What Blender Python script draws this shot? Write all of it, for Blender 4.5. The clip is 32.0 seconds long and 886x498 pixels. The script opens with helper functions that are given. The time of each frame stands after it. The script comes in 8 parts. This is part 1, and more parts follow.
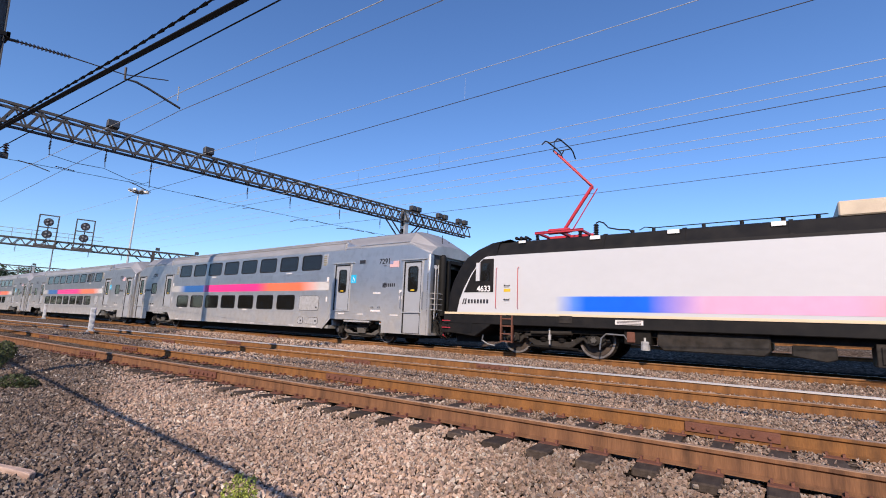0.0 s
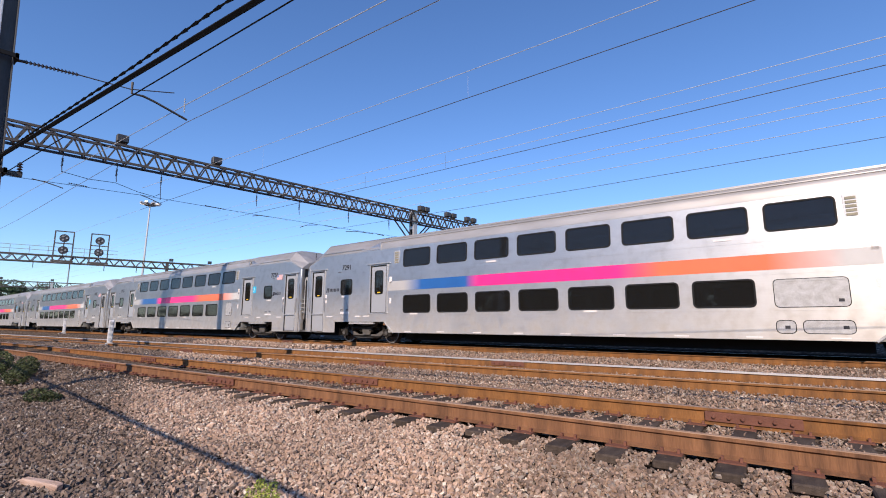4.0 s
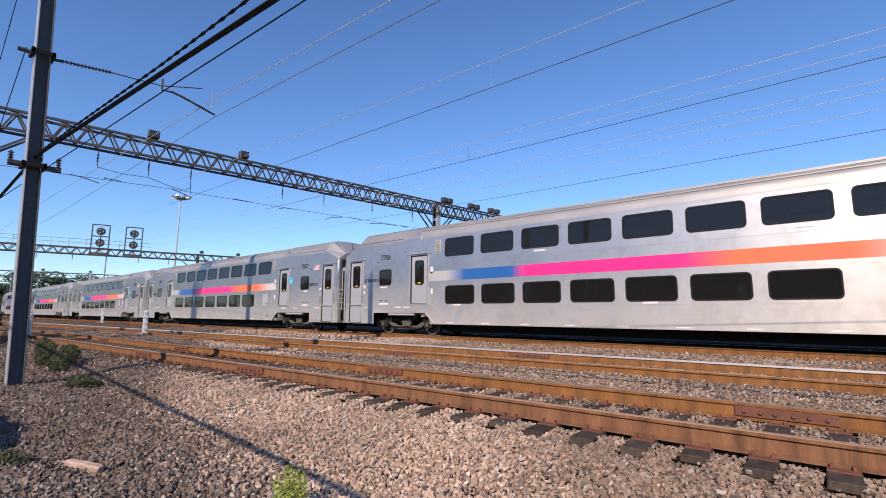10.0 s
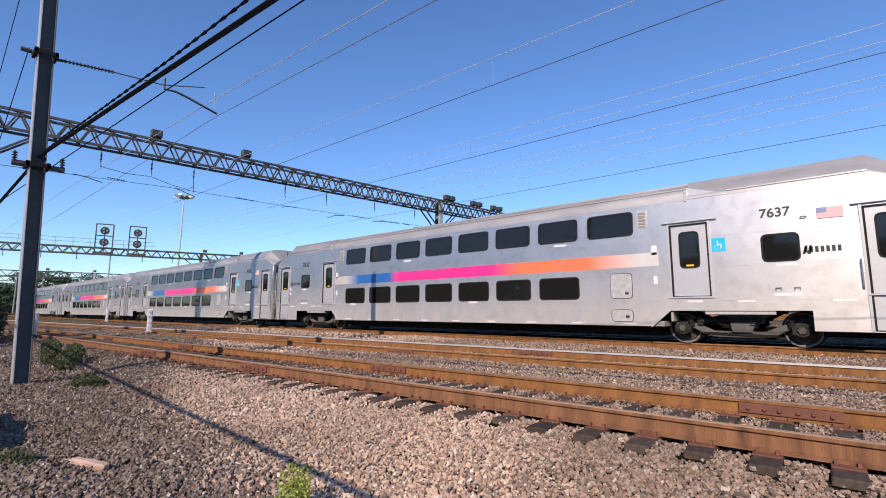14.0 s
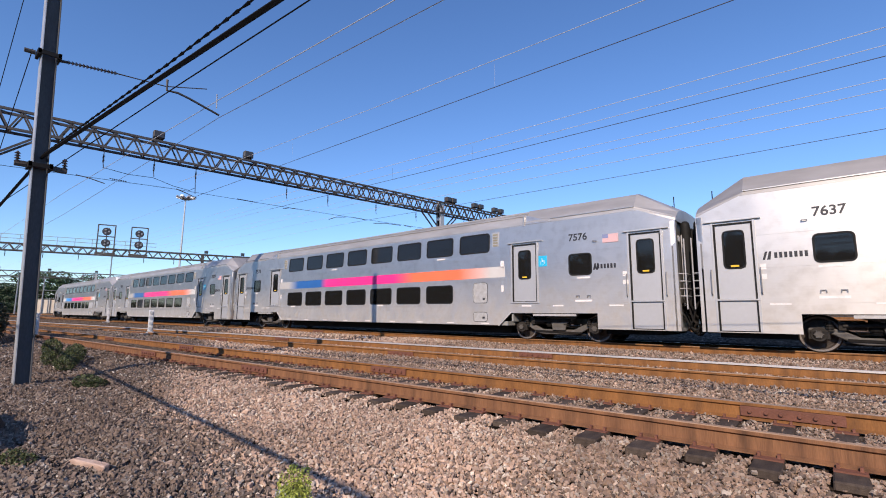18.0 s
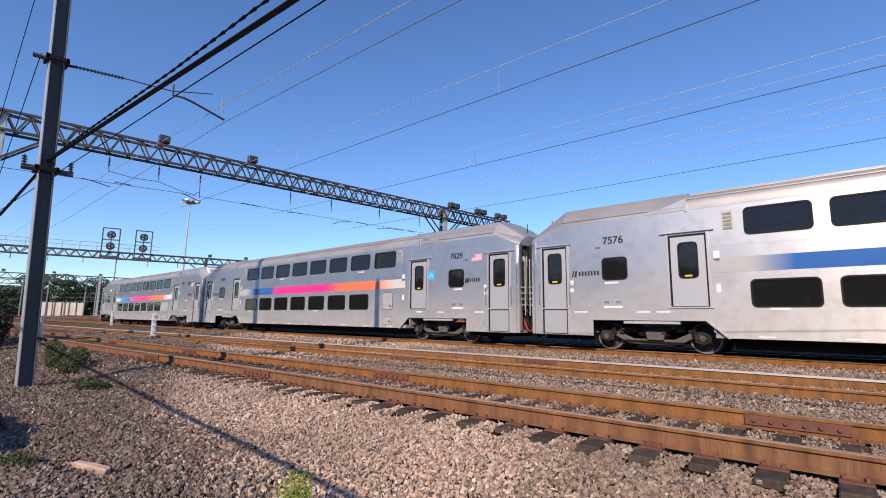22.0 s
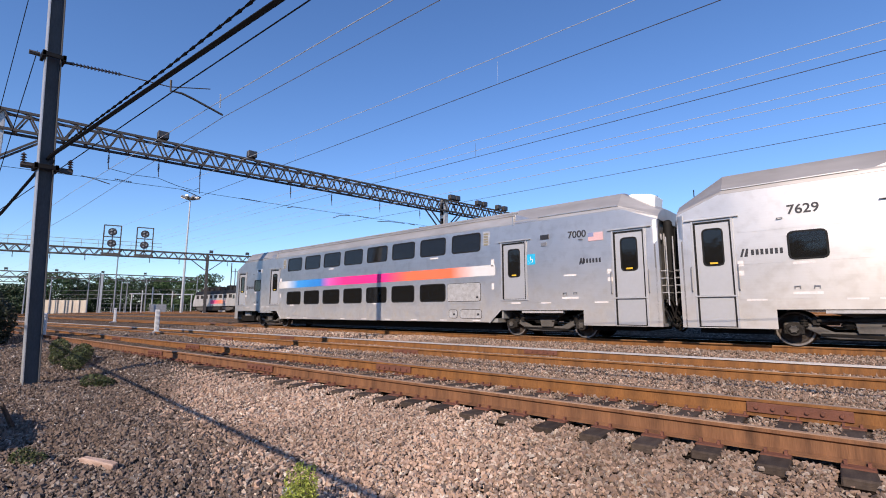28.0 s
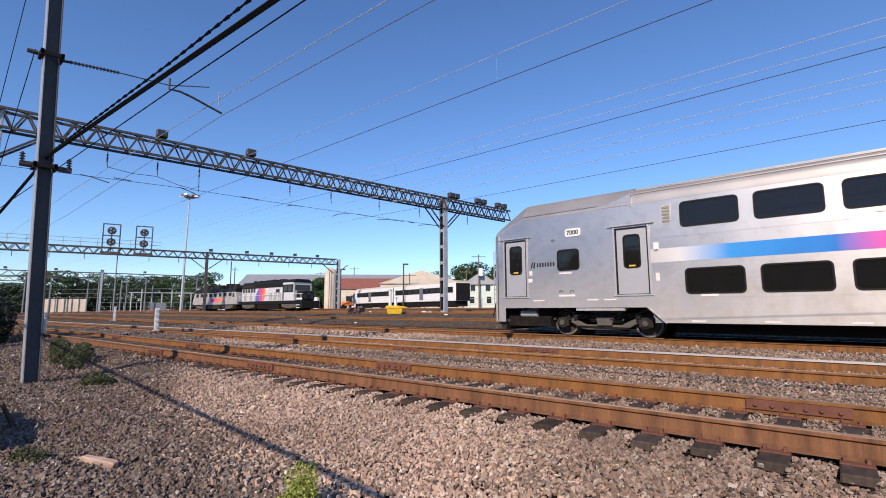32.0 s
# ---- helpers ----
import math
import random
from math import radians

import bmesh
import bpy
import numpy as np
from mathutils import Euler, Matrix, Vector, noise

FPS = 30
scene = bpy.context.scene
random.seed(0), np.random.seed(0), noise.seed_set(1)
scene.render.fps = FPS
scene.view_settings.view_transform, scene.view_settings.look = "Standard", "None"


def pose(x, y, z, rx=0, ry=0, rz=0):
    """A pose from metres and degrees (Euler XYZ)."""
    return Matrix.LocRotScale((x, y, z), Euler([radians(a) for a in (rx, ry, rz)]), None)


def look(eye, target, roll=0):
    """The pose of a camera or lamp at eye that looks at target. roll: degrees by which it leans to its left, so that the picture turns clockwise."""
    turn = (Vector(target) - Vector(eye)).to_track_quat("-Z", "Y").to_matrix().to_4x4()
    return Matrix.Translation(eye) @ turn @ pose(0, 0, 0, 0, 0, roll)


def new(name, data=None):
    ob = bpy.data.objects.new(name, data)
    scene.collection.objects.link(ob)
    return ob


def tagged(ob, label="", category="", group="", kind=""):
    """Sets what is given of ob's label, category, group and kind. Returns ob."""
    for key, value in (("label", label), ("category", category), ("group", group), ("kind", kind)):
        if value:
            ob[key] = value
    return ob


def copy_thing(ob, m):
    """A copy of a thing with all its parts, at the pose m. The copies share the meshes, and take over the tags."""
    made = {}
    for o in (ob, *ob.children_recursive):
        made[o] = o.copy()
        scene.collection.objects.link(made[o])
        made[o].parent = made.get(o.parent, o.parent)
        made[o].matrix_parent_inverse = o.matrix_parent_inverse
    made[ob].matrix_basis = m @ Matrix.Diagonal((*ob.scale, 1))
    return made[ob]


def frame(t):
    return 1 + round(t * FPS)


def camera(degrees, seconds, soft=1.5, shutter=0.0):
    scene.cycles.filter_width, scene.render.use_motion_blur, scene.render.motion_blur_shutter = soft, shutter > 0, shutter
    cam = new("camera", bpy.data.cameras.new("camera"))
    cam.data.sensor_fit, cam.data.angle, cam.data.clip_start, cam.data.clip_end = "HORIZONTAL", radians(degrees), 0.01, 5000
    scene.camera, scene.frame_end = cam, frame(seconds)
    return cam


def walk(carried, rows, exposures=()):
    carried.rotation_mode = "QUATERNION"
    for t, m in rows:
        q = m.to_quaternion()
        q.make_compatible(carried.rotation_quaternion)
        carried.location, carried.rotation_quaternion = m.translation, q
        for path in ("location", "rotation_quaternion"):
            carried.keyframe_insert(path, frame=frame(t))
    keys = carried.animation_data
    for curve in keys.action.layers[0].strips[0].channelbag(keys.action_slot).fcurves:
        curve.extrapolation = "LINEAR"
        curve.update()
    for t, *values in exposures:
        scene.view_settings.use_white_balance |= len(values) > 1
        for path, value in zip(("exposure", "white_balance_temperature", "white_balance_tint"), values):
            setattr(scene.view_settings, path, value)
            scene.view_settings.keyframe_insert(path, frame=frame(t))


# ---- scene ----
# ---------------------------------------------------------------- camera
EYE = (0.0, 0.0, 0.951)
CAM_ROWS = [  # seconds, yaw to the left of +y, pitch, roll
    (0.0, 35.952, 9.045, 2.353), (0.5, 36.239, 9.180, 2.391), (1.0, 36.307, 9.325, 2.132), (1.5, 36.312, 9.350, 1.676),
    (2.0, 36.369, 9.259, 1.090), (2.5, 36.494, 9.105, 0.562), (3.0, 36.676, 8.985, 0.249), (3.5, 36.917, 8.920, 0.117),
    (5.5, 37.732, 8.870, 0.094), (6.0, 37.834, 8.838, 0.144), (6.5, 37.888, 8.819, 0.192), (7.0, 37.949, 8.748, 0.246),
    (7.5, 38.104, 8.636, 0.337), (8.0, 38.392, 8.464, 0.389), (8.5, 38.801, 8.284, 0.385), (9.0, 39.276, 8.121, 0.381),
    (9.5, 39.716, 7.969, 0.345), (10.0, 40.025, 7.847, 0.299), (10.5, 40.200, 7.770, 0.228), (11.0, 40.256, 7.739, 0.209),
    (11.5, 40.250, 7.749, 0.193), (12.0, 40.270, 7.740, 0.160), (12.5, 40.283, 7.689, 0.094), (13.0, 40.299, 7.643, 0.061),
    (13.5, 40.317, 7.590, 0.079), (14.0, 40.349, 7.573, 0.080), (14.5, 40.374, 7.595, 0.126), (16.5, 40.472, 7.755, 0.239),
    (17.0, 40.476, 7.739, 0.233), (17.5, 40.492, 7.756, 0.258), (18.0, 40.487, 7.810, 0.310), (18.5, 40.495, 7.987, 0.469),
    (19.0, 40.519, 8.227, 0.763), (19.5, 40.541, 8.517, 1.061), (20.0, 40.594, 8.722, 1.322), (20.5, 40.625, 8.824, 1.355),
    (21.0, 40.702, 8.779, 1.191), (21.5, 40.784, 8.636, 0.960), (22.0, 40.861, 8.455, 0.735), (22.5, 40.886, 8.262, 0.549),
    (23.0, 40.885, 8.138, 0.439), (23.5, 40.860, 8.044, 0.360), (24.0, 40.837, 7.969, 0.305), (24.5, 40.811, 7.905, 0.235),
    (25.0, 40.791, 7.830, 0.135), (25.5, 40.791, 7.757, 0.079), (27.5, 40.964, 7.583, -0.012), (28.0, 40.979, 7.534, -0.063),
    (28.5, 40.990, 7.455, -0.085), (29.0, 40.970, 7.408, -0.147), (29.5, 40.947, 7.391, -0.166), (30.0, 40.949, 7.360, -0.161),
    (30.5, 40.964, 7.343, -0.172), (31.0, 40.986, 7.327, -0.154), (31.5, 40.959, 7.312, -0.169), (32.0, 40.931, 7.287, -0.204),
]
cam = camera(86.45, 32.0, soft=1.0)


def aim(yaw, pitch, roll):
    y, q = radians(yaw), radians(pitch)
    d = Vector((-math.sin(y) * math.cos(q), math.cos(y) * math.cos(q), math.sin(q)))
    return look(EYE, Vector(EYE) + d * 10, roll)


EXPOSURE = [(0, 0.16), (2, 0.19), (3, 0.24), (6, 0.14), (7, 0.10), (9, 0.15), (11, 0.17), (12, 0.20), (13, 0.23), (14, 0.23), (17, 0.11), (18, 0.19), (19, 0.20), (20, 0.14), (22, 0.16), (24, 0.23), (25, 0.13), (28, 0.16), (29, 0.21), (30, 0.10), (32, 0.07)]
walk(cam, [(t, aim(a, b, c)) for t, a, b, c in CAM_ROWS], [(float(t), e, 6080, 13) for t, e in EXPOSURE])

# ---------------------------------------------------------------- light
SUN_AZ, SUN_EL = 161.0, 32.0      # degrees from +y towards +x, and above the horizon
world = bpy.data.worlds.new("sky")
scene.world = world
world.use_nodes = True
wn = world.node_tree.nodes
sky = wn.new("ShaderNodeTexSky")
sky.sky_type = "NISHITA"
sky.sun_disc = False
sky.sun_elevation, sky.sun_rotation = radians(SUN_EL), radians(SUN_AZ)
sky.air_density, sky.dust_density, sky.ozone_density = 1.0, 0.1, 5.0
clear = wn.new("ShaderNodeHueSaturation")     # a very clear, dry sky
clear.inputs["Saturation"].default_value = 1.06
clear.inputs["Hue"].default_value = 0.504
world.node_tree.links.new(sky.outputs[0], clear.inputs["Color"])
world.node_tree.links.new(clear.outputs[0], wn["Background"].inputs[0])
wn["Background"].inputs[1].default_value = 0.15
sun = new("sun", bpy.data.lights.new("sun", "SUN"))
sun.data.energy, sun.data.angle, sun.data.color = 5.0, radians(0.3), (1.0, 0.80, 0.595)
sv = Vector((math.sin(radians(SUN_AZ)) * math.cos(radians(SUN_EL)), math.cos(radians(SUN_AZ)) * math.cos(radians(SUN_EL)), math.sin(radians(SUN_EL))))
sun.matrix_world = look(sv * 100, (0, 0, 0))


# ---------------------------------------------------------------- materials
def base_mat(name):
    m = bpy.data.materials.new(name)
    m.use_nodes = True
    nt = m.node_tree
    return m, nt, nt.nodes["Principled BSDF"]


def nd(nt, kind, **sets):
    n = nt.nodes.new(kind)
    for k, v in sets.items():
        n.inputs[k.replace("_", " ")].default_value = v
    return n


def ramp(nt, fac, stops, interp="LINEAR"):
    r = nt.nodes.new("ShaderNodeValToRGB")
    r.color_ramp.interpolation = interp
    e = r.color_ramp.elements
    while len(e) < len(stops):
        e.new(0.5)
    for el, (pos, col) in zip(e, stops):
        el.position, el.color = pos, (*col, 1)
    nt.links.new(fac, r.inputs[0])
    return r


def surf(name, c1, c2, rough=0.6, metal=0.0, scale=3.0, fine=40.0, bump=0.2, dirt=None, dirt_amt=0.35, rvar=0.15, stretch=(1, 1, 1), isle=0.0, objr=0.0, spec=0.5, grain=0.35):
    """Two colours mixed by coarse noise, with finer grain, optional dirt blotches, roughness variation and a fine bump."""
    m, nt, b = base_mat(name)
    L = nt.links.new
    tc = nt.nodes.new("ShaderNodeTexCoord")
    mp = nt.nodes.new("ShaderNodeMapping")
    mp.inputs["Scale"].default_value = stretch
    L(tc.outputs["Object"], mp.inputs[0])
    n1, n2 = nd(nt, "ShaderNodeTexNoise", Scale=scale, Detail=6.0), nd(nt, "ShaderNodeTexNoise", Scale=fine, Detail=3.0)
    L(mp.outputs[0], n1.inputs["Vector"]), L(mp.outputs[0], n2.inputs["Vector"])
    r = ramp(nt, n1.outputs[0], [(0.32, c1), (0.68, c2)])
    col = r.outputs[0]
    mx = nt.nodes.new("ShaderNodeMix")
    mx.data_type, mx.blend_type = "RGBA", "OVERLAY"
    mx.inputs[0].default_value = grain
    L(col, mx.inputs[6]), L(n2.outputs[0], mx.inputs[7])
    col = mx.outputs[2]
    if dirt:
        n3 = nd(nt, "ShaderNodeTexNoise", Scale=scale * 0.4 + 0.3, Detail=8.0, Roughness=0.7)
        L(mp.outputs[0], n3.inputs["Vector"])
        k = ramp(nt, n3.outputs[0], [(0.5, (0, 0, 0)), (0.75, (dirt_amt,) * 3)])
        mx = nt.nodes.new("ShaderNodeMix")
        mx.data_type = "RGBA"
        L(k.outputs[0], mx.inputs[0]), L(col, mx.inputs[6])
        mx.inputs[7].default_value = (*dirt, 1)
        col = mx.outputs[2]
    if isle or objr:
        g = nt.nodes.new("ShaderNodeNewGeometry" if isle else "ShaderNodeObjectInfo")
        v = ramp(nt, g.outputs["Random Per Island" if isle else "Random"], [(0, (1 - (isle or objr),) * 3), (1, (1 + (isle or objr),) * 3)])
        mx = nt.nodes.new("ShaderNodeMix")
        mx.data_type, mx.blend_type = "RGBA", "MULTIPLY"
        mx.inputs[0].default_value = 1
        L(col, mx.inputs[6]), L(v.outputs[0], mx.inputs[7])
        col = mx.outputs[2]
    L(col, b.inputs["Base Color"])
    rr = nd(nt, "ShaderNodeMapRange", To_Min=max(rough - rvar, 0.02), To_Max=min(rough + rvar, 1.0))
    L(n1.outputs[0], rr.inputs[0]), L(rr.outputs[0], b.inputs["Roughness"])
    b.inputs["Metallic"].default_value = metal
    b.inputs["Specular IOR Level"].default_value = spec
    if bump:
        bp = nd(nt, "ShaderNodeBump", Strength=bump, Distance=0.01)
        L(n2.outputs[0], bp.inputs["Height"]), L(bp.outputs[0], b.inputs["Normal"])
    return m


def mix_rgb(nt, fac, a, b, blend="MIX"):
    mx = nt.nodes.new("ShaderNodeMix")
    mx.data_type, mx.blend_type = "RGBA", blend
    for sock, v in ((mx.inputs[0], fac), (mx.inputs[6], a), (mx.inputs[7], b)):
        if isinstance(v, (int, float)):
            sock.default_value = v
        elif isinstance(v, tuple):
            sock.default_value = (*v, 1)
        else:
            nt.links.new(v, sock)
    return mx.outputs[2]


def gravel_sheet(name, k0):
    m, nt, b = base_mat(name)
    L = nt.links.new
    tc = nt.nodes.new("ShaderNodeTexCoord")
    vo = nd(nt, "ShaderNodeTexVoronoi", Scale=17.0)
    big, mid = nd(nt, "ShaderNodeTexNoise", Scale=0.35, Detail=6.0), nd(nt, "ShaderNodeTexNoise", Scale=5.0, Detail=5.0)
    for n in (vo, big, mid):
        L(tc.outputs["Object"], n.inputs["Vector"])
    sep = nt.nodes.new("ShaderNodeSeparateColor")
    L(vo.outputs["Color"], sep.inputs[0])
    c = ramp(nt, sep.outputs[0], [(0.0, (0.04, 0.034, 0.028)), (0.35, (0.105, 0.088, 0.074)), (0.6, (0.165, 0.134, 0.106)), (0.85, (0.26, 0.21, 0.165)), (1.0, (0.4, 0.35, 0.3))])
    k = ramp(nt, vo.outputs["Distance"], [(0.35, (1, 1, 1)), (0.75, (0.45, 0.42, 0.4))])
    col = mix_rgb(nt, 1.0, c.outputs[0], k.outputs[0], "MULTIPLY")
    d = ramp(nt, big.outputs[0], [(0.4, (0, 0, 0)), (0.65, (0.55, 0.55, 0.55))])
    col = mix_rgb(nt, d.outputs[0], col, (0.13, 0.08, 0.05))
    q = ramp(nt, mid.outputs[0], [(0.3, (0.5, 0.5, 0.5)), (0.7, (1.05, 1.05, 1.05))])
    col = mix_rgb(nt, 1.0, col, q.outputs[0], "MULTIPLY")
    # shade under and behind the train, painted as a near-black band
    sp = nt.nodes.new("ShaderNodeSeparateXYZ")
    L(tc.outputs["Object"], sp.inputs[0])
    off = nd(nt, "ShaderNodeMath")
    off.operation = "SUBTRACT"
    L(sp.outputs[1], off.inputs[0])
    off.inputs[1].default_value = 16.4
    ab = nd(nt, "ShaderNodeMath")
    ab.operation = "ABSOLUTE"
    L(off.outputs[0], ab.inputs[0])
    train_shade = nd(nt, "ShaderNodeMapRange", From_Min=2.35, From_Max=1.9, To_Min=0.0, To_Max=0.97)
    L(ab.outputs[0], train_shade.inputs[0])
    col = mix_rgb(nt, train_shade.outputs[0], col, (0.012, 0.0105, 0.009))
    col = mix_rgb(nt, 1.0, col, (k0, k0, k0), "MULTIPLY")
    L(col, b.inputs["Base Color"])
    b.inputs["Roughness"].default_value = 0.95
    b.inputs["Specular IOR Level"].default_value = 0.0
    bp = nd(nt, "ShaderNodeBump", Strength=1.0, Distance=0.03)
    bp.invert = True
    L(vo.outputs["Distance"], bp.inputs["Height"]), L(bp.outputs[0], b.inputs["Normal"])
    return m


def stone_mat(name, k, grey=0.0, pale=1.0):
    m, nt, b = base_mat(name)
    L = nt.links.new
    g = nt.nodes.new("ShaderNodeNewGeometry")
    tc = nt.nodes.new("ShaderNodeTexCoord")
    c = ramp(nt, g.outputs["Random Per Island"], [(q, tuple(1.13 * k * (v * (1 - grey) + grey * (c[0] + c[1] + c[2]) / 3) for v in c)) for q, c in ((0.0, (0.15, 0.12, 0.1)), (0.15, (0.27, 0.2, 0.16)), (0.4, (0.4, 0.28, 0.21)), (0.68, (0.5, 0.36, 0.275)), (0.88, (0.42, 0.35, 0.29)), (1.0, (0.66 * pale, 0.56 * pale, 0.46 * pale)))])
    n = nd(nt, "ShaderNodeTexNoise", Scale=60.0, Detail=4.0)
    n2 = nd(nt, "ShaderNodeTexNoise", Scale=0.6, Detail=5.0)
    L(tc.outputs["Object"], n.inputs["Vector"]), L(tc.outputs["Object"], n2.inputs["Vector"])
    col = mix_rgb(nt, 0.45, c.outputs[0], n.outputs[0], "OVERLAY")
    d = ramp(nt, n2.outputs[0], [(0.45, (0, 0, 0)), (0.7, (0.5, 0.5, 0.5))])
    col = mix_rgb(nt, d.outputs[0], col, (0.15, 0.11, 0.085))
    L(col, b.inputs["Base Color"])
    b.inputs["Roughness"].default_value = 0.9
    b.inputs["Specular IOR Level"].default_value = 0.0
    bp = nd(nt, "ShaderNodeBump", Strength=0.4, Distance=0.005)
    L(n.outputs[0], bp.inputs["Height"]), L(bp.outputs[0], b.inputs["Normal"])
    return m


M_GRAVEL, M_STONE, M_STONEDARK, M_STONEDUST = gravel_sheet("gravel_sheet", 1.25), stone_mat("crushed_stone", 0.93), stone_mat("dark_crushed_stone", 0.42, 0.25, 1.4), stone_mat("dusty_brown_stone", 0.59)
M_GAPSHADE = gravel_sheet("damp_fines", 0.2)
M_RUST = surf("rusty_rail_steel", (0.27, 0.125, 0.042), (0.15, 0.072, 0.03), 0.75, 0.0, 2.6, 60, 0.35, (0.05, 0.035, 0.028), 0.75, stretch=(2.0, 1, 0.35), spec=0.15)
M_RUSTDARK = surf("dark_rail_rust", (0.25, 0.125, 0.062), (0.13, 0.066, 0.038), 0.75, 0.0, 2.6, 60, 0.35, (0.03, 0.022, 0.018), 0.95, stretch=(2.4, 1, 0.2), spec=0.15)
M_RUSTRED = surf("red_rust_plate", (0.17, 0.065, 0.04), (0.11, 0.045, 0.028), 0.8, 0.0, 6, 80, 0.4)
M_WORN = surf("worn_rail_head", (0.36, 0.26, 0.19), (0.25, 0.15, 0.095), 0.4, 0.45, 1.2, 50, 0.1, (0.2, 0.1, 0.06), 0.7, stretch=(0.4, 4, 4))
M_TANHEAD = surf("tan_rail_head", (0.40, 0.26, 0.16), (0.28, 0.17, 0.10), 0.6, 0.1, 1.2, 50, 0.1, (0.16, 0.09, 0.06), 0.6, stretch=(0.4, 4, 4))
M_POLISHED = surf("polished_rail_head", (0.78, 0.75, 0.72), (0.62, 0.58, 0.55), 0.42, 0.6, 1.0, 50, 0.05, stretch=(0.3, 4, 4))
M_TIE = surf("creosoted_tie", (0.045, 0.035, 0.03), (0.09, 0.07, 0.056), 0.85, 0.0, 5, 50, 0.8, (0.13, 0.1, 0.08), 0.6, stretch=(3, 0.6, 3), objr=0.3, spec=0.12)
M_STEEL = surf("brushed_stainless", (0.50, 0.50, 0.505), (0.42, 0.42, 0.43), 0.40, 0.9, 0.8, 30, 0.03, (0.34, 0.31, 0.28), 0.35, rvar=0.07, stretch=(0.5, 1, 1.5))
M_STEELROOF = surf("weathered_roof_steel", (0.47, 0.45, 0.43), (0.37, 0.35, 0.335), 0.48, 0.55, 1.2, 5, 0.0, (0.3, 0.25, 0.21), 0.3, stretch=(0.15, 0.5, 0.5))
M_GALV = surf("galvanised_steel", (0.30, 0.31, 0.33), (0.23, 0.24, 0.26), 0.55, 0.6, 3, 60, 0.1, (0.2, 0.19, 0.18), 0.4)
M_DARKSTEEL = surf("dark_lattice_steel", (0.075, 0.07, 0.068), (0.05, 0.045, 0.042), 0.6, 0.3, 3, 60, 0.1, (0.11, 0.07, 0.05), 0.4)
M_BLACK = surf("black_underframe", (0.010, 0.0095, 0.009), (0.018, 0.016, 0.015), 0.8, 0.0, 5, 60, 0.2, (0.05, 0.04, 0.03), 0.4, spec=0.1)
M_BOGIE = surf("grimy_bogie_grey", (0.042, 0.038, 0.035), (0.02, 0.018, 0.016), 0.75, 0.1, 5, 60, 0.3, (0.075, 0.055, 0.04), 0.45, spec=0.2)
M_RUBBER = surf("black_rubber", (0.010, 0.010, 0.010), (0.015, 0.015, 0.015), 0.7, 0.0, 8, 80, 0.05, spec=0.2)
M_WHITE = surf("white_paint", (0.8, 0.8, 0.79), (0.74, 0.74, 0.73), 0.4, 0.0, 1.5, 40, 0.03, (0.55, 0.52, 0.48), 0.3, grain=0.1)
M_REFLECT = surf("white_marker_tape", (0.85, 0.84, 0.82), (0.78, 0.77, 0.76), 0.35, 0.0, 8, 60, 0.02)
M_WIRE = surf("dark_cable", (0.006, 0.006, 0.007), (0.01, 0.01, 0.011), 0.9, 0.0, 8, 60, 0.05, spec=0.1)
M_COPPER = surf("bright_contact_wire", (0.5, 0.47, 0.44), (0.4, 0.36, 0.33), 0.35, 0.9, 2, 60, 0.02)


def tinted_glass():
    m, nt, b = base_mat("tinted_glass")
    b.inputs["Base Color"].default_value = (0.05, 0.05, 0.05, 1)
    b.inputs["Transmission Weight"].default_value = 0.78     # dusty film on the tinted pane
    b.inputs["Roughness"].default_value = 0.04
    b.inputs["IOR"].default_value = 1.42
    return m


M_GLASS = tinted_glass()


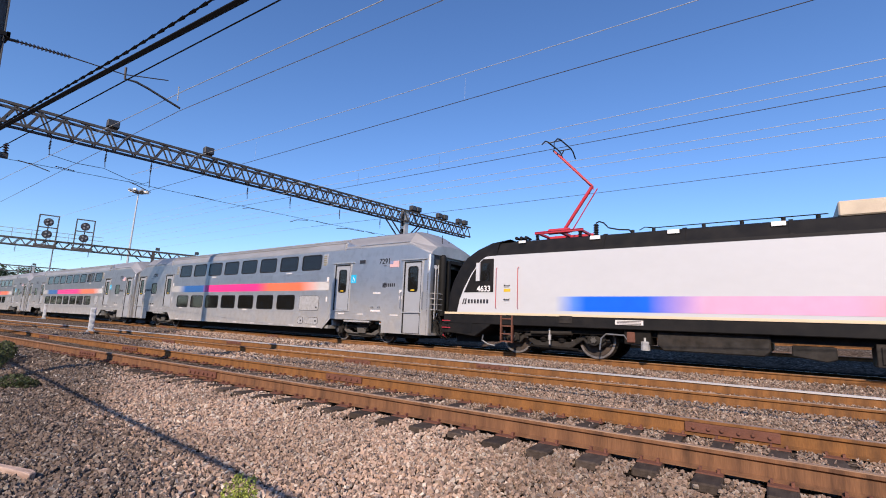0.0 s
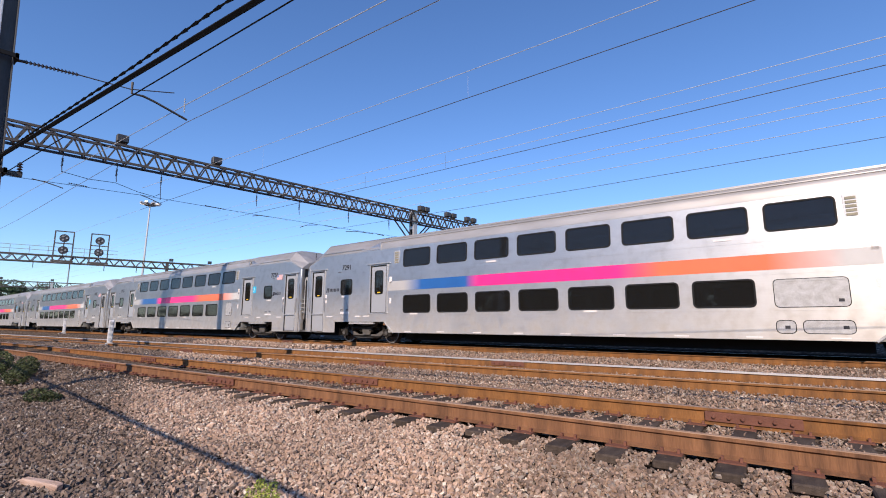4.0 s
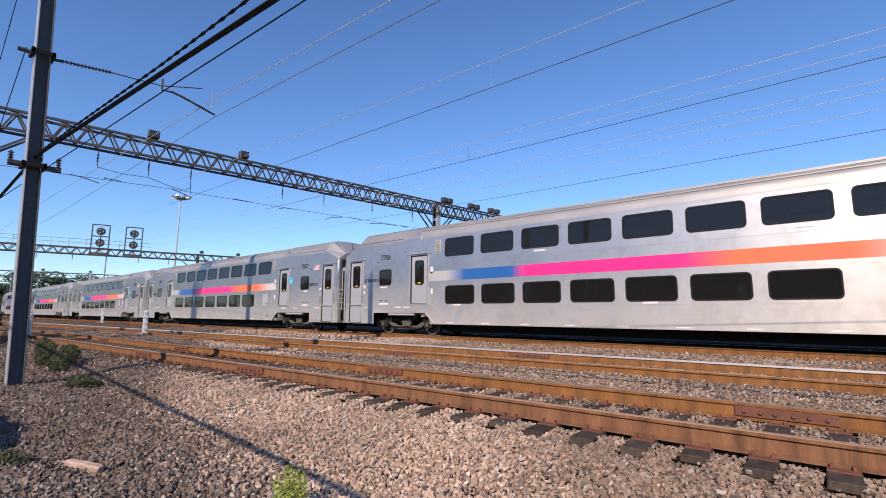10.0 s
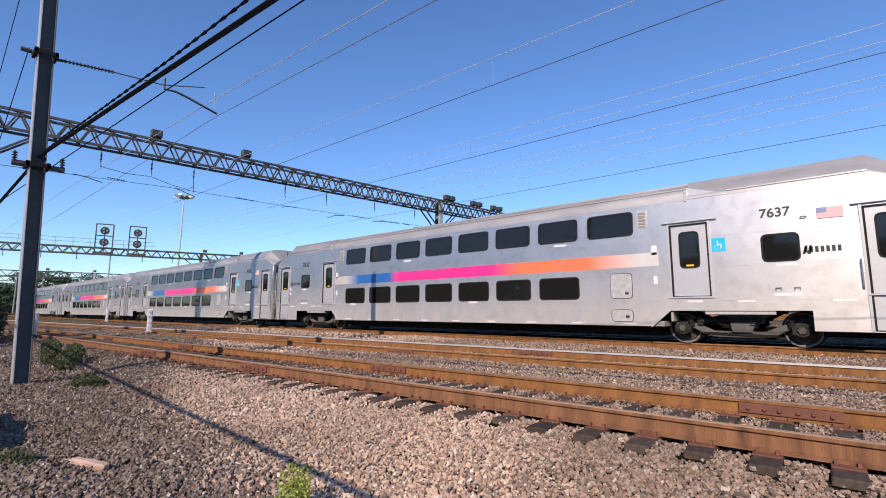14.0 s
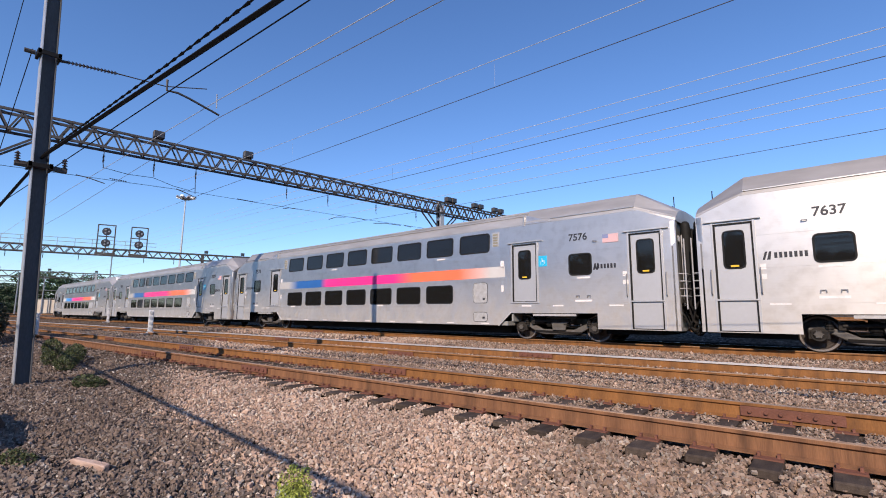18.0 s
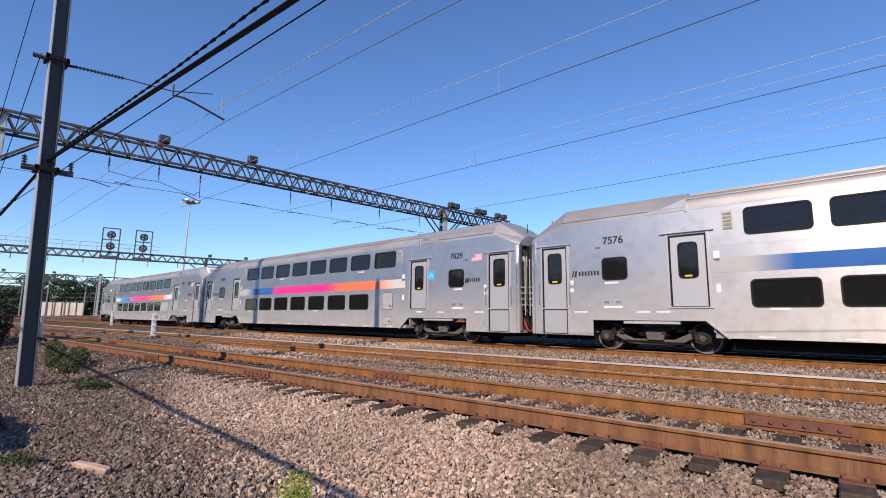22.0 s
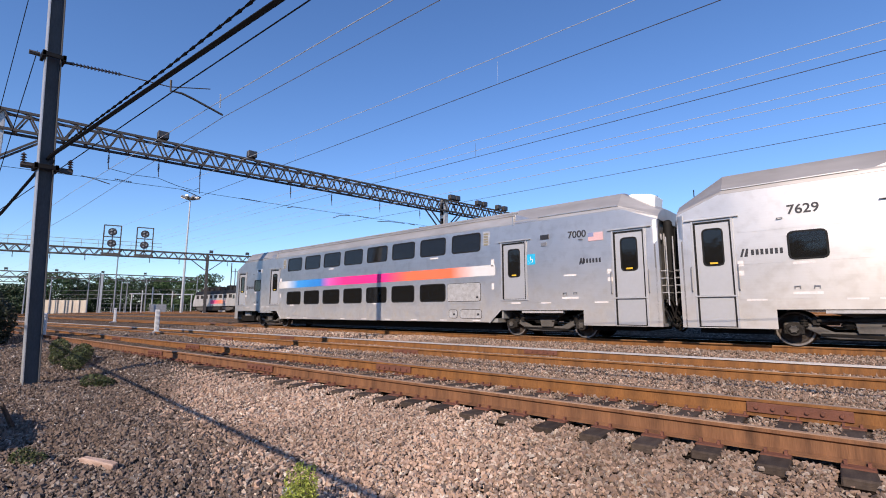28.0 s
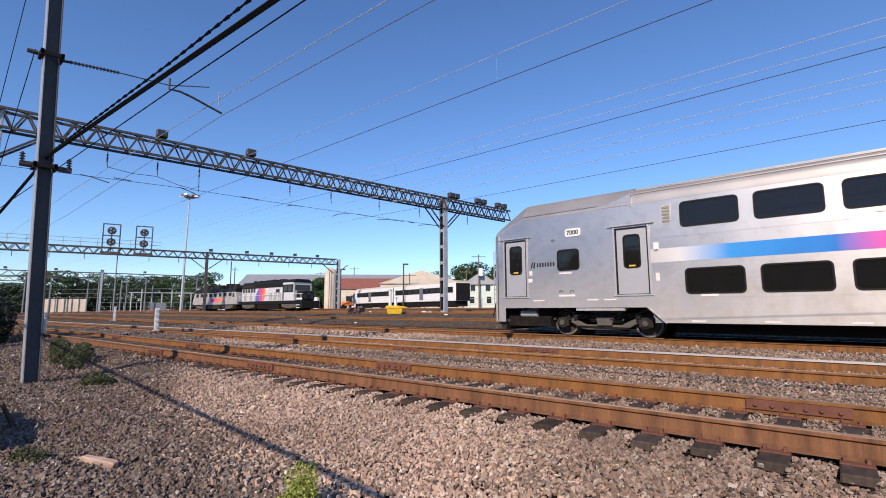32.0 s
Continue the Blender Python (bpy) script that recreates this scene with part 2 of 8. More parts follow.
# ---------------------------------------------------------------- mesh helpers
class Mesh:
    """Collects simple solids into one mesh."""

    def __init__(self):
        self.v, self.f, self.mi, self.m = [], [], [], 0

    def add(self, verts, faces):
        k = len(self.v)
        self.v += [tuple(q) for q in verts]
        self.f += [tuple(i + k for i in fc) for fc in faces]
        self.mi += [self.m] * len(faces)
        return self

    def box(self, x0, x1, y0, y1, z0, z1):
        return self.add([(x, y, z) for x in (x0, x1) for y in (y0, y1) for z in (z0, z1)],
                        [(0, 1, 3, 2), (4, 6, 7, 5), (0, 4, 5, 1), (2, 3, 7, 6), (0, 2, 6, 4), (1, 5, 7, 3)])

    def bar(self, a, b, w, d=None, up=(0, 0, 1)):
        """A rectangular bar from a to b."""
        a, b = Vector(a), Vector(b)
        n = (b - a).normalized()
        s = n.cross(Vector(up))
        s = s.normalized() if s.length > 1e-4 else Vector((1, 0, 0))
        u = s.cross(n)
        s, u = s * w / 2, u * (d or w) / 2
        return self.add([p + i * s + j * u for p in (a, b) for i, j in ((-1, -1), (1, -1), (1, 1), (-1, 1))],
                        [(3, 2, 1, 0), (4, 5, 6, 7), (0, 1, 5, 4), (1, 2, 6, 5), (2, 3, 7, 6), (3, 0, 4, 7)])

    def rod(self, a, b, r, n=8, r2=None):
        a, b = Vector(a), Vector(b)
        d = (b - a).normalized()
        s = d.orthogonal().normalized()
        u = d.cross(s)
        r2 = r if r2 is None else r2
        ring = [(math.cos(2 * math.pi * i / n), math.sin(2 * math.pi * i / n)) for i in range(n)]
        vs = [a + (s * c + u * q) * r for c, q in ring] + [b + (s * c + u * q) * r2 for c, q in ring]
        fs = [(i, (i + 1) % n, n + (i + 1) % n, n + i) for i in range(n)]
        return self.add(vs, fs + [tuple(range(n))[::-1], tuple(range(n, 2 * n))])

    def path(self, pts, r, n=6):
        pts = [Vector(q) for q in pts]
        rings, s = [], None
        for i, q in enumerate(pts):
            d = (pts[min(i + 1, len(pts) - 1)] - pts[max(i - 1, 0)]).normalized()
            s = d.orthogonal().normalized() if s is None else (s - d * s.dot(d)).normalized()
            u = d.cross(s)
            rings.append([q + (s * math.cos(2 * math.pi * k / n) + u * math.sin(2 * math.pi * k / n)) * r for k in range(n)])
        return self.loft(rings)

    def prism(self, outline, axis, t0, t1):
        """Extrudes an outline (pairs) along axis x, y or z from t0 to t1."""
        def at(q, t):
            return {"x": (t, q[0], q[1]), "y": (q[0], t, q[1]), "z": (q[0], q[1], t)}[axis]
        n = len(outline)
        vs = [at(q, t0) for q in outline] + [at(q, t1) for q in outline]
        fs = [(i, (i + 1) % n, n + (i + 1) % n, n + i) for i in range(n)]
        return self.add(vs, fs + [tuple(range(n))[::-1], tuple(range(n, 2 * n))])

    def loft(self, rings, caps=True):
        n = len(rings[0])
        vs = [q for r in rings for q in r]
        fs = [(k * n + i, k * n + (i + 1) % n, (k + 1) * n + (i + 1) % n, (k + 1) * n + i) for k in range(len(rings) - 1) for i in range(n)]
        if caps:
            fs += [tuple(range(n))[::-1], tuple(range((len(rings) - 1) * n, len(rings) * n))]
        return self.add(vs, fs)

    def data(self, name, mats, bevel=0.0, smooth=0.0, flip=True):
        me = bpy.data.meshes.new(name)
        me.from_pydata(self.v, [], self.f)
        for m in (mats if isinstance(mats, (list, tuple)) else [mats]):
            me.materials.append(m)
        if any(self.mi):
            me.polygons.foreach_set("material_index", self.mi)
        bm = bmesh.new()
        bm.from_mesh(me)
        if flip:
            bmesh.ops.recalc_face_normals(bm, faces=bm.faces)
        if bevel:
            bmesh.ops.bevel(bm, geom=[e for e in bm.edges if len(e.link_faces) == 2 and e.calc_face_angle(0) > 0.5], offset=bevel, segments=1, affect="EDGES", clamp_overlap=True)
        bm.to_mesh(me)
        bm.free()
        if smooth:
            me.polygons.foreach_set("use_smooth", [True] * len(me.polygons))
            me.set_sharp_from_angle(angle=radians(smooth))
        me.update()
        return me


def part(name, mesh, material, parent, label="", bevel=0.0, smooth=0.0, at=None):
    me = mesh.data(name, material, bevel, smooth) if isinstance(mesh, Mesh) else mesh
    ob = new(name, me)
    ob.parent = parent
    if at is not None:
        ob.matrix_basis = at if isinstance(at, Matrix) else Matrix.Translation(at)
    return tagged(ob, label)


def thing(name, label, category, group="", kind="", at=(0, 0, 0), turn=0):
    e = new(name)
    e.empty_display_size = 0.2
    e.matrix_basis = Matrix.Translation(at) @ pose(0, 0, 0, 0, 0, turn)
    return tagged(e, label, category, group, kind)


def solo(name, mesh, material, label, category, group="", kind="", bevel=0.0, smooth=0.0, at=None):
    ob = part(name, mesh, material, None, "", bevel, smooth, at)
    return tagged(ob, label, category, group, kind)


def rrect(x0, x1, z0, z1, r, n=4):
    """Rounded rectangle outline."""
    out = []
    for cx, cz, a in ((x1 - r, z1 - r, 0), (x0 + r, z1 - r, 90), (x0 + r, z0 + r, 180), (x1 - r, z0 + r, 270)):
        out += [(cx + r * math.cos(radians(a + 90 * i / n)), cz + r * math.sin(radians(a + 90 * i / n))) for i in range(n + 1)]
    return out


# ---------------------------------------------------------------- ground
DRIFT = ([-1, 2, 4.2, 7.0, 8.8, 11.6, 13.6, 17.0, 20.0], [0, 0.01, 0.0234, 0.0234, 0.0385, 0.0385, -0.0118, -0.0118, 0])


def drift(x, y):
    """The tracks fan out towards -x: how far a lane that passes x = 0 at y has moved sideways."""
    return np.clip(x, -60, 8) * np.interp(y, *DRIFT)


def gz(x, y):
    """Height of the ground: it rises gently across the yard."""
    y = y - drift(x, y)
    pts = [(-60, -0.2), (-6, -0.3), (2.4, -0.38), (4.0, -0.265), (4.65, -0.237), (5.0, -0.215), (6.4, -0.208), (7.2, -0.21), (8.2, -0.2), (9.3, -0.18), (10.8, -0.165), (13.2, -0.1), (18, 0.0), (21, 0.3), (25, 0.58), (33, 0.68), (46, 1.0), (60, 1.1), (110, 1.15), (4000, 1.15)]
    for (a, za), (b, zb) in zip(pts, pts[1:]):
        if y <= b:
            u = max(0.0, (y - a) / (b - a))
            u = u * u * (3 - 2 * u)
            # trodden dirt lies higher against the rails in the throat of the yard
            k = min(1.0, max(0.0, (-13 - x) / 14)) * min(1.0, max(0.0, (y - 3.6) / 1.0)) * min(1.0, max(0.0, (15 - y) / 2))
            return za + (zb - za) * u + 0.085 * k
    return pts[-1][1]


def bumps(x, y):
    k = 0.018 if 3.4 < y < 11.5 else 0.045
    return k * (noise.noise((x * 0.5, y * 0.5, 0)) + 0.4 * noise.noise((x * 1.7, y * 1.7, 3)))


def ground():
    xs = [-3000, -1200, -600, -300, -200, -140] + [-100 + 4 * i for i in range(15)] + [-40 + 1.0 * i for i in range(53)] + [16, 24, 40, 80, 200, 600, 2000]
    ys = [-2500, -800, -250, -90, -40, -20, -10] + [-6 + 0.6 * i for i in range(34)] + [15.5 + 1.5 * i for i in range(18)] + [44, 50, 60, 80, 120, 200, 400, 900, 3000]
    m = Mesh()
    vs = []
    for x in xs:
        for y in ys:
            z = gz(x, y)
            if -60 < x < 20 and -8 < y < 40:
                z += bumps(x, y)
            vs.append((x, y, z))
    n = len(ys)
    m.add(vs, [(i * n + j, (i + 1) * n + j, (i + 1) * n + j + 1, i * n + j + 1) for i in range(len(xs) - 1) for j in range(n - 1)])
    # a darkened sheet under the loose shoulder stones paints the shade in their gaps
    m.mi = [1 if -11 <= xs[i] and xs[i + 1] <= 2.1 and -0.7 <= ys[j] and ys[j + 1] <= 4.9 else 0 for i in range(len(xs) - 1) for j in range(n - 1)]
    solo("ground", m, [M_GRAVEL, M_GAPSHADE], "grey-brown railway ballast with rusty dust and painted shade", "ground", kind="structure", smooth=60)


ground()

# rails: y of the near rail where it passes x = 0, heights of the two rail heads, slope across the yard
TRACKS = [(4.824, 0.0, 0.0, 0.0234), (9.25, 0.0, 0.045, 0.0385), (14.43, 0.104, 0.104, -0.0118), (21.15, 0.42, 0.42, 0), (27.0, 0.72, 0.72, 0), (31.5, 0.76, 0.76, 0), (36.85, 0.87, 0.87, 0), (46.25, 1.12, 1.12, 0)]
GAUGE = 1.505
RAIL = [(-0.075, -0.178), (0.075, -0.178), (0.075, -0.168), (0.012, -0.150), (0.009, -0.05), (0.036, -0.035), (0.036, -0.006), (0.03, 0.0),
        (-0.03, 0.0), (-0.036, -0.006), (-0.036, -0.035), (-0.009, -0.05), (-0.012, -0.150), (-0.075, -0.168)]


def rail_mesh(x0, x1, head, rust):
    me = Mesh().prism(RAIL, "x", x0, x1).data("rail", [rust, head])
    for pl in me.polygons:
        if pl.normal.z > 0.5 and pl.center.z > -0.01 or head is M_POLISHED and pl.normal.y < -0.5 and pl.center.z > -0.03:
            pl.material_index = 1
    return me


def joint_bar():
    m = Mesh().box(-0.45, 0.45, -0.048, -0.02, -0.145, -0.04)
    for x in (-0.36, -0.21, -0.08, 0.08, 0.21, 0.36):
        m.rod((x, -0.048, -0.09), (x, -0.075, -0.09), 0.022, 6)
    return m.data("joint_bar", M_RUSTRED, 0.004)


TIE_X = [-40 + 0.475 * i + random.uniform(-0.03, 0.03) for i in range(100)]


def tracks():
    bar = joint_bar()
    joints = {0: ((-8.56, -13.68, -24), (-0.52, -6.53, -15.1, -22)), 1: ((-9.03, -18.5, -27), (-5.9, -16.75, -33)), 2: ((-21, -33), (-14, -38))}
    for k, (y, z0, z1, slope) in enumerate(TRACKS):
        x0, x1 = (-420, 60)
        tr = thing("track", ("rusty" if k else "little-used rusty") + " steel railway track with wooden ties in ballast", "track", "yard tracks", "structure", (0, y, 0), math.degrees(math.atan(slope)))
        a = part("rail", rail_mesh(x0, x1, M_TANHEAD, M_RUST if k else M_RUSTDARK), None, tr, at=(0, 0, z0))
        b = part("rail", rail_mesh(x0, x1, M_POLISHED if k == 1 else M_WORN, M_RUST), None, tr, at=(0, GAUGE, z1))
        for rail, xs in zip((a, b), joints.get(k, ((), ()))):
            for x in xs:
                part("joint_bar", bar, None, rail, at=(x, 0, 0))
        tie = Mesh().box(-0.105, 0.105, -0.43, 1.95, -0.34, -0.184).data("tie", M_TIE, 0.012)
        plate = Mesh().box(-0.1, 0.1, -0.17, 0.17, -0.186, -0.172)
        plate.m = 1
        for px, py in ((-0.07, -0.105), (0.06, 0.105), (0.065, -0.1), (-0.055, 0.1)):
            plate.box(px - 0.011, px + 0.011, py - 0.014, py + 0.028 * (-1 if py > 0 else 1), -0.172, -0.142)
        plate = plate.data("tie_plate", [M_RUSTRED, M_RUSTRED])
        if k == 0:
            for x in TIE_X:
                t = part("tie", tie, None, tr, at=pose(x, random.uniform(-0.06, 0.06), random.uniform(-0.006, 0.006) - (0.05 if x < -11 else 0), 0, 0, random.uniform(-1.5, 1.5)))
                if x > -16:
                    for yy in (0, GAUGE):
                        part("tie_plate", plate, None, tr, at=(x, yy, 0))
        else:
            m = Mesh()
            for i in range(240 if k < 3 else 120):
                x = 12 - 0.55 * i + random.uniform(-0.05, 0.05)
                m.box(x - 0.11, x + 0.11, -0.55, 2.05, z0 - 0.34, z0 - 0.2 + random.uniform(-0.03, 0.02))
            tagged(part("ties", m, M_TIE, tr), kind="stuff")


tracks()


M_CHIP = surf("pale_stone_chip", (0.62, 0.57, 0.5), (0.48, 0.43, 0.37), 0.8, 0, 20, 60, 0.1)


# loose ballast stones near the camera
def ballast():
    rng = np.random.default_rng(5)
    base = 1.25 * np.array([(-1, -0.1, 0.1), (1, 0.15, -0.1), (0.1, -1, 0.1), (-0.15, 1, 0.0), (0.2, 0.1, -0.85), (-0.1, -0.15, 0.9)])
    faces = np.array([(0, 2, 5), (2, 1, 5), (1, 3, 5), (3, 0, 5), (2, 0, 4), (1, 2, 4), (3, 1, 4), (0, 3, 4)])
    pos, siz = [], []

    def strew(n, xr, yr, s0, s1, keep=None):
        x, y = rng.uniform(*xr, n), rng.uniform(*yr, n)
        if keep is not None:
            k = keep(x, y)
            x, y = x[k], y[k]
        pos.append(np.stack([x, y], 1))
        siz.append(rng.uniform(s0, s1, len(x)) * rng.choice([0.7, 1, 1, 1.35], len(x)))

    def seen(x, y):
        a = np.degrees(np.arctan2(-x, y))
        d = np.hypot(x, y)
        return (a < 92) & (a > -8) & (d > 1.5) & (rng.uniform(0, 1, len(x)) < np.clip(1.6 - d / 9.0, 0.16, 1))

    strew(195000, (-13.0, 1.6), (-0.6, 4.7), 0.0085, 0.0190, seen)
    strew(16000, (-34.0, -12.0), (0.2, 4.7), 0.014, 0.03)
    strew(34000, (-10.0, 2.2), (4.9, 6.28), 0.007, 0.015, lambda x, y: rng.uniform(0, 1, len(x)) < np.clip(1.3 - np.hypot(x, y) / 11, 0.1, 1))
    strew(50000, (-12.0, 3.5), (6.38, 9.2), 0.008, 0.018, lambda x, y: rng.uniform(0, 1, len(x)) < np.clip(1.4 - np.hypot(x, y) / 13, 0.1, 1))
    strew(16000, (-14.0, 5.0), (9.3, 10.7), 0.010, 0.02)
    strew(24000, (-14.0, 5.0), (10.8, 14.35), 0.012, 0.022)
    strew(9000, (-34.0, -12.0), (6.5, 9.1), 0.016, 0.03)
    strew(7000, (-34.0, -13.0), (10.85, 14.3), 0.018, 0.034)
    strew(90000, (-11.2, 2.2), (-0.8, 4.7), 0.011, 0.021, lambda x, y: (np.abs(np.degrees(np.arctan2(-x, y)) - 42) > 50) | (np.hypot(x, y) < 1.5))
    P2, S2 = np.concatenate(pos), np.concatenate(siz)
    k = 420
    stones(rng, base, faces, np.stack([rng.uniform(-15, -3.6, k), rng.uniform(0.4, 4.5, k)], 1), rng.uniform(0.008, 0.02, k), M_CHIP, "pale chips scattered on dark ballast")
    # few stones lie on the ties of the near track
    tx = np.array(TIE_X)
    near = np.abs(P2[:, 0][:, None] - tx[np.clip(np.searchsorted(tx, P2[:, 0])[:, None] + np.array([-1, 0]), 0, 99)]).min(1)
    clear_tie = (near > 0.115) | (P2[:, 1] < 4.25) | (P2[:, 1] > 6.86) | (P2[:, 0] < -16) | (rng.uniform(0, 1, len(S2)) < 0.05)
    P2, S2 = P2[clear_tie], S2[clear_tie]
    dark = P2[:, 1] < 1.95 - 0.16 * (P2[:, 0] + 2.6) + 0.4 * np.maximum(0, -8 - P2[:, 0]) + rng.normal(0, 0.3, len(S2))
    dusty = (P2[:, 1] > 2.7 + rng.normal(0, 0.3, len(S2))) & (P2[:, 0] > -2.6 + 0.5 * (4.9 - P2[:, 1]) + rng.normal(0, 0.5, len(S2))) & (P2[:, 1] < 4.9)
    dust = dusty | (P2[:, 0] > -11 + rng.normal(0, 0.6, len(S2))) & (P2[:, 1] > 4.9) & (P2[:, 1] < 14.7) & (rng.uniform(0, 1, len(S2)) < 0.8)
    P2[:, 1] += drift(P2[:, 0], P2[:, 1])
    for pick, mat, label in ((~dark & ~dust, M_STONE, "loose crushed pink and tan ballast stones"), (dark & ~dust, M_STONEDARK, "older dark grey ballast stones"), (dust, M_STONEDUST, "dusty brown ballast stones between the tracks")):
        stones(rng, base, faces, P2[pick], S2[pick], mat, label)


CUBE = np.array([(x, y, z) for x in (-1, 1) for y in (-1, 1) for z in (-1, 1)], float) * 0.8
CUBE_FACES = np.array([(0, 1, 3), (0, 3, 2), (4, 6, 7), (4, 7, 5), (0, 4, 5), (0, 5, 1), (2, 3, 7), (2, 7, 6), (0, 2, 6), (0, 6, 4), (1, 5, 7), (1, 7, 3)])


def stones(rng, base, faces, p2, s, mat, label):
    close = np.hypot(p2[:, 0], p2[:, 1]) < 6.0
    s = np.where(close, 0.88 * s, s)
    for pick, bs, fc in ((close, CUBE, CUBE_FACES), (~close, base, faces)):
        if pick.any():
            stone_mesh(rng, bs, fc, p2[pick], s[pick], mat, label)


def stone_mesh(rng, base, faces, p2, s, mat, label):
    n, nv, nf = len(s), len(base), len(faces)
    z = np.array([gz(x, y) + bumps(x, y) for x, y in p2])
    z += rng.uniform(0.0, 0.042, n)
    v = base[None] * (1 + rng.uniform(-0.34, 0.34, (n, nv, 3)))
    q = rng.normal(size=(n, 4))
    q /= np.linalg.norm(q, axis=1, keepdims=True)
    w, a, b, c = q.T
    R = np.stack([1 - 2 * (b * b + c * c), 2 * (a * b - c * w), 2 * (a * c + b * w), 2 * (a * b + c * w), 1 - 2 * (a * a + c * c), 2 * (b * c - a * w),
                  2 * (a * c - b * w), 2 * (b * c + a * w), 1 - 2 * (a * a + b * b)], 1).reshape(n, 3, 3)
    v = v * s[:, None, None] * rng.uniform((0.95, 0.6, 0.5), (1.75, 1.1, 0.95), (n, 1, 3))
    v = np.einsum("nij,nkj->nki", R, v) + np.concatenate([p2, z[:, None]], 1)[:, None]
    f = faces[None] + nv * np.arange(n)[:, None, None]
    me = bpy.data.meshes.new("ballast_stones")
    me.vertices.add(n * nv)
    me.vertices.foreach_set("co", v.ravel())
    me.loops.add(n * nf * 3)
    me.loops.foreach_set("vertex_index", f.ravel())
    me.polygons.add(n * nf)
    me.polygons.foreach_set("loop_start", np.arange(0, n * nf * 3, 3))
    me.update(calc_edges=True)
    me.shade_flat()
    me.materials.append(mat)
    tagged(new("ballast_stones", me), label, "gravel", kind="stuff")


ballast()

# ---------------------------------------------------------------- the train
TRAIN_Y, TRAIN_Z, TRAIN_SLOPE = 15.18, 0.104, -0.0118   # the line drifts away from the camera towards -x
TRAIN_ROWS = [  # seconds, x of the first coach's middle
    (0.0, -23.483), (0.5, -21.290), (1.0, -19.099), (1.5, -16.908), (2.0, -14.714), (2.5, -12.510), (3.0, -10.297), (3.5, -8.082),
    (4.0, -5.867), (4.5, -3.651), (5.0, -1.430), (5.5, 0.794), (6.0, 2.995), (6.5, 5.171), (7.0, 7.345), (7.5, 9.559),
    (8.0, 11.793), (8.5, 14.035), (9.0, 16.350), (9.5, 18.737), (10.0, 21.189), (10.5, 23.632), (11.0, 26.061), (11.5, 28.509),
    (12.0, 30.958), (12.5, 33.441), (13.0, 35.936), (13.5, 38.451), (14.0, 41.017), (14.5, 43.618), (15.0, 46.232), (15.5, 48.854),
    (16.0, 51.484), (16.5, 54.118), (17.0, 56.750), (17.5, 59.381), (18.0, 62.018), (18.5, 64.658), (19.0, 67.300), (19.5, 69.967),
    (20.0, 72.627), (20.5, 75.239), (21.0, 77.835), (21.5, 80.437), (22.0, 83.029), (22.5, 85.605), (23.0, 88.170), (23.5, 90.724),
    (24.0, 93.278), (24.5, 95.844), (25.0, 98.414), (25.5, 100.982), (26.0, 103.545), (26.5, 106.076), (27.0, 108.598), (27.5, 111.112),
    (28.0, 113.626), (28.5, 116.156), (29.0, 118.688), (29.5, 121.220), (30.0, 123.744), (30.5, 126.261), (31.0, 128.761), (31.5, 131.248),
    (32.0, 133.721),
]
TRAIN = []


def band(name, stops, x0, x1, rough=0.35):
    """Colours that run into each other along x, over painted metal."""
    m, nt, b = base_mat(name)
    tc, sp = nt.nodes.new("ShaderNodeTexCoord"), nt.nodes.new("ShaderNodeSeparateXYZ")
    mr = nd(nt, "ShaderNodeMapRange", From_Min=x0, From_Max=x1)
    no = nd(nt, "ShaderNodeTexNoise", Scale=3.0, Detail=6.0)
    L = nt.links.new
    L(tc.outputs["Object"], sp.inputs[0]), L(sp.outputs[0], mr.inputs[0]), L(tc.outputs["Object"], no.inputs["Vector"])
    r = ramp(nt, mr.outputs[0], stops)
    L(mix_rgb(nt, 0.12, r.outputs[0], no.outputs[0], "OVERLAY"), b.inputs["Base Color"])
    b.inputs["Roughness"].default_value = rough
    return m


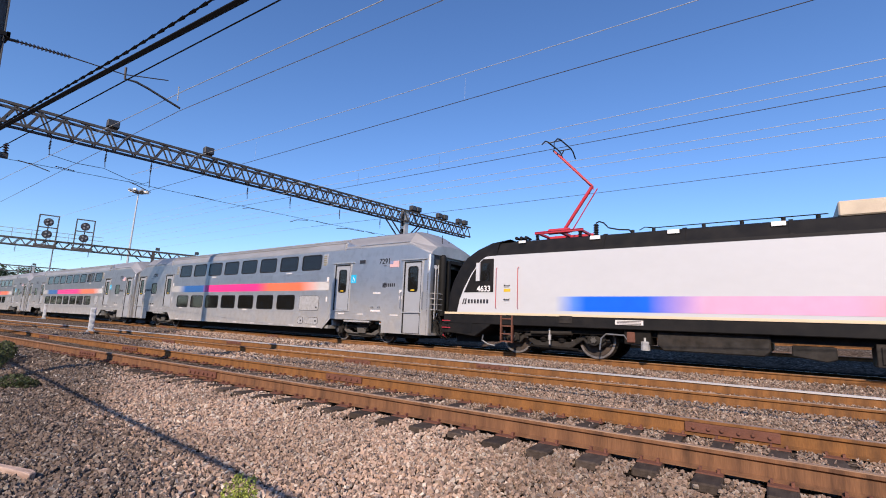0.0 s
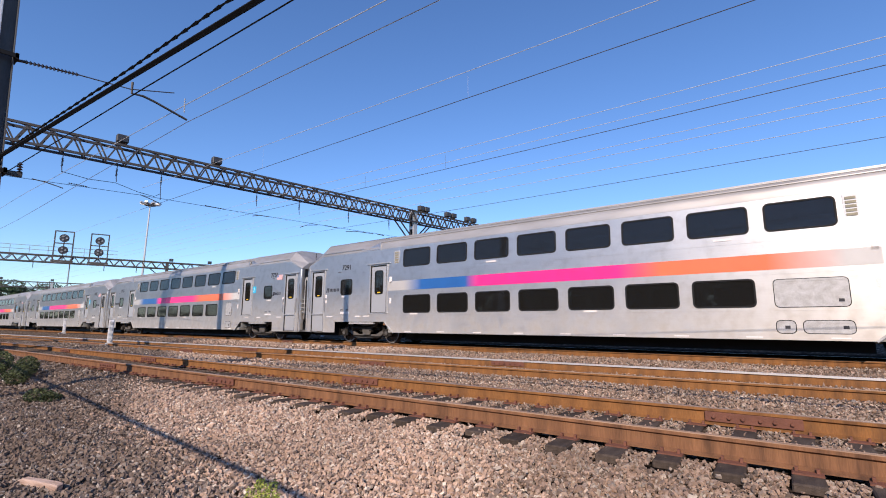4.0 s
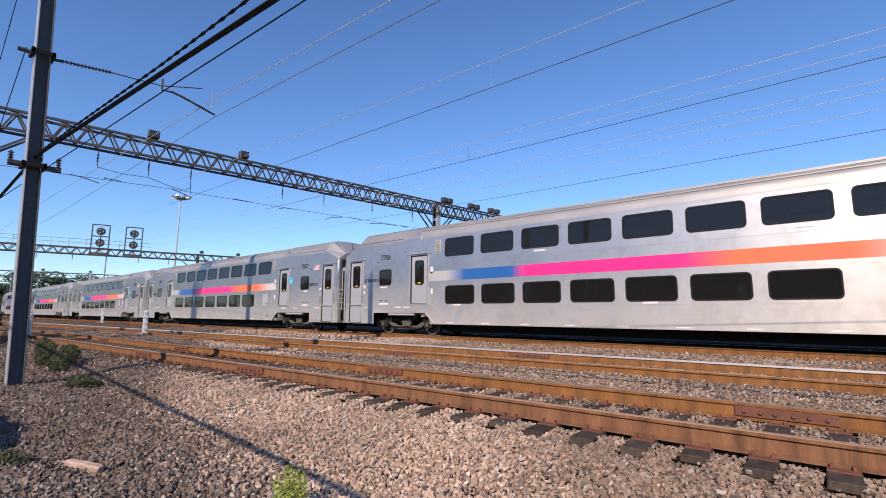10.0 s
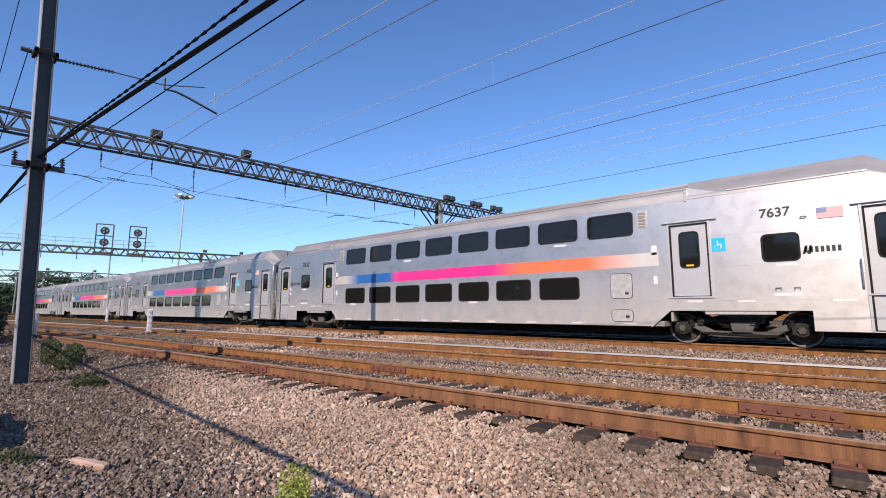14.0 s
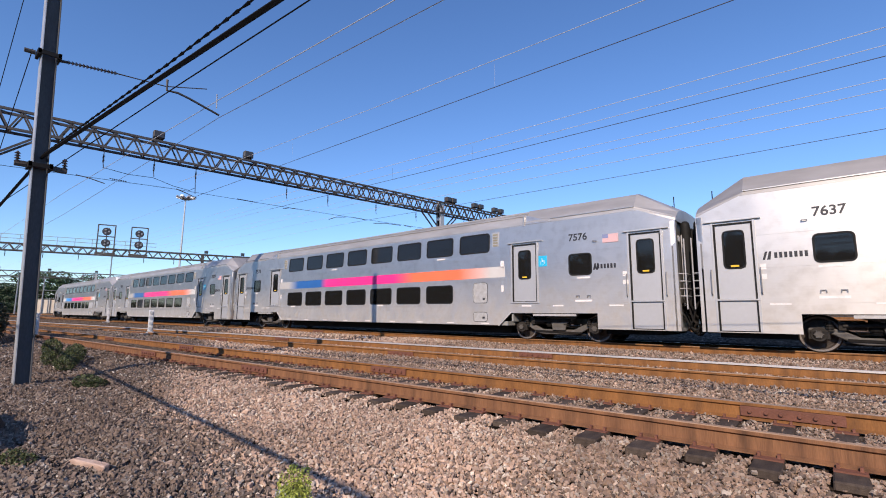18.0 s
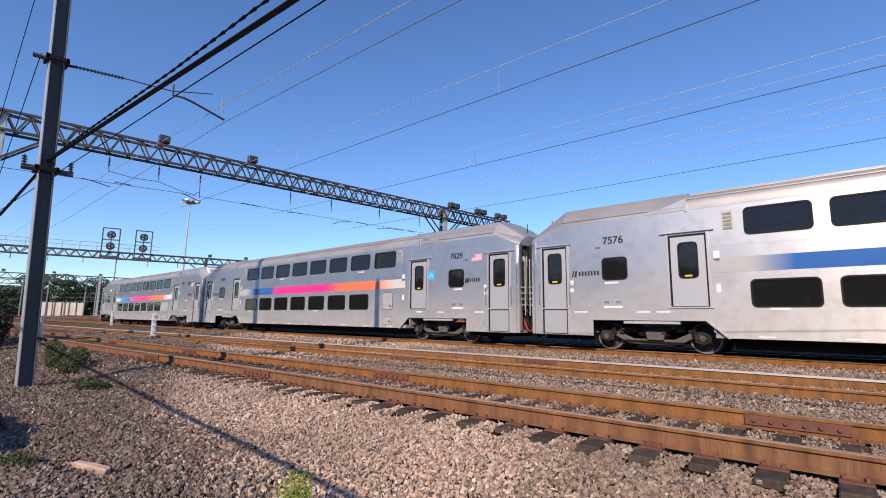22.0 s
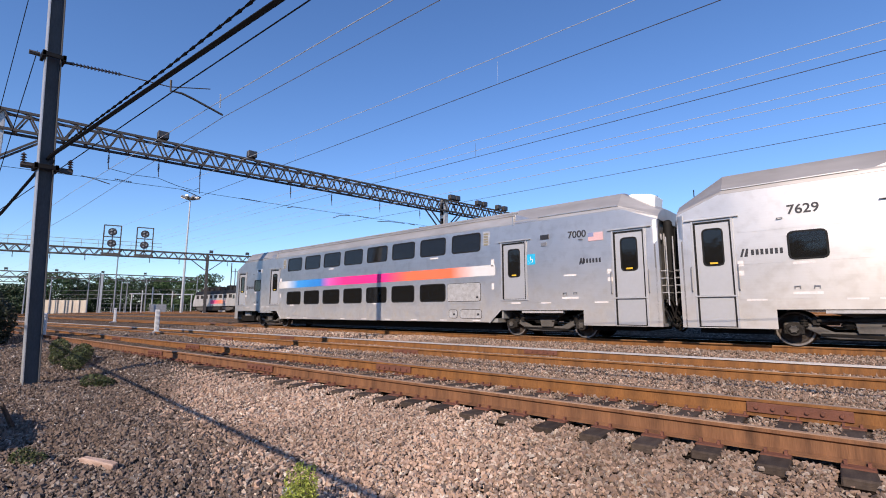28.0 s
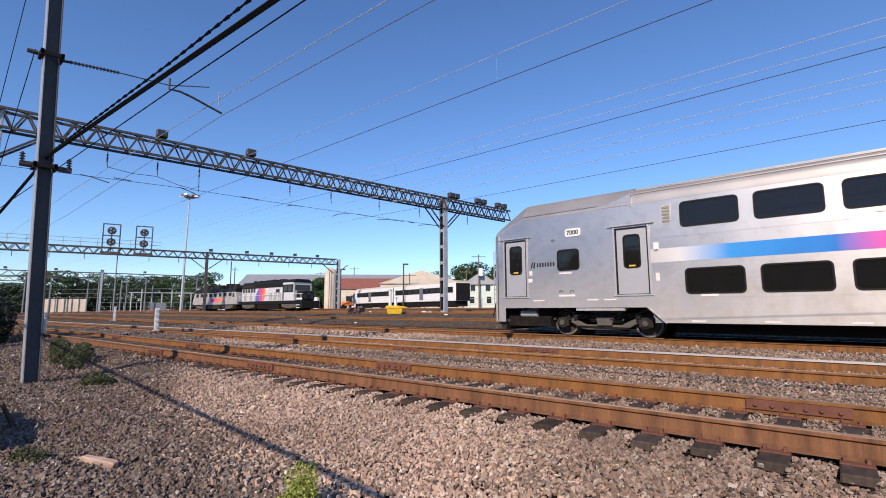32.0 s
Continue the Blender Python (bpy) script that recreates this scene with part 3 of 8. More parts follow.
def steel_side():
    """Stainless side sheets: brushed along x, slightly wavy, with faint grime."""
    m, nt, b = base_mat("stainless_side_sheet")
    L = nt.links.new
    tc, mp = nt.nodes.new("ShaderNodeTexCoord"), nt.nodes.new("ShaderNodeMapping")
    mp.inputs["Scale"].default_value = (0.25, 1, 12)
    L(tc.outputs["Object"], mp.inputs[0])
    br, bl, wv, gr = (nd(nt, "ShaderNodeTexNoise", Scale=s, Detail=d) for s, d in ((9.0, 4.0), (0.9, 6.0), (1.1, 2.0), (3.5, 8.0)))
    L(mp.outputs[0], br.inputs["Vector"])
    for n in (bl, wv, gr):
        L(tc.outputs["Object"], n.inputs["Vector"])
    c = ramp(nt, bl.outputs[0], [(0.3, (0.645, 0.63, 0.605)), (0.7, (0.73, 0.715, 0.69))])
    k = ramp(nt, gr.outputs[0], [(0.5, (0, 0, 0)), (0.72, (0.25, 0.25, 0.25))])
    col = mix_rgb(nt, k.outputs[0], c.outputs[0], (0.36, 0.33, 0.29))
    col = mix_rgb(nt, 0.12, col, br.outputs[0], "OVERLAY")
    # road dust on the lower sheets
    sp = nt.nodes.new("ShaderNodeSeparateXYZ")
    L(tc.outputs["Object"], sp.inputs[0])
    low = nd(nt, "ShaderNodeMapRange", From_Min=2.5, From_Max=0.5, To_Min=0.0, To_Max=0.9)
    L(sp.outputs[2], low.inputs[0])
    dm = nt.nodes.new("ShaderNodeMath")
    dm.operation = "MULTIPLY"
    L(low.outputs[0], dm.inputs[0]), L(gr.outputs[0], dm.inputs[1])
    col = mix_rgb(nt, dm.outputs[0], col, (0.44, 0.39, 0.325))
    L(col, b.inputs["Base Color"])
    mt = nd(nt, "ShaderNodeMapRange", From_Min=0.0, From_Max=0.65, To_Min=0.9, To_Max=0.3)
    L(dm.outputs[0], mt.inputs[0]), L(mt.outputs[0], b.inputs["Metallic"])
    rr = nd(nt, "ShaderNodeMapRange", To_Min=0.42, To_Max=0.51)
    L(bl.outputs[0], rr.inputs[0]), L(rr.outputs[0], b.inputs["Roughness"])
    # brushed lengthwise: the sun's reflection spreads up and down
    b.inputs["Anisotropic"].default_value = 0.45
    b.inputs["Specular Tint"].default_value = (0.3, 0.31, 0.34, 1)
    up = nd(nt, "ShaderNodeCombineXYZ", Z=1.0)
    L(up.outputs[0], b.inputs["Tangent"])
    b1, b2 = nd(nt, "ShaderNodeBump", Strength=0.35, Distance=0.02), nd(nt, "ShaderNodeBump", Strength=0.06, Distance=0.004)
    L(wv.outputs[0], b1.inputs["Height"]), L(br.outputs[0], b2.inputs["Height"])
    L(b1.outputs[0], b2.inputs["Normal"]), L(b2.outputs[0], b.inputs["Normal"])
    return m


M_SIDE = steel_side()
M_LIGHTPIPE = surf("pale_pipe", (0.5, 0.5, 0.5), (0.36, 0.35, 0.34), 0.5, 0.2, 6, 60, 0.1)
W3, BLUE, PINK, ORANGE, SIL = (0.66, 0.66, 0.66), (0.025, 0.115, 0.36), (0.86, 0.03, 0.24), (0.88, 0.175, 0.075), (0.55, 0.53, 0.51)
M_BAND = band("coloured_stripe", [(0.0, (0.42, 0.41, 0.40)), (0.06, (0.42, 0.41, 0.40)), (0.12, BLUE), (0.26, BLUE), (0.30, PINK), (0.62, PINK), (0.70, ORANGE), (0.86, ORANGE), (0.96, SIL), (1.0, SIL)], -7.4, 7.35)
M_BANDCAB = band("bright_coloured_stripe", [(0.0, SIL), (0.05, W3), (0.13, (0.05, 0.3, 0.72)), (0.27, (0.03, 0.2, 0.6)), (0.33, (0.8, 0.1, 0.42)), (0.40, PINK), (0.60, PINK), (0.70, ORANGE), (0.86, ORANGE), (0.94, W3), (1.0, W3)], -7.4, 7.35)
M_CYAN = surf("cyan_sticker", (0.03, 0.42, 0.68), (0.04, 0.46, 0.72), 0.4, 0, 5, 60, 0.02)
M_RED = surf("red_paint", (0.55, 0.03, 0.05), (0.48, 0.03, 0.04), 0.45, 0, 5, 60, 0.05, (0.3, 0.12, 0.1), 0.4)
M_FADEDRED = surf("faded_red_paint", (0.6, 0.13, 0.12), (0.52, 0.12, 0.11), 0.5, 0, 5, 60, 0.05)
M_TAPE = surf("faded_marker_tape", (0.8, 0.76, 0.74), (0.7, 0.65, 0.63), 0.45, 0, 6, 30, 0.0)
M_FLAGBLUE = surf("flag_blue", (0.2, 0.23, 0.38), (0.22, 0.25, 0.4), 0.45, 0, 5, 60, 0.02)
M_FLAGRED = surf("faded_flag_red", (0.66, 0.42, 0.42), (0.6, 0.4, 0.41), 0.45, 0, 5, 60, 0.02)
M_YELLOW = surf("yellow_paint", (0.75, 0.5, 0.02), (0.68, 0.44, 0.02), 0.5, 0, 4, 60, 0.05, (0.4, 0.28, 0.08), 0.3)
M_INK = surf("dark_lettering", (0.02, 0.02, 0.025), (0.03, 0.03, 0.035), 0.5, 0, 5, 60, 0.0)
M_DOOR = surf("satin_door_steel", (0.50, 0.505, 0.515), (0.46, 0.465, 0.475), 0.5, 0.45, 0.9, 12, 0.0, (0.42, 0.4, 0.37), 0.3, grain=0.05)
M_INTERIOR = surf("dim_interior_lining", (0.3, 0.3, 0.29), (0.24, 0.24, 0.23), 0.7, 0, 2, 30, 0.05)
M_SEAT = surf("blue_grey_seat", (0.12, 0.13, 0.17), (0.15, 0.16, 0.2), 0.8, 0, 4, 60, 0.1)

UPPER = [(-6.596 + 1.703 * i, -5.23 + 1.703 * i, 3.035, 3.725) for i in range(8)]
LOWER = [(-6.551 + 1.6985 * i, -5.187 + 1.6985 * i, 1.23, 1.905) for i in range(7)]
VEST = [(9.55, 10.29, 2.05, 2.71), (-10.29, -9.55, 2.05, 2.71)]
DOORS = [(7.465, 8.405, 1.25, 3.19), (-8.405, -7.465, 1.25, 3.19), (11.435, 12.305, 0.44, 3.17), (-12.305, -11.435, 0.44, 3.17)]


def lean(z):
    """How far the side sheet stands in at height z."""
    return 0.0 if z < 2.7 else 0.05 * (z - 2.7)


def side_sheet(m, holes, wins, cab=False):
    """One side with its openings cut out, at y = -1.5, rounded at the window corners."""
    xs = sorted({-12.7, 12.7, -11.68, 11.68, -10.62, 10.62, -7.1, 7.1, -7.55, 7.55} | {q for o in holes for q in o[:2]})
    zs = sorted({0.42, 0.46, 0.88, 3.42, 3.85} | {q for o in holes for q in o[2:]})
    vid = {}

    def v(x, z):
        if (x, z) not in vid:
            vid[x, z] = len(m.v)
            m.v.append((x, -1.5 + lean(z), z))
        return vid[x, z]

    def face(*q):
        m.f.append(tuple(v(*s) for s in q))
        m.mi.append(m.m)

    for x0, x1 in zip(xs, xs[1:]):
        for z0, z1 in zip(zs, zs[1:]):
            cx, cz = (x0 + x1) / 2, (z0 + z1) / 2
            if any(a < cx < b and c < cz < d for a, b, c, d in holes):
                continue
            if cz < 0.88 and 7.1 < abs(cx) < 10.62:
                if abs(cx) < 7.5 and z0 >= 0.46:
                    s = 1 if cx > 0 else -1
                    face((7.1 * s, z0), (7.55 * s, z1), (7.1 * s, z1))
                continue
            if cz < 0.46 and abs(cx) < 7.1:
                continue
            if cab and cz < 0.88 and -12.40 < cx < -10.62:
                continue
            if cz > 3.42 and abs(cx) > 11.68:
                s = 1 if cx > 0 else -1
                if z1 == 3.85 and 11.68 in (x0, -x1):
                    q0, q1 = (12.7 * s, 3.42), (11.68 * s, 3.85)
                    m.f.append((v(11.68 * s, 3.42), v(*q0), v(*q1)))
                    m.mi.append(m.m)
                continue
            face((x0, z0), (x1, z0), (x1, z1), (x0, z1))
    r = 0.11
    for a, b, c, d in wins:
        for cx, cz, sx, sz in ((a, c, 1, 1), (b, c, -1, 1), (a, d, 1, -1), (b, d, -1, -1)):
            arc = [(cx + sx * r * (1 - math.cos(radians(t))), cz + sz * r * (1 - math.sin(radians(t)))) for t in (0, 30, 60, 90)]
            k = len(m.v)
            m.v += [(x, -1.5 + lean(z), z) for x, z in [(cx, cz)] + arc]
            for i in range(3):
                m.f.append((k, k + i + 1, k + i + 2))
                m.mi.append(m.m)


def window_meshes(w, h):
    """Rubber frame ring and glass of a window w wide and h high, centred."""
    o, i = rrect(-w / 2 - 0.012, w / 2 + 0.012, -h / 2 - 0.012, h / 2 + 0.012, 0.12, 3), rrect(-w / 2 + 0.03, w / 2 - 0.03, -h / 2 + 0.03, h / 2 - 0.03, 0.09, 3)
    rings = [[(x, y, z) for x, z in s] for s, y in ((o, 0.02), (o, -0.008), (i, -0.008), (i, 0.025))]
    rings.append(rings[0])
    fr = Mesh().loft(rings, caps=False).data("frame", M_RUBBER)
    gl = Mesh().prism(rrect(-w / 2 + 0.02, w / 2 - 0.02, -h / 2 + 0.02, h / 2 - 0.02, 0.09, 3), "y", 0.008, 0.016).data("pane", M_GLASS)
    return fr, gl


def tilt_at(x, z, far):
    y = -1.5 + lean(z)
    m = pose(x, y, z, -math.degrees(math.atan(0.05)) if z > 2.7 else 0)
    return Matrix.Rotation(math.pi, 4, "Z") @ pose(-x, y, z, -math.degrees(math.atan(0.05)) if z > 2.7 else 0) if far else m


def text_mesh(word, size, ink):
    cu = bpy.data.curves.new("writing", "FONT")
    cu.body, cu.size, cu.extrude, cu.align_x, cu.align_y = word, size, 0.0015, "CENTER", "CENTER"
    cu.offset = 0.006
    ob = bpy.data.objects.new("writing", cu)
    scene.collection.objects.link(ob)
    me = bpy.data.meshes.new_from_object(ob.evaluated_get(bpy.context.evaluated_depsgraph_get()))
    bpy.data.objects.remove(ob)
    me.materials.clear()
    me.materials.append(ink)
    return me


def wordmark(parent, x0, x1, z0, z1, y):
    """A dark sign of a slanted block and a row of plain strokes, in place of a company's lettering."""
    h = z1 - z0
    m = Mesh().prism([(x0, z0), (x0 + 0.05, z0), (x0 + 0.11, z1), (x0 + 0.06, z1)], "y", y - 0.004, y).prism([(x0 + 0.09, z0), (x0 + 0.16, z0), (x0 + 0.19, z1), (x0 + 0.14, z1)], "y", y - 0.004, y)
    sign = part("wordmark", m, M_INK, parent)
    w = (x1 - x0 - 0.24) / 7
    st = Mesh().box(0, w * 0.62, y - 0.004, y, z0 + h * 0.16, z0 + h * 0.84).data("stroke", M_INK)
    for i in range(7):
        part("stroke", st, None, sign, at=(x0 + 0.24 + i * w, 0, 0))


WHEEL_R = 0.42


def wheel_profile(m, y0, s, r, n=28):
    """A wheel disc at y0 whose flange lies on the side s."""
    prof = [(0.10, 0.0), (0.10, -0.09 * s), (r * 0.35, -0.05 * s), (r * 0.78, -0.03 * s), (r * 0.84, -0.075 * s), (r * 0.985, -0.075 * s), (r, -0.06 * s), (r, 0.045 * s), (r + 0.025, 0.06 * s), (r + 0.025, 0.075 * s), (r * 0.9, 0.08 * s), (r * 0.8, 0.03 * s), (0.12, 0.05 * s), (0.10, 0.0)]
    m.loft([[(rr * math.cos(2 * math.pi * i / n), y0 + yy, rr * math.sin(2 * math.pi * i / n)) for i in range(n)] for rr, yy in prof], caps=False)


def wheelset_mesh(r):
    m = Mesh()
    wheel_profile(m, -0.755, 1, r)
    wheel_profile(m, 0.755, -1, r)
    m.m = 2
    for s in (-1, 1):
        m.loft([[(r * k * math.cos(2 * math.pi * i / 28), (0.755 + d) * s, r * k * math.sin(2 * math.pi * i / 28)) for i in range(28)] for k, d in ((0.86, 0.07), (0.87, 0.079), (0.97, 0.079), (0.985, 0.07))], caps=False)
    m.m = 1
    m.rod((0, -0.95, 0), (0, 0.95, 0), 0.08, 12)
    for s in (-1, 1):
        m.rod((0, 0.78 * s, 0), (0, 0.87 * s, 0), 0.16, 12)
        for a in range(6):
            c, q = 0.11 * math.cos(a * math.pi / 3), 0.11 * math.sin(a * math.pi / 3)
            m.rod((c, 0.86 * s, q), (c, 0.89 * s, q), 0.02, 6)
    return m.data("wheelset", [M_WHEEL, M_BOGIE, M_RIM], smooth=40)


M_RIM = surf("worn_wheel_rim", (0.34, 0.31, 0.29), (0.2, 0.18, 0.165), 0.45, 0.6, 6, 60, 0.05)
M_ENDSTEEL = surf("dull_end_sheet", (0.24, 0.23, 0.22), (0.17, 0.165, 0.155), 0.5, 0.5, 3, 60, 0.1, (0.1, 0.08, 0.065), 0.5)
M_FRAMEGREY = surf("dusty_grey_frame", (0.125, 0.117, 0.108), (0.07, 0.065, 0.06), 0.75, 0.1, 4, 60, 0.2, (0.18, 0.14, 0.11), 0.4)
M_WHEEL = surf("dull_wheel_steel", (0.09, 0.075, 0.065), (0.055, 0.045, 0.04), 0.55, 0.4, 6, 60, 0.15, (0.2, 0.13, 0.09), 0.5)


def ribbed_stack(x, y, z0, z1):
    """A squat coil spring seen as stacked rings."""
    m = Mesh().rod((x, y, z0), (x, y, z1), 0.05, 8)
    for i in range(4):
        z = z0 + (z1 - z0) * (i + 0.2) / 4
        m.rod((x, y, z), (x, y, z + 0.03), 0.085, 10)
    return m


def bogie_parts(parent, x, base, r, frame_mat, wheel_me, low=False):
    """A four-wheeled bogie with side frames, axle boxes, springs and dampers."""
    bg = part("bogie", Mesh().box(-0.35, 0.35, -0.95, 0.95, 0.52, 0.72), frame_mat, parent, "grimy four-wheel bogie", bevel=0.02, at=(x, 0, 0))
    h = base / 2
    for s in (-1, 1):
        out = [(-h - 0.32, r + 0.16), (-h - 0.32, r - 0.1), (-h - 0.18, r - 0.2), (-h + 0.2, r - 0.2), (-h + 0.36, r - 0.02), (-0.62, 0.30), (-0.42, 0.22), (0.42, 0.22), (0.62, 0.30), (h - 0.36, r - 0.02), (h - 0.2, r - 0.2),
               (h + 0.18, r - 0.2), (h + 0.32, r - 0.1), (h + 0.32, r + 0.16), (h - 0.2, r + 0.2), (0.75, 0.58), (0.55, 0.46), (-0.55, 0.46), (-0.75, 0.58), (-h + 0.2, r + 0.2)]
        if low:
            half = [(h + 0.2, r + 0.14), (h - 0.1, r + 0.2), (0.85, 0.5), (0.56, 0.36)]
            under = [(0.5, 0.2), (0.72, 0.23), (h - 0.24, r), (h + 0.2, r)]
            out = [(-a, b) for a, b in half] + half[::-1] + under[::-1] + [(-a, b) for a, b in under]
            part("bolster_bracket", Mesh().prism([(-0.62, 0.87), (0.82, 0.87), (0.74, 0.78), (0.36, 0.56), (0.3, 0.34), (-0.14, 0.34), (-0.2, 0.7), (-0.55, 0.78)], "y", 1.1 * s - 0.03, 1.1 * s + 0.03), frame_mat, bg, bevel=0.01)
            part("data_strip", Mesh().box(-0.8, -0.35, 1.06 * s - 0.052, 1.06 * s + 0.052, 0.6, 0.65), M_TAPE, bg)
            part("bolster_plate", Mesh().box(-0.65, 0.85, 1.42 * s - 0.06, 1.42 * s + 0.06, 0.79, 0.86), M_LIGHTPIPE, bg)
            part("brake_cylinder", Mesh().rod((-0.95, 1.0 * s, 0.62), (-0.45, 1.0 * s, 0.62), 0.1, 10), M_BOGIE, bg)
        part("side_frame", Mesh().prism(out, "y", 0.98 * s - 0.06, 0.98 * s + 0.06), frame_mat, bg, bevel=0.02)
        for sx in (-1, 1):
            part("axle_box", Mesh().rod((h * sx, 1.03 * s, r), (h * sx, 1.14 * s, r), 0.17, 14).rod((h * sx, 1.14 * s, r), (h * sx, 1.17 * s, r), 0.11, 10).box(h * sx - 0.2, h * sx + 0.2, 1.08 * s - 0.05, 1.08 * s + 0.05, r - 0.12, r + 0.1), M_BOGIE, bg, bevel=0.012)
            hub = Mesh().rod((h * sx, 1.17 * s, r), (h * sx, 1.185 * s, r), 0.075, 10)
            for a in range(6):
                hub.rod((h * sx + 0.085 * math.cos(a * 1.047), 1.165 * s, r + 0.085 * math.sin(a * 1.047)), (h * sx + 0.085 * math.cos(a * 1.047), 1.19 * s, r + 0.085 * math.sin(a * 1.047)), 0.014, 6)
            part("hub_cover", hub, M_FRAMEGREY, bg)
            part("primary_spring", ribbed_stack(h * sx - 0.2 * sx, 1.06 * s, r + 0.06, r + 0.3), M_BOGIE, bg)
            part("spring", Mesh().rod((0.3 * sx, 1.0 * s, 0.45), (0.3 * sx, 1.0 * s, 0.8), 0.11, 12).rod((0.3 * sx, 1.0 * s, 0.5), (0.3 * sx, 1.0 * s, 0.54), 0.14, 12).rod((0.3 * sx, 1.0 * s, 0.64), (0.3 * sx, 1.0 * s, 0.68), 0.14, 12), M_BLACK, bg)
        part("damper", Mesh().rod((-0.85, 1.12 * s, 0.62), (0.5, 1.12 * s, 0.66), 0.045, 8).rod((-0.2, 1.12 * s, 0.64), (0.5, 1.12 * s, 0.66), 0.06, 8).box(-0.93, -0.8, 1.02 * s - 0.1, 1.02 * s + 0.1, 0.52, 0.72), M_BOGIE, bg)
        part("brake_rigging", Mesh().bar((-h + 0.5, 1.05 * s, 0.3), (h - 0.5, 1.05 * s, 0.26), 0.04, 0.06).rod((-0.9, 0.9 * s, 0.2), (0.9, 0.9 * s, 0.2), 0.03, 6), M_BLACK, bg)
    for sx in (-1, 1):
        part("end_beam", Mesh().box(1.68 * sx - 0.065, 1.68 * sx + 0.065, -1.0, 1.0, 0.5, 0.62), frame_mat, bg)
        part("wheelset", wheel_me, None, bg, "steel wheelset on its axle", at=(h * sx, 0, r))
    return bg


def roof_rings():
    def ring(x, q):
        return [(x, y, z) for y, z in q] + [(x, -y, z) for y, z in q[::-1]]
    mid = [(-1.445, 3.85), (-1.44, 4.02), (-1.36, 4.17), (-1.17, 4.30), (-0.85, 4.41), (-0.35, 4.48)]
    box = [(-1.445, 3.85), (-1.44, 3.93), (-1.42, 3.97), (-1.08, 4.40), (-0.8, 4.46), (-0.35, 4.49)]
    end = [(-1.44, 3.42), (-1.41, 3.5), (-1.36, 3.54), (-1.1, 3.72), (-0.8, 3.8), (-0.35, 3.84)]
    return ring, mid, box, end


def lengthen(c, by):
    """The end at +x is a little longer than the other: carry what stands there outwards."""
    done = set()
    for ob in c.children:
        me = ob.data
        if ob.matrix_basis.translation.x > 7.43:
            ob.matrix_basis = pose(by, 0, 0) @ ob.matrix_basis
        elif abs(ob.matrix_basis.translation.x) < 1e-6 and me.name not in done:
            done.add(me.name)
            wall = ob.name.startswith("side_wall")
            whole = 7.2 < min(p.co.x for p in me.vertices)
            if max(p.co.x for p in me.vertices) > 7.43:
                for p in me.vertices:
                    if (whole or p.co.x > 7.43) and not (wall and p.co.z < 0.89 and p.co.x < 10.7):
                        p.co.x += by


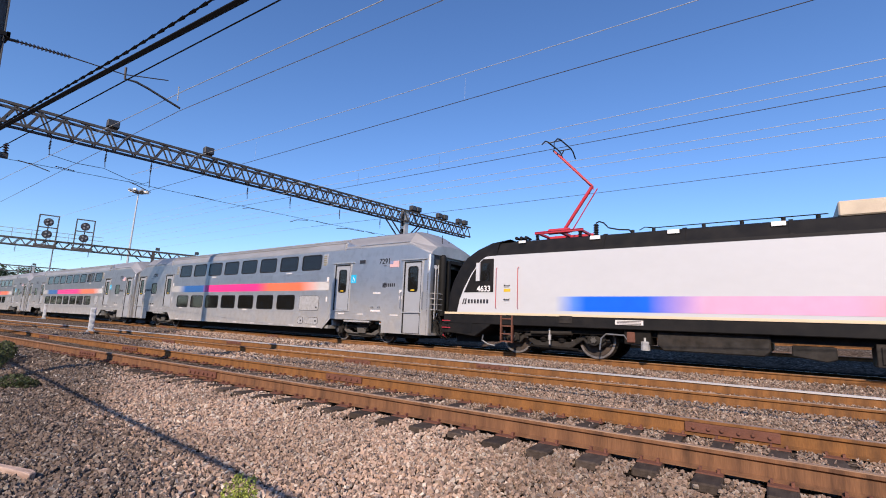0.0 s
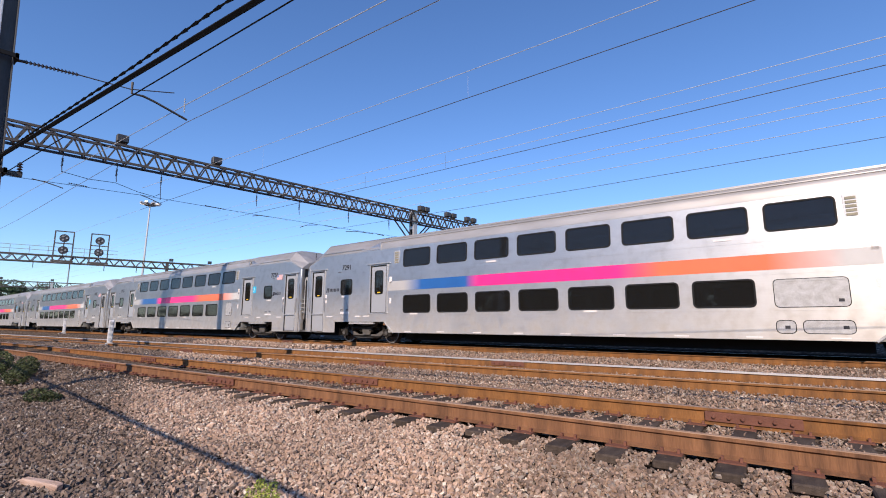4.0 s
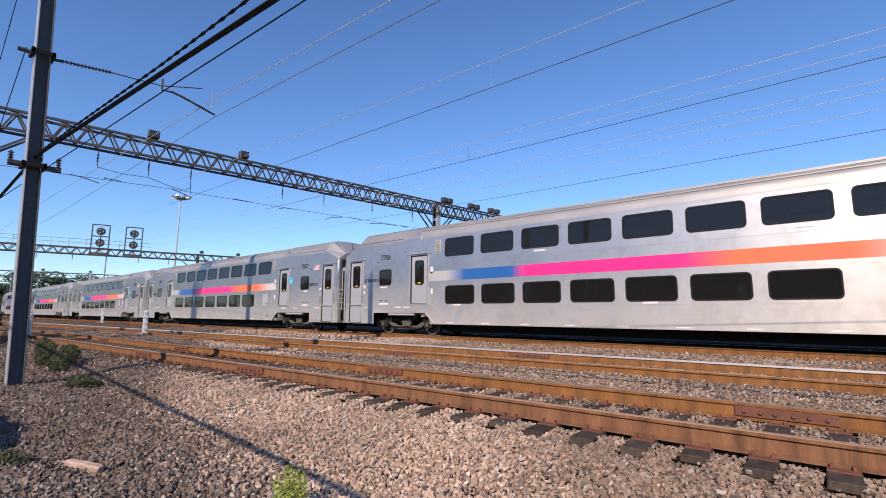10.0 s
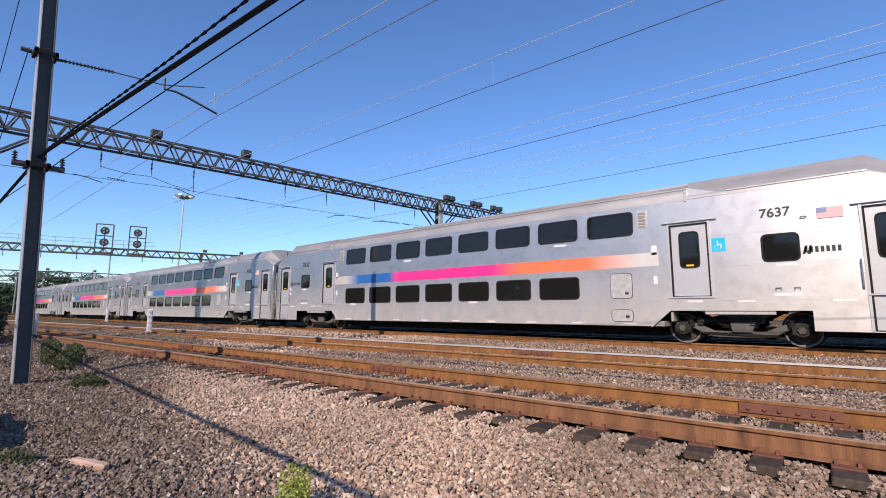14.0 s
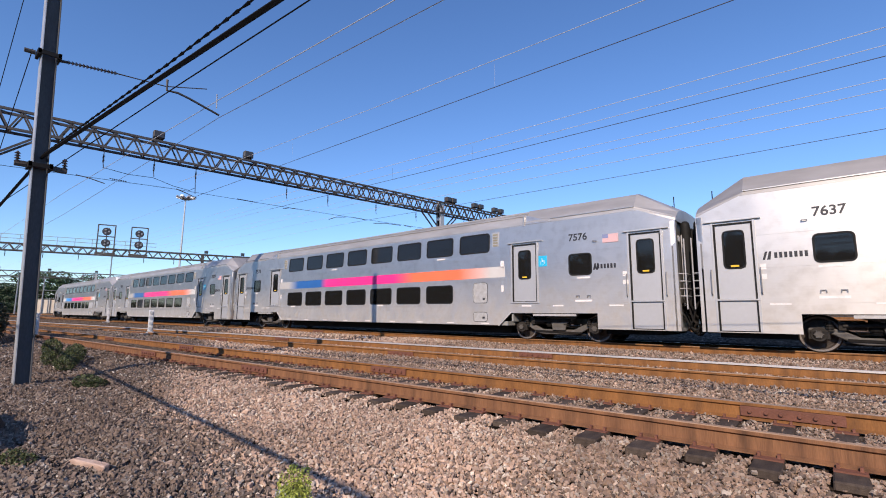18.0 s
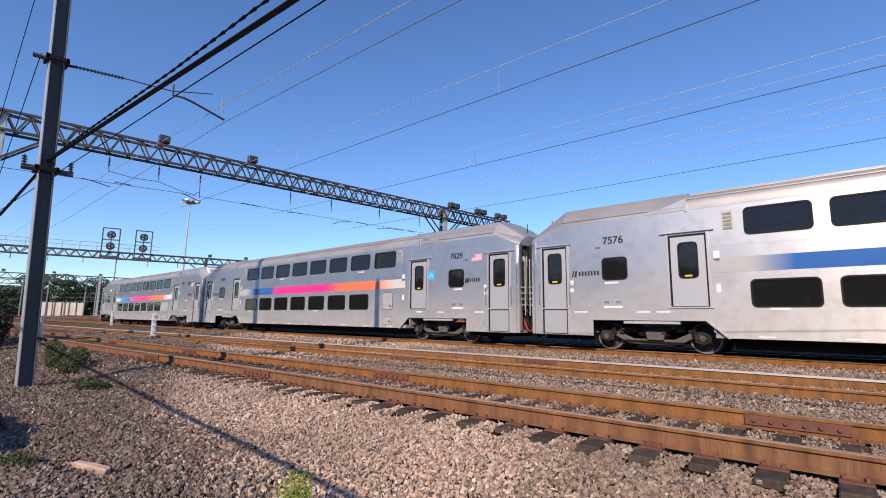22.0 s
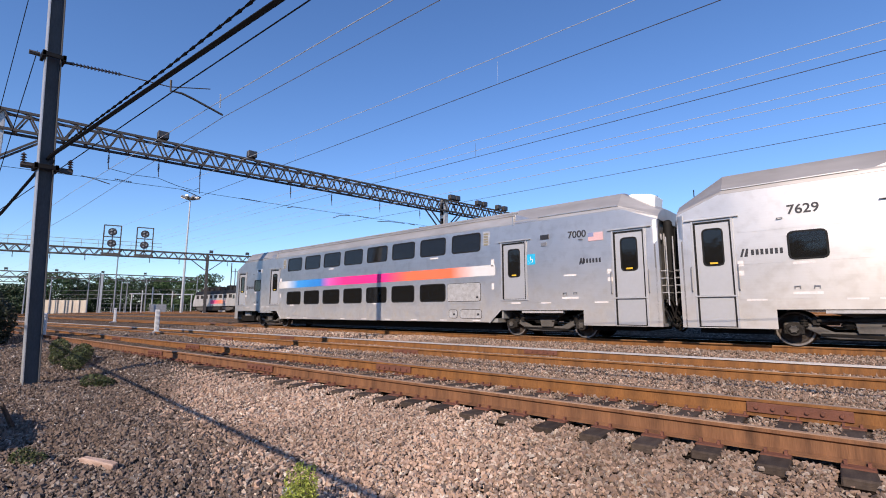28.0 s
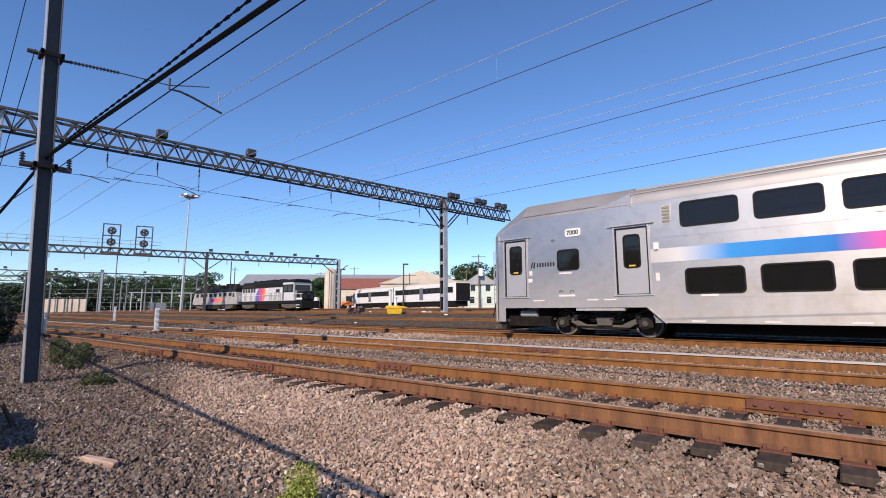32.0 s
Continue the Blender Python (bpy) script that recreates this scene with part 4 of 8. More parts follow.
def coach(number, cab=False, lead=False):
    """A coach with its stairs and doors beside the bogies; the lead and the cab coach have a blank end wall and larger hatches."""
    c = thing("cab_coach" if cab else "coach", "double-deck stainless coach with %scolour stripe and dark windows" % ("bright " if cab else ""), "train coach", "coaches of the passing train")
    lower = LOWER
    doors = DOORS if not cab else DOORS[:3] + [(-12.305, -11.435, 1.25, 3.17)]
    vest = [v for v in VEST if not ((cab or lead) and v[0] > 0)]
    holes = UPPER + lower + vest + doors
    m = Mesh()
    side_sheet(m, holes, UPPER + lower + vest, cab)
    body = part("side_wall", m, M_SIDE, c, smooth=30)
    part("side_wall", body.data, None, c, at=Matrix.Diagonal((1, -1, 1, 1)))
    # roof
    ring, mid, box, end = roof_rings()
    rf = Mesh().loft([ring(-7.95, mid), ring(7.95, mid)])
    part("roof", rf, M_STEELROOF, c, "weathered curved steel roof", smooth=40)
    for y, z in ((-1.365, 4.175), (-1.175, 4.305), (-0.86, 4.414)):
        part("roof_seam", Mesh().box(-7.94, 7.94, y - 0.02, y + 0.02, z - 0.012, z + 0.016), M_STEELROOF, c)
    for s in (-1, 1):
        e = Mesh().loft([ring(7.93 * s, box), ring(11.6 * s, box), ring(12.7 * s, [(y, z) for y, z in end])])
        part("roof_end", e, M_STEELROOF, c, "boxy roof end sloping to the gangway")
        fa = [(7.9 * s, -1.33, 4.22), (7.97 * s, -1.456, 3.87), (8.95 * s, -1.45, 3.87), (7.95 * s, -1.0, 4.2), (7.97 * s, -1.2, 3.86), (8.9 * s, -1.3, 3.86)]
        part("roof_fairing", Mesh().add(fa, [(0, 1, 2), (3, 5, 4), (0, 3, 4, 1), (1, 4, 5, 2), (2, 5, 3, 0)]).box(7.92 * s - 0.03, 7.92 * s + 0.03, -1.47, -1.3, 3.82, 4.12), M_SIDE, c)
        part("roof_ledge", Mesh().box(min(8.9 * s, 11.6 * s), max(8.9 * s, 11.6 * s), -1.452, -1.40, 3.955, 3.98), M_SIDE, c)
        part("drip_rail", Mesh().box(7.28 * s if s > 0 else -8.62, 8.62 if s > 0 else -7.28, -1.535, -1.47, 3.245, 3.27), M_DOOR, c)
        part("drip_rail", Mesh().box(11.26 * s if s > 0 else -12.52, 12.52 if s > 0 else -11.26, -1.535, -1.47, 3.225, 3.25), M_DOOR, c)
        # end wall and gangway
        part("end_wall", Mesh().prism([(-1.5, 0.42), (-0.5, 0.42), (-0.5, 3.0), (0.5, 3.0), (0.5, 0.42), (1.5, 0.42), (1.5, 2.7), (1.44, 3.42), (1.1, 3.72), (0.35, 3.84), (-0.35, 3.84), (-1.1, 3.72), (-1.44, 3.42), (-1.5, 2.7)], "x", 12.58 * s, 12.62 * s), M_ENDSTEEL, c)
        if not (cab and s < 0):
            bel = Mesh()
            for i in range(5):
                x = (12.64 + 0.06 * i) * s
                bel.prism([(-0.62, 1.0), (-0.5, 1.0), (-0.5, 3.15), (0.5, 3.15), (0.5, 1.0), (0.62, 1.0), (0.62, 3.2), (0.55, 3.27), (-0.55, 3.27), (-0.62, 3.2)], "x", x, x + 0.04 * s)
            part("gangway_bellows", bel, M_RUBBER, c, "black rubber gangway bellows")
            for y in (-0.82, 0.82):
                tube = [[(12.78 * s + r * math.cos(k * math.pi / 6), y + r * math.sin(k * math.pi / 6), z) for k in range(12)] for r, z in ((0.12, 1.15), (0.13, 1.2), (0.13, 3.3), (0.115, 3.4), (0.06, 3.46))]
                part("diaphragm_tube", Mesh().loft(tube), M_RUBBER, c, "upright rubber diaphragm tube", smooth=50)
                part("grab_post", Mesh().rod((12.72 * s, y * 1.25, 1.1), (12.72 * s, y * 1.25, 3.05), 0.02, 6), M_LIGHTPIPE, c)
            part("antenna", Mesh().rod((12.45 * s, -0.5, 3.75), (12.45 * s, -0.5, 4.3), 0.015, 6), M_BLACK, c)
            part("antenna", Mesh().rod((12.2 * s, 0.3, 3.8), (12.2 * s, 0.3, 4.2), 0.015, 6), M_BLACK, c)
        for y in (-1.44, 1.44):
            cx = [(12.55, -0.06), (12.66, -0.055), (12.69, -0.03), (12.7, 0.0), (12.7, 0.14), (12.62, 0.14), (12.55, 0.06)]
            part("corner_post", Mesh().prism([(a * s, y + b * (1 if y < 0 else -1)) for a, b in cx], "z", 0.44, 3.4), M_SIDE, c, smooth=40)
        for y in (-1.12, 1.12):
            gt = Mesh()
            for z in (1.35, 1.55, 1.75, 1.95):
                gt.rod((12.71 * s, y - 0.3, z), (12.86 * s, y - 0.25, z), 0.014, 6).rod((12.86 * s, y - 0.25, z), (12.86 * s, y + 0.3, z), 0.014, 6)
            gt.rod((12.86 * s, y - 0.25, 1.0), (12.86 * s, y - 0.25, 2.9), 0.018, 6)
            part("end_gate", gt, M_LIGHTPIPE, c, "thin steel rails at the coach end")
            part("lamp", Mesh().rod((12.6 * s, y, 2.95), (12.68 * s, y, 2.95), 0.09, 12), M_REFLECT, c)
        part("coupler", Mesh().box(12.3 * s, 12.9 * s, -0.12, 0.12, 0.75, 0.98).box(12.75 * s, 13.0 * s, -0.2, 0.2, 0.72, 1.0), M_BOGIE, c, bevel=0.02)
        for y, dz in ((-1.15, 0.1), (-1.0, 0.0), (-0.85, 0.06), (-0.7, -0.05), (-0.55, 0.12), (-0.35, 0.02), (0.5, 0.0)):
            pts = [(12.55 * s, y, 1.0), (12.72 * s, y, 0.72 + dz), (12.82 * s, y + 0.03, 0.46 + dz), (12.9 * s, y + 0.05, 0.36 + dz), (12.97 * s, y + 0.05, 0.34 + dz)]
            part("jumper_hose", Mesh().path(pts, 0.03), M_RUBBER, c, "hanging black hose")
        for y, z, low in ((-1.28, 1.22, 0.62), (-1.05, 1.3, 0.78), (-0.9, 1.12, 0.55), (-0.62, 1.25, 0.7)):
            part("jumper_socket", Mesh().box(min(12.6 * s, 12.74 * s), max(12.6 * s, 12.74 * s), y - 0.06, y + 0.06, z - 0.07, z + 0.07), M_BOGIE, c, bevel=0.01)
            pts = [(12.7 * s, y, z), (12.8 * s, y, z - 0.04), (12.88 * s, y, z - 0.22), (12.95 * s, y + 0.02, low + 0.08), (13.02 * s, y + 0.02, low)]
            part("jumper_cable", Mesh().path(pts, 0.024), M_BLACK, c, "sagging black power cable")
        for y in (-1.24, 1.24):
            part("step_well", Mesh().box(min(12.42 * s, 12.7 * s), max(12.42 * s, 12.7 * s), y - 0.24, y + 0.24, 0.42, 0.5), M_DOOR, c)
    if cab:
        part("roof_pod", Mesh().prism([(11.75, 3.98), (12.5, 3.82), (12.55, 4.2), (12.4, 4.27), (11.85, 4.36), (11.75, 4.3)], "y", -1.0, -0.3), M_WHITE, c, "pale equipment box on the roof end", bevel=0.02)
    # windows
    for o in UPPER + lower + vest:
        w, h = round(o[1] - o[0], 3), round(o[3] - o[2], 3)
        if (w, h) not in WINDOWS:
            WINDOWS[w, h] = window_meshes(w, h)
        fr, gl = WINDOWS[w, h]
        for fside in (False, True):
            x, z = (o[0] + o[1]) / 2, (o[2] + o[3]) / 2
            f = part("window", fr, None, c, at=tilt_at(x, z, False) if not fside else (Matrix.Rotation(math.pi, 4, "Z") @ tilt_at(-x, z, False)))
            part("pane", gl, None, f, "dark tinted glass")
    # doors
    for o in doors:
        tall = o[2] < 1
        x = (o[0] + o[1]) / 2
        w = o[1] - o[0]
        z0 = 1.25 if tall else o[2] + 0.02
        leaf = Mesh()
        wx, wz0, wz1 = 0.225, 2.02, 2.96
        for a, b, q, r in ((-w / 2 + 0.045, -wx, z0, o[3] - 0.045), (wx, w / 2 - 0.045, z0, o[3] - 0.045), (-wx, wx, z0, wz0), (-wx, wx, wz1, o[3] - 0.045)):
            leaf.box(a, b, -0.02, 0.02, q, r)
        glw, fr = Mesh().prism(rrect(-wx, wx, wz0, wz1, 0.1, 3), "y", -0.008, 0.0), Mesh()
        oo, ii = rrect(-wx - 0.025, wx + 0.025, wz0 - 0.025, wz1 + 0.025, 0.12, 3), rrect(-wx + 0.01, wx - 0.01, wz0 + 0.01, wz1 - 0.01, 0.09, 3)
        rr = [[(p, y, q) for p, q in s] for s, y in ((oo, 0.0), (oo, -0.028), (ii, -0.028), (ii, 0.0))]
        fr.loft(rr + [rr[0]], caps=False)
        jm = Mesh()
        for a, b in ((-w / 2, -w / 2 + 0.04), (w / 2 - 0.04, w / 2)):
            jm.box(a, b, 0.0, 0.07, o[2], o[3])
        jm.box(-w / 2, w / 2, 0.0, 0.07, o[3] - 0.04, o[3])
        trim = Mesh()
        for a, b in ((-w / 2 - 0.05, -w / 2), (w / 2, w / 2 + 0.05)):
            trim.box(a, b, -0.018, 0.03, o[2], o[3] + 0.03)
        tab = Mesh().box(-0.09, 0.09, -0.032, -0.026, wz0 + 0.03, wz0 + 0.075)
        for fs in (False, True):
            at = pose(x, -1.5 + 0.045, 0) if not fs else Matrix.Rotation(math.pi, 4, "Z") @ pose(-x, -1.5 + 0.045, 0)
            d = part("door", leaf, M_DOOR, c, "plain steel sliding door" if not tall else "steel end door above a trap", bevel=0.0, at=at)
            part("pane", glw, M_GLASS, d, "dark door glass")
            part("gasket", fr, M_RUBBER, d)
            part("yellow_tab", tab, M_YELLOW, d)
            part("jamb", jm, M_RUBBER, c, at=at @ pose(0, -0.045, 0))
            part("door_trim", trim, M_DOOR, c, at=at @ pose(0, -0.045, 0))
            if tall:
                part("trap_panel", Mesh().box(-w / 2 + 0.03, w / 2 - 0.03, -0.02, 0.02, 0.46, 1.2), M_DOOR, c, bevel=0.006, at=at)
                sill = Mesh().box(-w / 2 - 0.04, w / 2 + 0.04, -0.075, 0.02, 1.205, 1.245)
                for sx in (-1, 1):
                    part("grab_rail", Mesh().path([(sx * (w / 2 + 0.1), -0.06, 1.35), (sx * (w / 2 + 0.1), -0.1, 1.4), (sx * (w / 2 + 0.1), -0.1, 1.95), (sx * (w / 2 + 0.1), -0.06, 2.0)], 0.016), M_GALV, c, at=at)
            else:
                sill = Mesh().box(-w / 2 - 0.08, w / 2 + 0.08, -0.075, 0.02, o[2] - 0.045, o[2])
            part("sill", sill, M_DOOR, c, bevel=0.005, at=at)
    # stripe, stickers, hatches, marker tapes
    st = Mesh()
    part("stripe", st.box(-7.42, 7.36, -1.504, -1.496, 2.11, 2.49), M_BANDCAB if cab else M_BAND, c, "stripe running from white through blue and pink to orange")
    st = Mesh().box(-7.42, 7.36, 1.496, 1.504, 2.11, 2.47)
    part("stripe", st, M_BANDCAB if cab else M_BAND, c)
    part("sticker", Mesh().box(8.48, 8.79, -1.505, -1.498, 2.39, 2.74), M_CYAN, c, "square cyan sticker with a white wheelchair sign")
    wsg = Mesh()
    for i in range(10):
        a0, a1 = radians(150 + 24 * i), radians(150 + 24 * (i + 1))
        wsg.bar((8.62 + 0.075 * math.cos(a0), -1.507, 2.51 + 0.075 * math.sin(a0)), (8.62 + 0.075 * math.cos(a1), -1.507, 2.51 + 0.075 * math.sin(a1)), 0.004, 0.02, up=(0, 1, 0))
    wsg.box(8.605, 8.625, -1.508, -1.505, 2.53, 2.66).box(8.61, 8.69, -1.508, -1.505, 2.56, 2.58).box(8.68, 8.70, -1.508, -1.505, 2.47, 2.58)
    part("wheelchair_sign", wsg, M_REFLECT, c)
    part("notice", Mesh().box(10.66, 11.13, -1.504, -1.49, 2.98, 3.23), M_FLAGRED, c, "small faded striped flag decal")
    part("notice", Mesh().box(10.66, 10.84, -1.506, -1.49, 3.11, 3.23), M_FLAGBLUE, c)
    for s in (-1, 1):
        for x, z, w, h in ((8.62 * s if s < 0 else 8.0, 1.12, 0.36, 0.05), (9.15 * s, 1.12, 0.36, 0.05), (11.0 * s, 1.12, 0.42, 0.05), (10.0 * s, 1.26, 0.55, 0.06), (10.02 * s, 1.97, 0.42, 0.06), (7.25 * s, 2.55, 0.14, 0.26), (7.25 * s, 1.72, 0.1, 0.22), (11.3 * s, 1.78, 0.16, 0.12), (11.28 * s, 2.02, 0.12, 0.14)):
            part("marker_tape", Mesh().box(x - w / 2, x + w / 2, -1.504, -1.498, z - h / 2, z + h / 2), M_TAPE, c, "small pale reflective tape")
        for dx in (-0.18, 0.18):
            part("hand_latch", Mesh().box(10.0 * s + dx - 0.06, 10.0 * s + dx + 0.06, -1.53, -1.5, 1.41, 1.43).box(10.0 * s + dx - 0.06, 10.0 * s + dx - 0.045, -1.53, -1.5, 1.36, 1.43).box(10.0 * s + dx + 0.045, 10.0 * s + dx + 0.06, -1.53, -1.5, 1.36, 1.43), M_GALV, c)
        vt = Mesh().box(6.82 * s if s > 0 else -7.09, 7.09 if s > 0 else -6.82, -1.475, -1.44, 3.17, 3.72)
        v = part("vent", vt, M_DOOR, c, "louvred air vent")
        for i in range(5):
            part("slat", Mesh().box(6.86 * s if s > 0 else -7.05, 7.05 if s > 0 else -6.86, -1.49, -1.47, 3.22 + 0.095 * i, 3.28 + 0.095 * i), M_YELLOWGREY, v)
        part("grab_iron", Mesh().path([(10.46 * s, -1.49, 3.06), (10.46 * s, -1.54, 3.06), (10.36 * s, -1.54, 3.06), (10.36 * s, -1.49, 3.06)], 0.014), M_GALV, c)
    for z in (1.14, 2.0, 2.8):
        for a, b in ((-11.37, -8.48), (-7.4, 7.4), (8.48, 11.37)):
            part("panel_seam", Mesh().box(a, b, -1.5045 + lean(z), -1.497 + lean(z), z - 0.006, z + 0.006), M_SIDE, c)
    for i in range(9):
        x = -6.3 + 1.6 * i
        part("marker_tape", Mesh().box(x - 0.17, x + 0.17, -1.504, -1.498, 0.5, 0.535), M_TAPE, c, "small pale reflective tape")
    for x, z in ((-6.0, 1.19), (-2.5, 2.93), (0.9, 1.19), (4.4, 2.93)):
        part("marker_tape", Mesh().box(x - 0.2, x + 0.2, -1.504, -1.49, z - 0.028, z + 0.028), M_TAPE, c)
    hatches = ((5.38, 6.74, 1.22, 1.86), (5.36, 5.72, 0.62, 0.9), (5.87, 6.76, 0.62, 0.9))
    if cab:
        hatches = ((5.12, 6.7, 1.22, 1.88), (5.2, 5.6, 0.6, 0.9), (5.74, 6.74, 0.6, 0.9))
    elif not lead:
        hatches = ((5.99, 6.6, 1.24, 1.94), (5.99, 6.59, 0.58, 0.90))
    for a, b, q, r in hatches:
        oo, ii = rrect(a, b, q, r, 0.09, 3), rrect(a + 0.05, b - 0.05, q + 0.05, r - 0.05, 0.07, 3)
        rr = [[(p, y, w) for p, w in s] for s, y in ((oo, -1.498), (oo, -1.512), (ii, -1.512), (ii, -1.498))]
        hf = part("hatch", Mesh().loft(rr + [rr[0]], caps=False).prism(ii, "y", -1.506, -1.499), M_LIGHTPIPE, c, "service hatch with raised rim")
        go = rrect(a - 0.016, b + 0.016, q - 0.016, r + 0.016, 0.1, 3)
        part("gasket", Mesh().prism(go, "y", -1.5035, -1.499), M_RUBBER, hf)
        part("latch", Mesh().box(b - 0.2, b - 0.1, -1.512, -1.5, q + 0.1, q + 0.17), M_INK, hf)
    wz = 2.28 if cab else 2.18
    wordmark(c, 10.33, 11.27, wz, wz + 0.2, -1.5)
    wordmark(c, -11.28, -10.36, 2.18, 2.38, -1.5)
    for x in (10.36 if lead else 10.28 if cab else 9.86, -9.74 if cab else -9.95):
        if cab and x < 0:
            part("number_board", Mesh().prism(rrect(-9.99, -9.49, 3.11, 3.36, 0.06, 3), "y", -1.505, -1.47), M_REFLECT, c, "pale board with dark figures")
        board = cab and x < 0
        part("number", text_mesh(number, 0.2 if board else 0.31, M_INK), None, c, "dark fleet number", at=pose(x, -1.508 if board else -1.508 + lean(3.24), 3.23, 90 if board else 87, 0, 0))
        if cab and x > 0:
            part("sign_box", Mesh().box(9.0, 9.3, -1.51, -1.48, 3.2, 3.34), M_INK, c)
            part("lamp", Mesh().box(9.02, 9.2, -1.515, -1.48, 2.97, 3.09), M_GALV, c)
    # floor, decks and seats behind the glass
    part("floor", Mesh().box(-7.4, 7.4, -1.44, 1.44, 0.46, 0.6).box(-7.4, 7.4, -1.44, 1.44, 2.28, 2.4), M_INTERIOR, c)
    for s in (-1, 1):
        part("bulkhead", Mesh().box(7.41 * s - 0.03, 7.41 * s + 0.03, -1.44, 1.44, 0.6, 3.85), M_INTERIOR, c)
        part("end_sill", Mesh().box(11.55 * s - 0.85, 11.55 * s + 0.85, -1.1, 1.1, 0.6, 1.1), M_BLACK, c)
    part("vestibule_floor", Mesh().box(-12.66, -7.44, -1.44, 1.44, 1.1, 1.22).box(7.44, 12.66, -1.44, 1.44, 1.1, 1.22), M_BLACK, c)
    # added black plates paint the vestibules dark and block daylight from beyond
    for s in (-1, 1):
        for y in (-0.68, 0.68):
            part("vestibule_lining", Mesh().box(min(7.46 * s, 12.6 * s), max(7.46 * s, 12.6 * s), y - 0.02, y + 0.02, 1.22, 3.8), M_BLACK, c)
    seat = Mesh().box(-0.06, 0.06, -1.35, -0.35, 0.0, 0.72).box(-0.05, 0.4, -1.35, -0.35, 0.0, 0.12).data("seat_row", M_SEAT, 0.02)
    for i in range(14):
        for z in (0.95, 2.75):
            part("seat_row", seat, None, c, at=(-6.4 + 0.95 * i, 0, z))
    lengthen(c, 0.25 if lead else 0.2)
    # underframe and bogies
    part("underframe", Mesh().box(-7.1, 7.1, -0.75, 0.75, 0.17, 0.5), M_RUBBER, c, "black underframe")
    for s in (-1, 1):
        part("bolster", Mesh().box(8.9 * s - 1.8, 8.9 * s + 1.8, -0.9, 0.9, 0.88, 1.1), M_BLACK, c)
        part("end_underframe", Mesh().box(min(10.75 * s, 12.35 * s), max(10.75 * s, 12.35 * s), -1.2, 1.2, 0.28, 0.6), M_BLACK, c)
        part("wheel_arch", Mesh().box(min(7.1 * s, 10.62 * s), max(7.1 * s, 10.62 * s), -1.46, 1.46, 0.86, 0.9), M_BLACK, c)
        bogie_parts(c, 9.07 * s, 2.59, WHEEL_R, M_FRAMEGREY, COACH_WHEEL, True)
        part("arch_lip", Mesh().bar((7.08 * s, -1.505, 0.45), (7.57 * s, -1.505, 0.89), 0.03, 0.045), M_LIGHTPIPE, c)
        if cab and s < 0:
            part("air_tank", Mesh().rod((-11.9, -1.05, 0.7), (-11.25, -1.05, 0.7), 0.16, 14).rod((-11.93, -1.05, 0.7), (-11.9, -1.05, 0.7), 0.1, 12), M_LIGHTPIPE, c)
            part("plow", Mesh().prism([(-12.65, 0.42), (-12.35, 0.42), (-12.4, 0.15), (-12.55, 0.15)], "y", -1.35, 1.35), M_BOGIE, c)
            part("cab_window", Mesh().box(-12.74, -12.7, -1.2, -0.65, 2.1, 2.9).box(-12.74, -12.7, 0.65, 1.2, 2.1, 2.9), M_GLASS, c)
            part("end_door", Mesh().box(-12.73, -12.69, -0.48, 0.48, 1.2, 3.0), M_DOOR, c)
    return c


WINDOWS = {}
COACH_WHEEL = wheelset_mesh(WHEEL_R)
M_YELLOWGREY = surf("dusty_vent_slat", (0.3, 0.28, 0.2), (0.25, 0.23, 0.17), 0.7, 0.2, 4, 60, 0.1)


def renumber(c, word, x):
    for ch in c.children:
        if ch.name.startswith("number") and not ch.name.startswith("number_board"):
            ch.data = text_mesh(word, 0.31, M_INK)
            if ch.matrix_basis.translation.x > 0:
                ch.matrix_basis = pose(x - ch.matrix_basis.translation.x, 0, 0) @ ch.matrix_basis


first, second = coach("7291", lead=True), coach("7756")
cars = [first, second]
for w, x in (("7637", 10.06), ("7576", 10.06), ("7629", 10.1)):
    k = copy_thing(second, pose(0, 0, 0))
    renumber(k, w, x)
    cars.append(k)
renumber(second, "7756", 10.6)
part("sign_box", Mesh().box(9.2, 9.5, -1.51, -1.48, 3.2, 3.34), M_INK, first)
part("red_cable", Mesh().path([(-12.6, -1.2, 0.95), (-12.75, -1.22, 0.8), (-12.85, -1.2, 0.55), (-13.0, -1.2, 0.47), (-13.1, -1.2, 0.6), (-13.2, -1.2, 0.85)], 0.022), M_RED, cars[3], "red power cable to the next coach")
cars.append(coach("7000", True))
for k, car in enumerate(cars):
    TRAIN.append((car, -26.1 * k))

# locomotive
LW, LPINK, LOR = (0.56, 0.57, 0.59), (0.7, 0.4, 0.58), (0.75, 0.38, 0.26)
M_LBAND = band("locomotive_stripe", [(0.0, LW), (0.025, LW), (0.075, (0.1, 0.25, 0.8)), (0.105, (0.01, 0.13, 0.78)), (0.245, (0.01, 0.13, 0.78)), (0.36, LPINK), (0.6, LPINK), (0.75, LOR), (0.9, LOR), (1.0, LW)], -5.6, 6.5)
M_CREAM = surf("cream_line", (0.75, 0.6, 0.4), (0.7, 0.56, 0.38), 0.5, 0, 3, 60, 0.02)
M_BLACKPAINT = surf("black_roof_paint", (0.010, 0.010, 0.011), (0.017, 0.016, 0.016), 0.6, 0, 3, 60, 0.03, (0.03, 0.027, 0.024), 0.3, spec=0.15)
M_LOCOWHITE = surf("weathered_white_paint", (0.57, 0.58, 0.60), (0.545, 0.555, 0.575), 0.4, 0.0, 0.9, 6, 0.0, (0.52, 0.51, 0.5), 0.25, grain=0.04, stretch=(0.5, 1, 1))
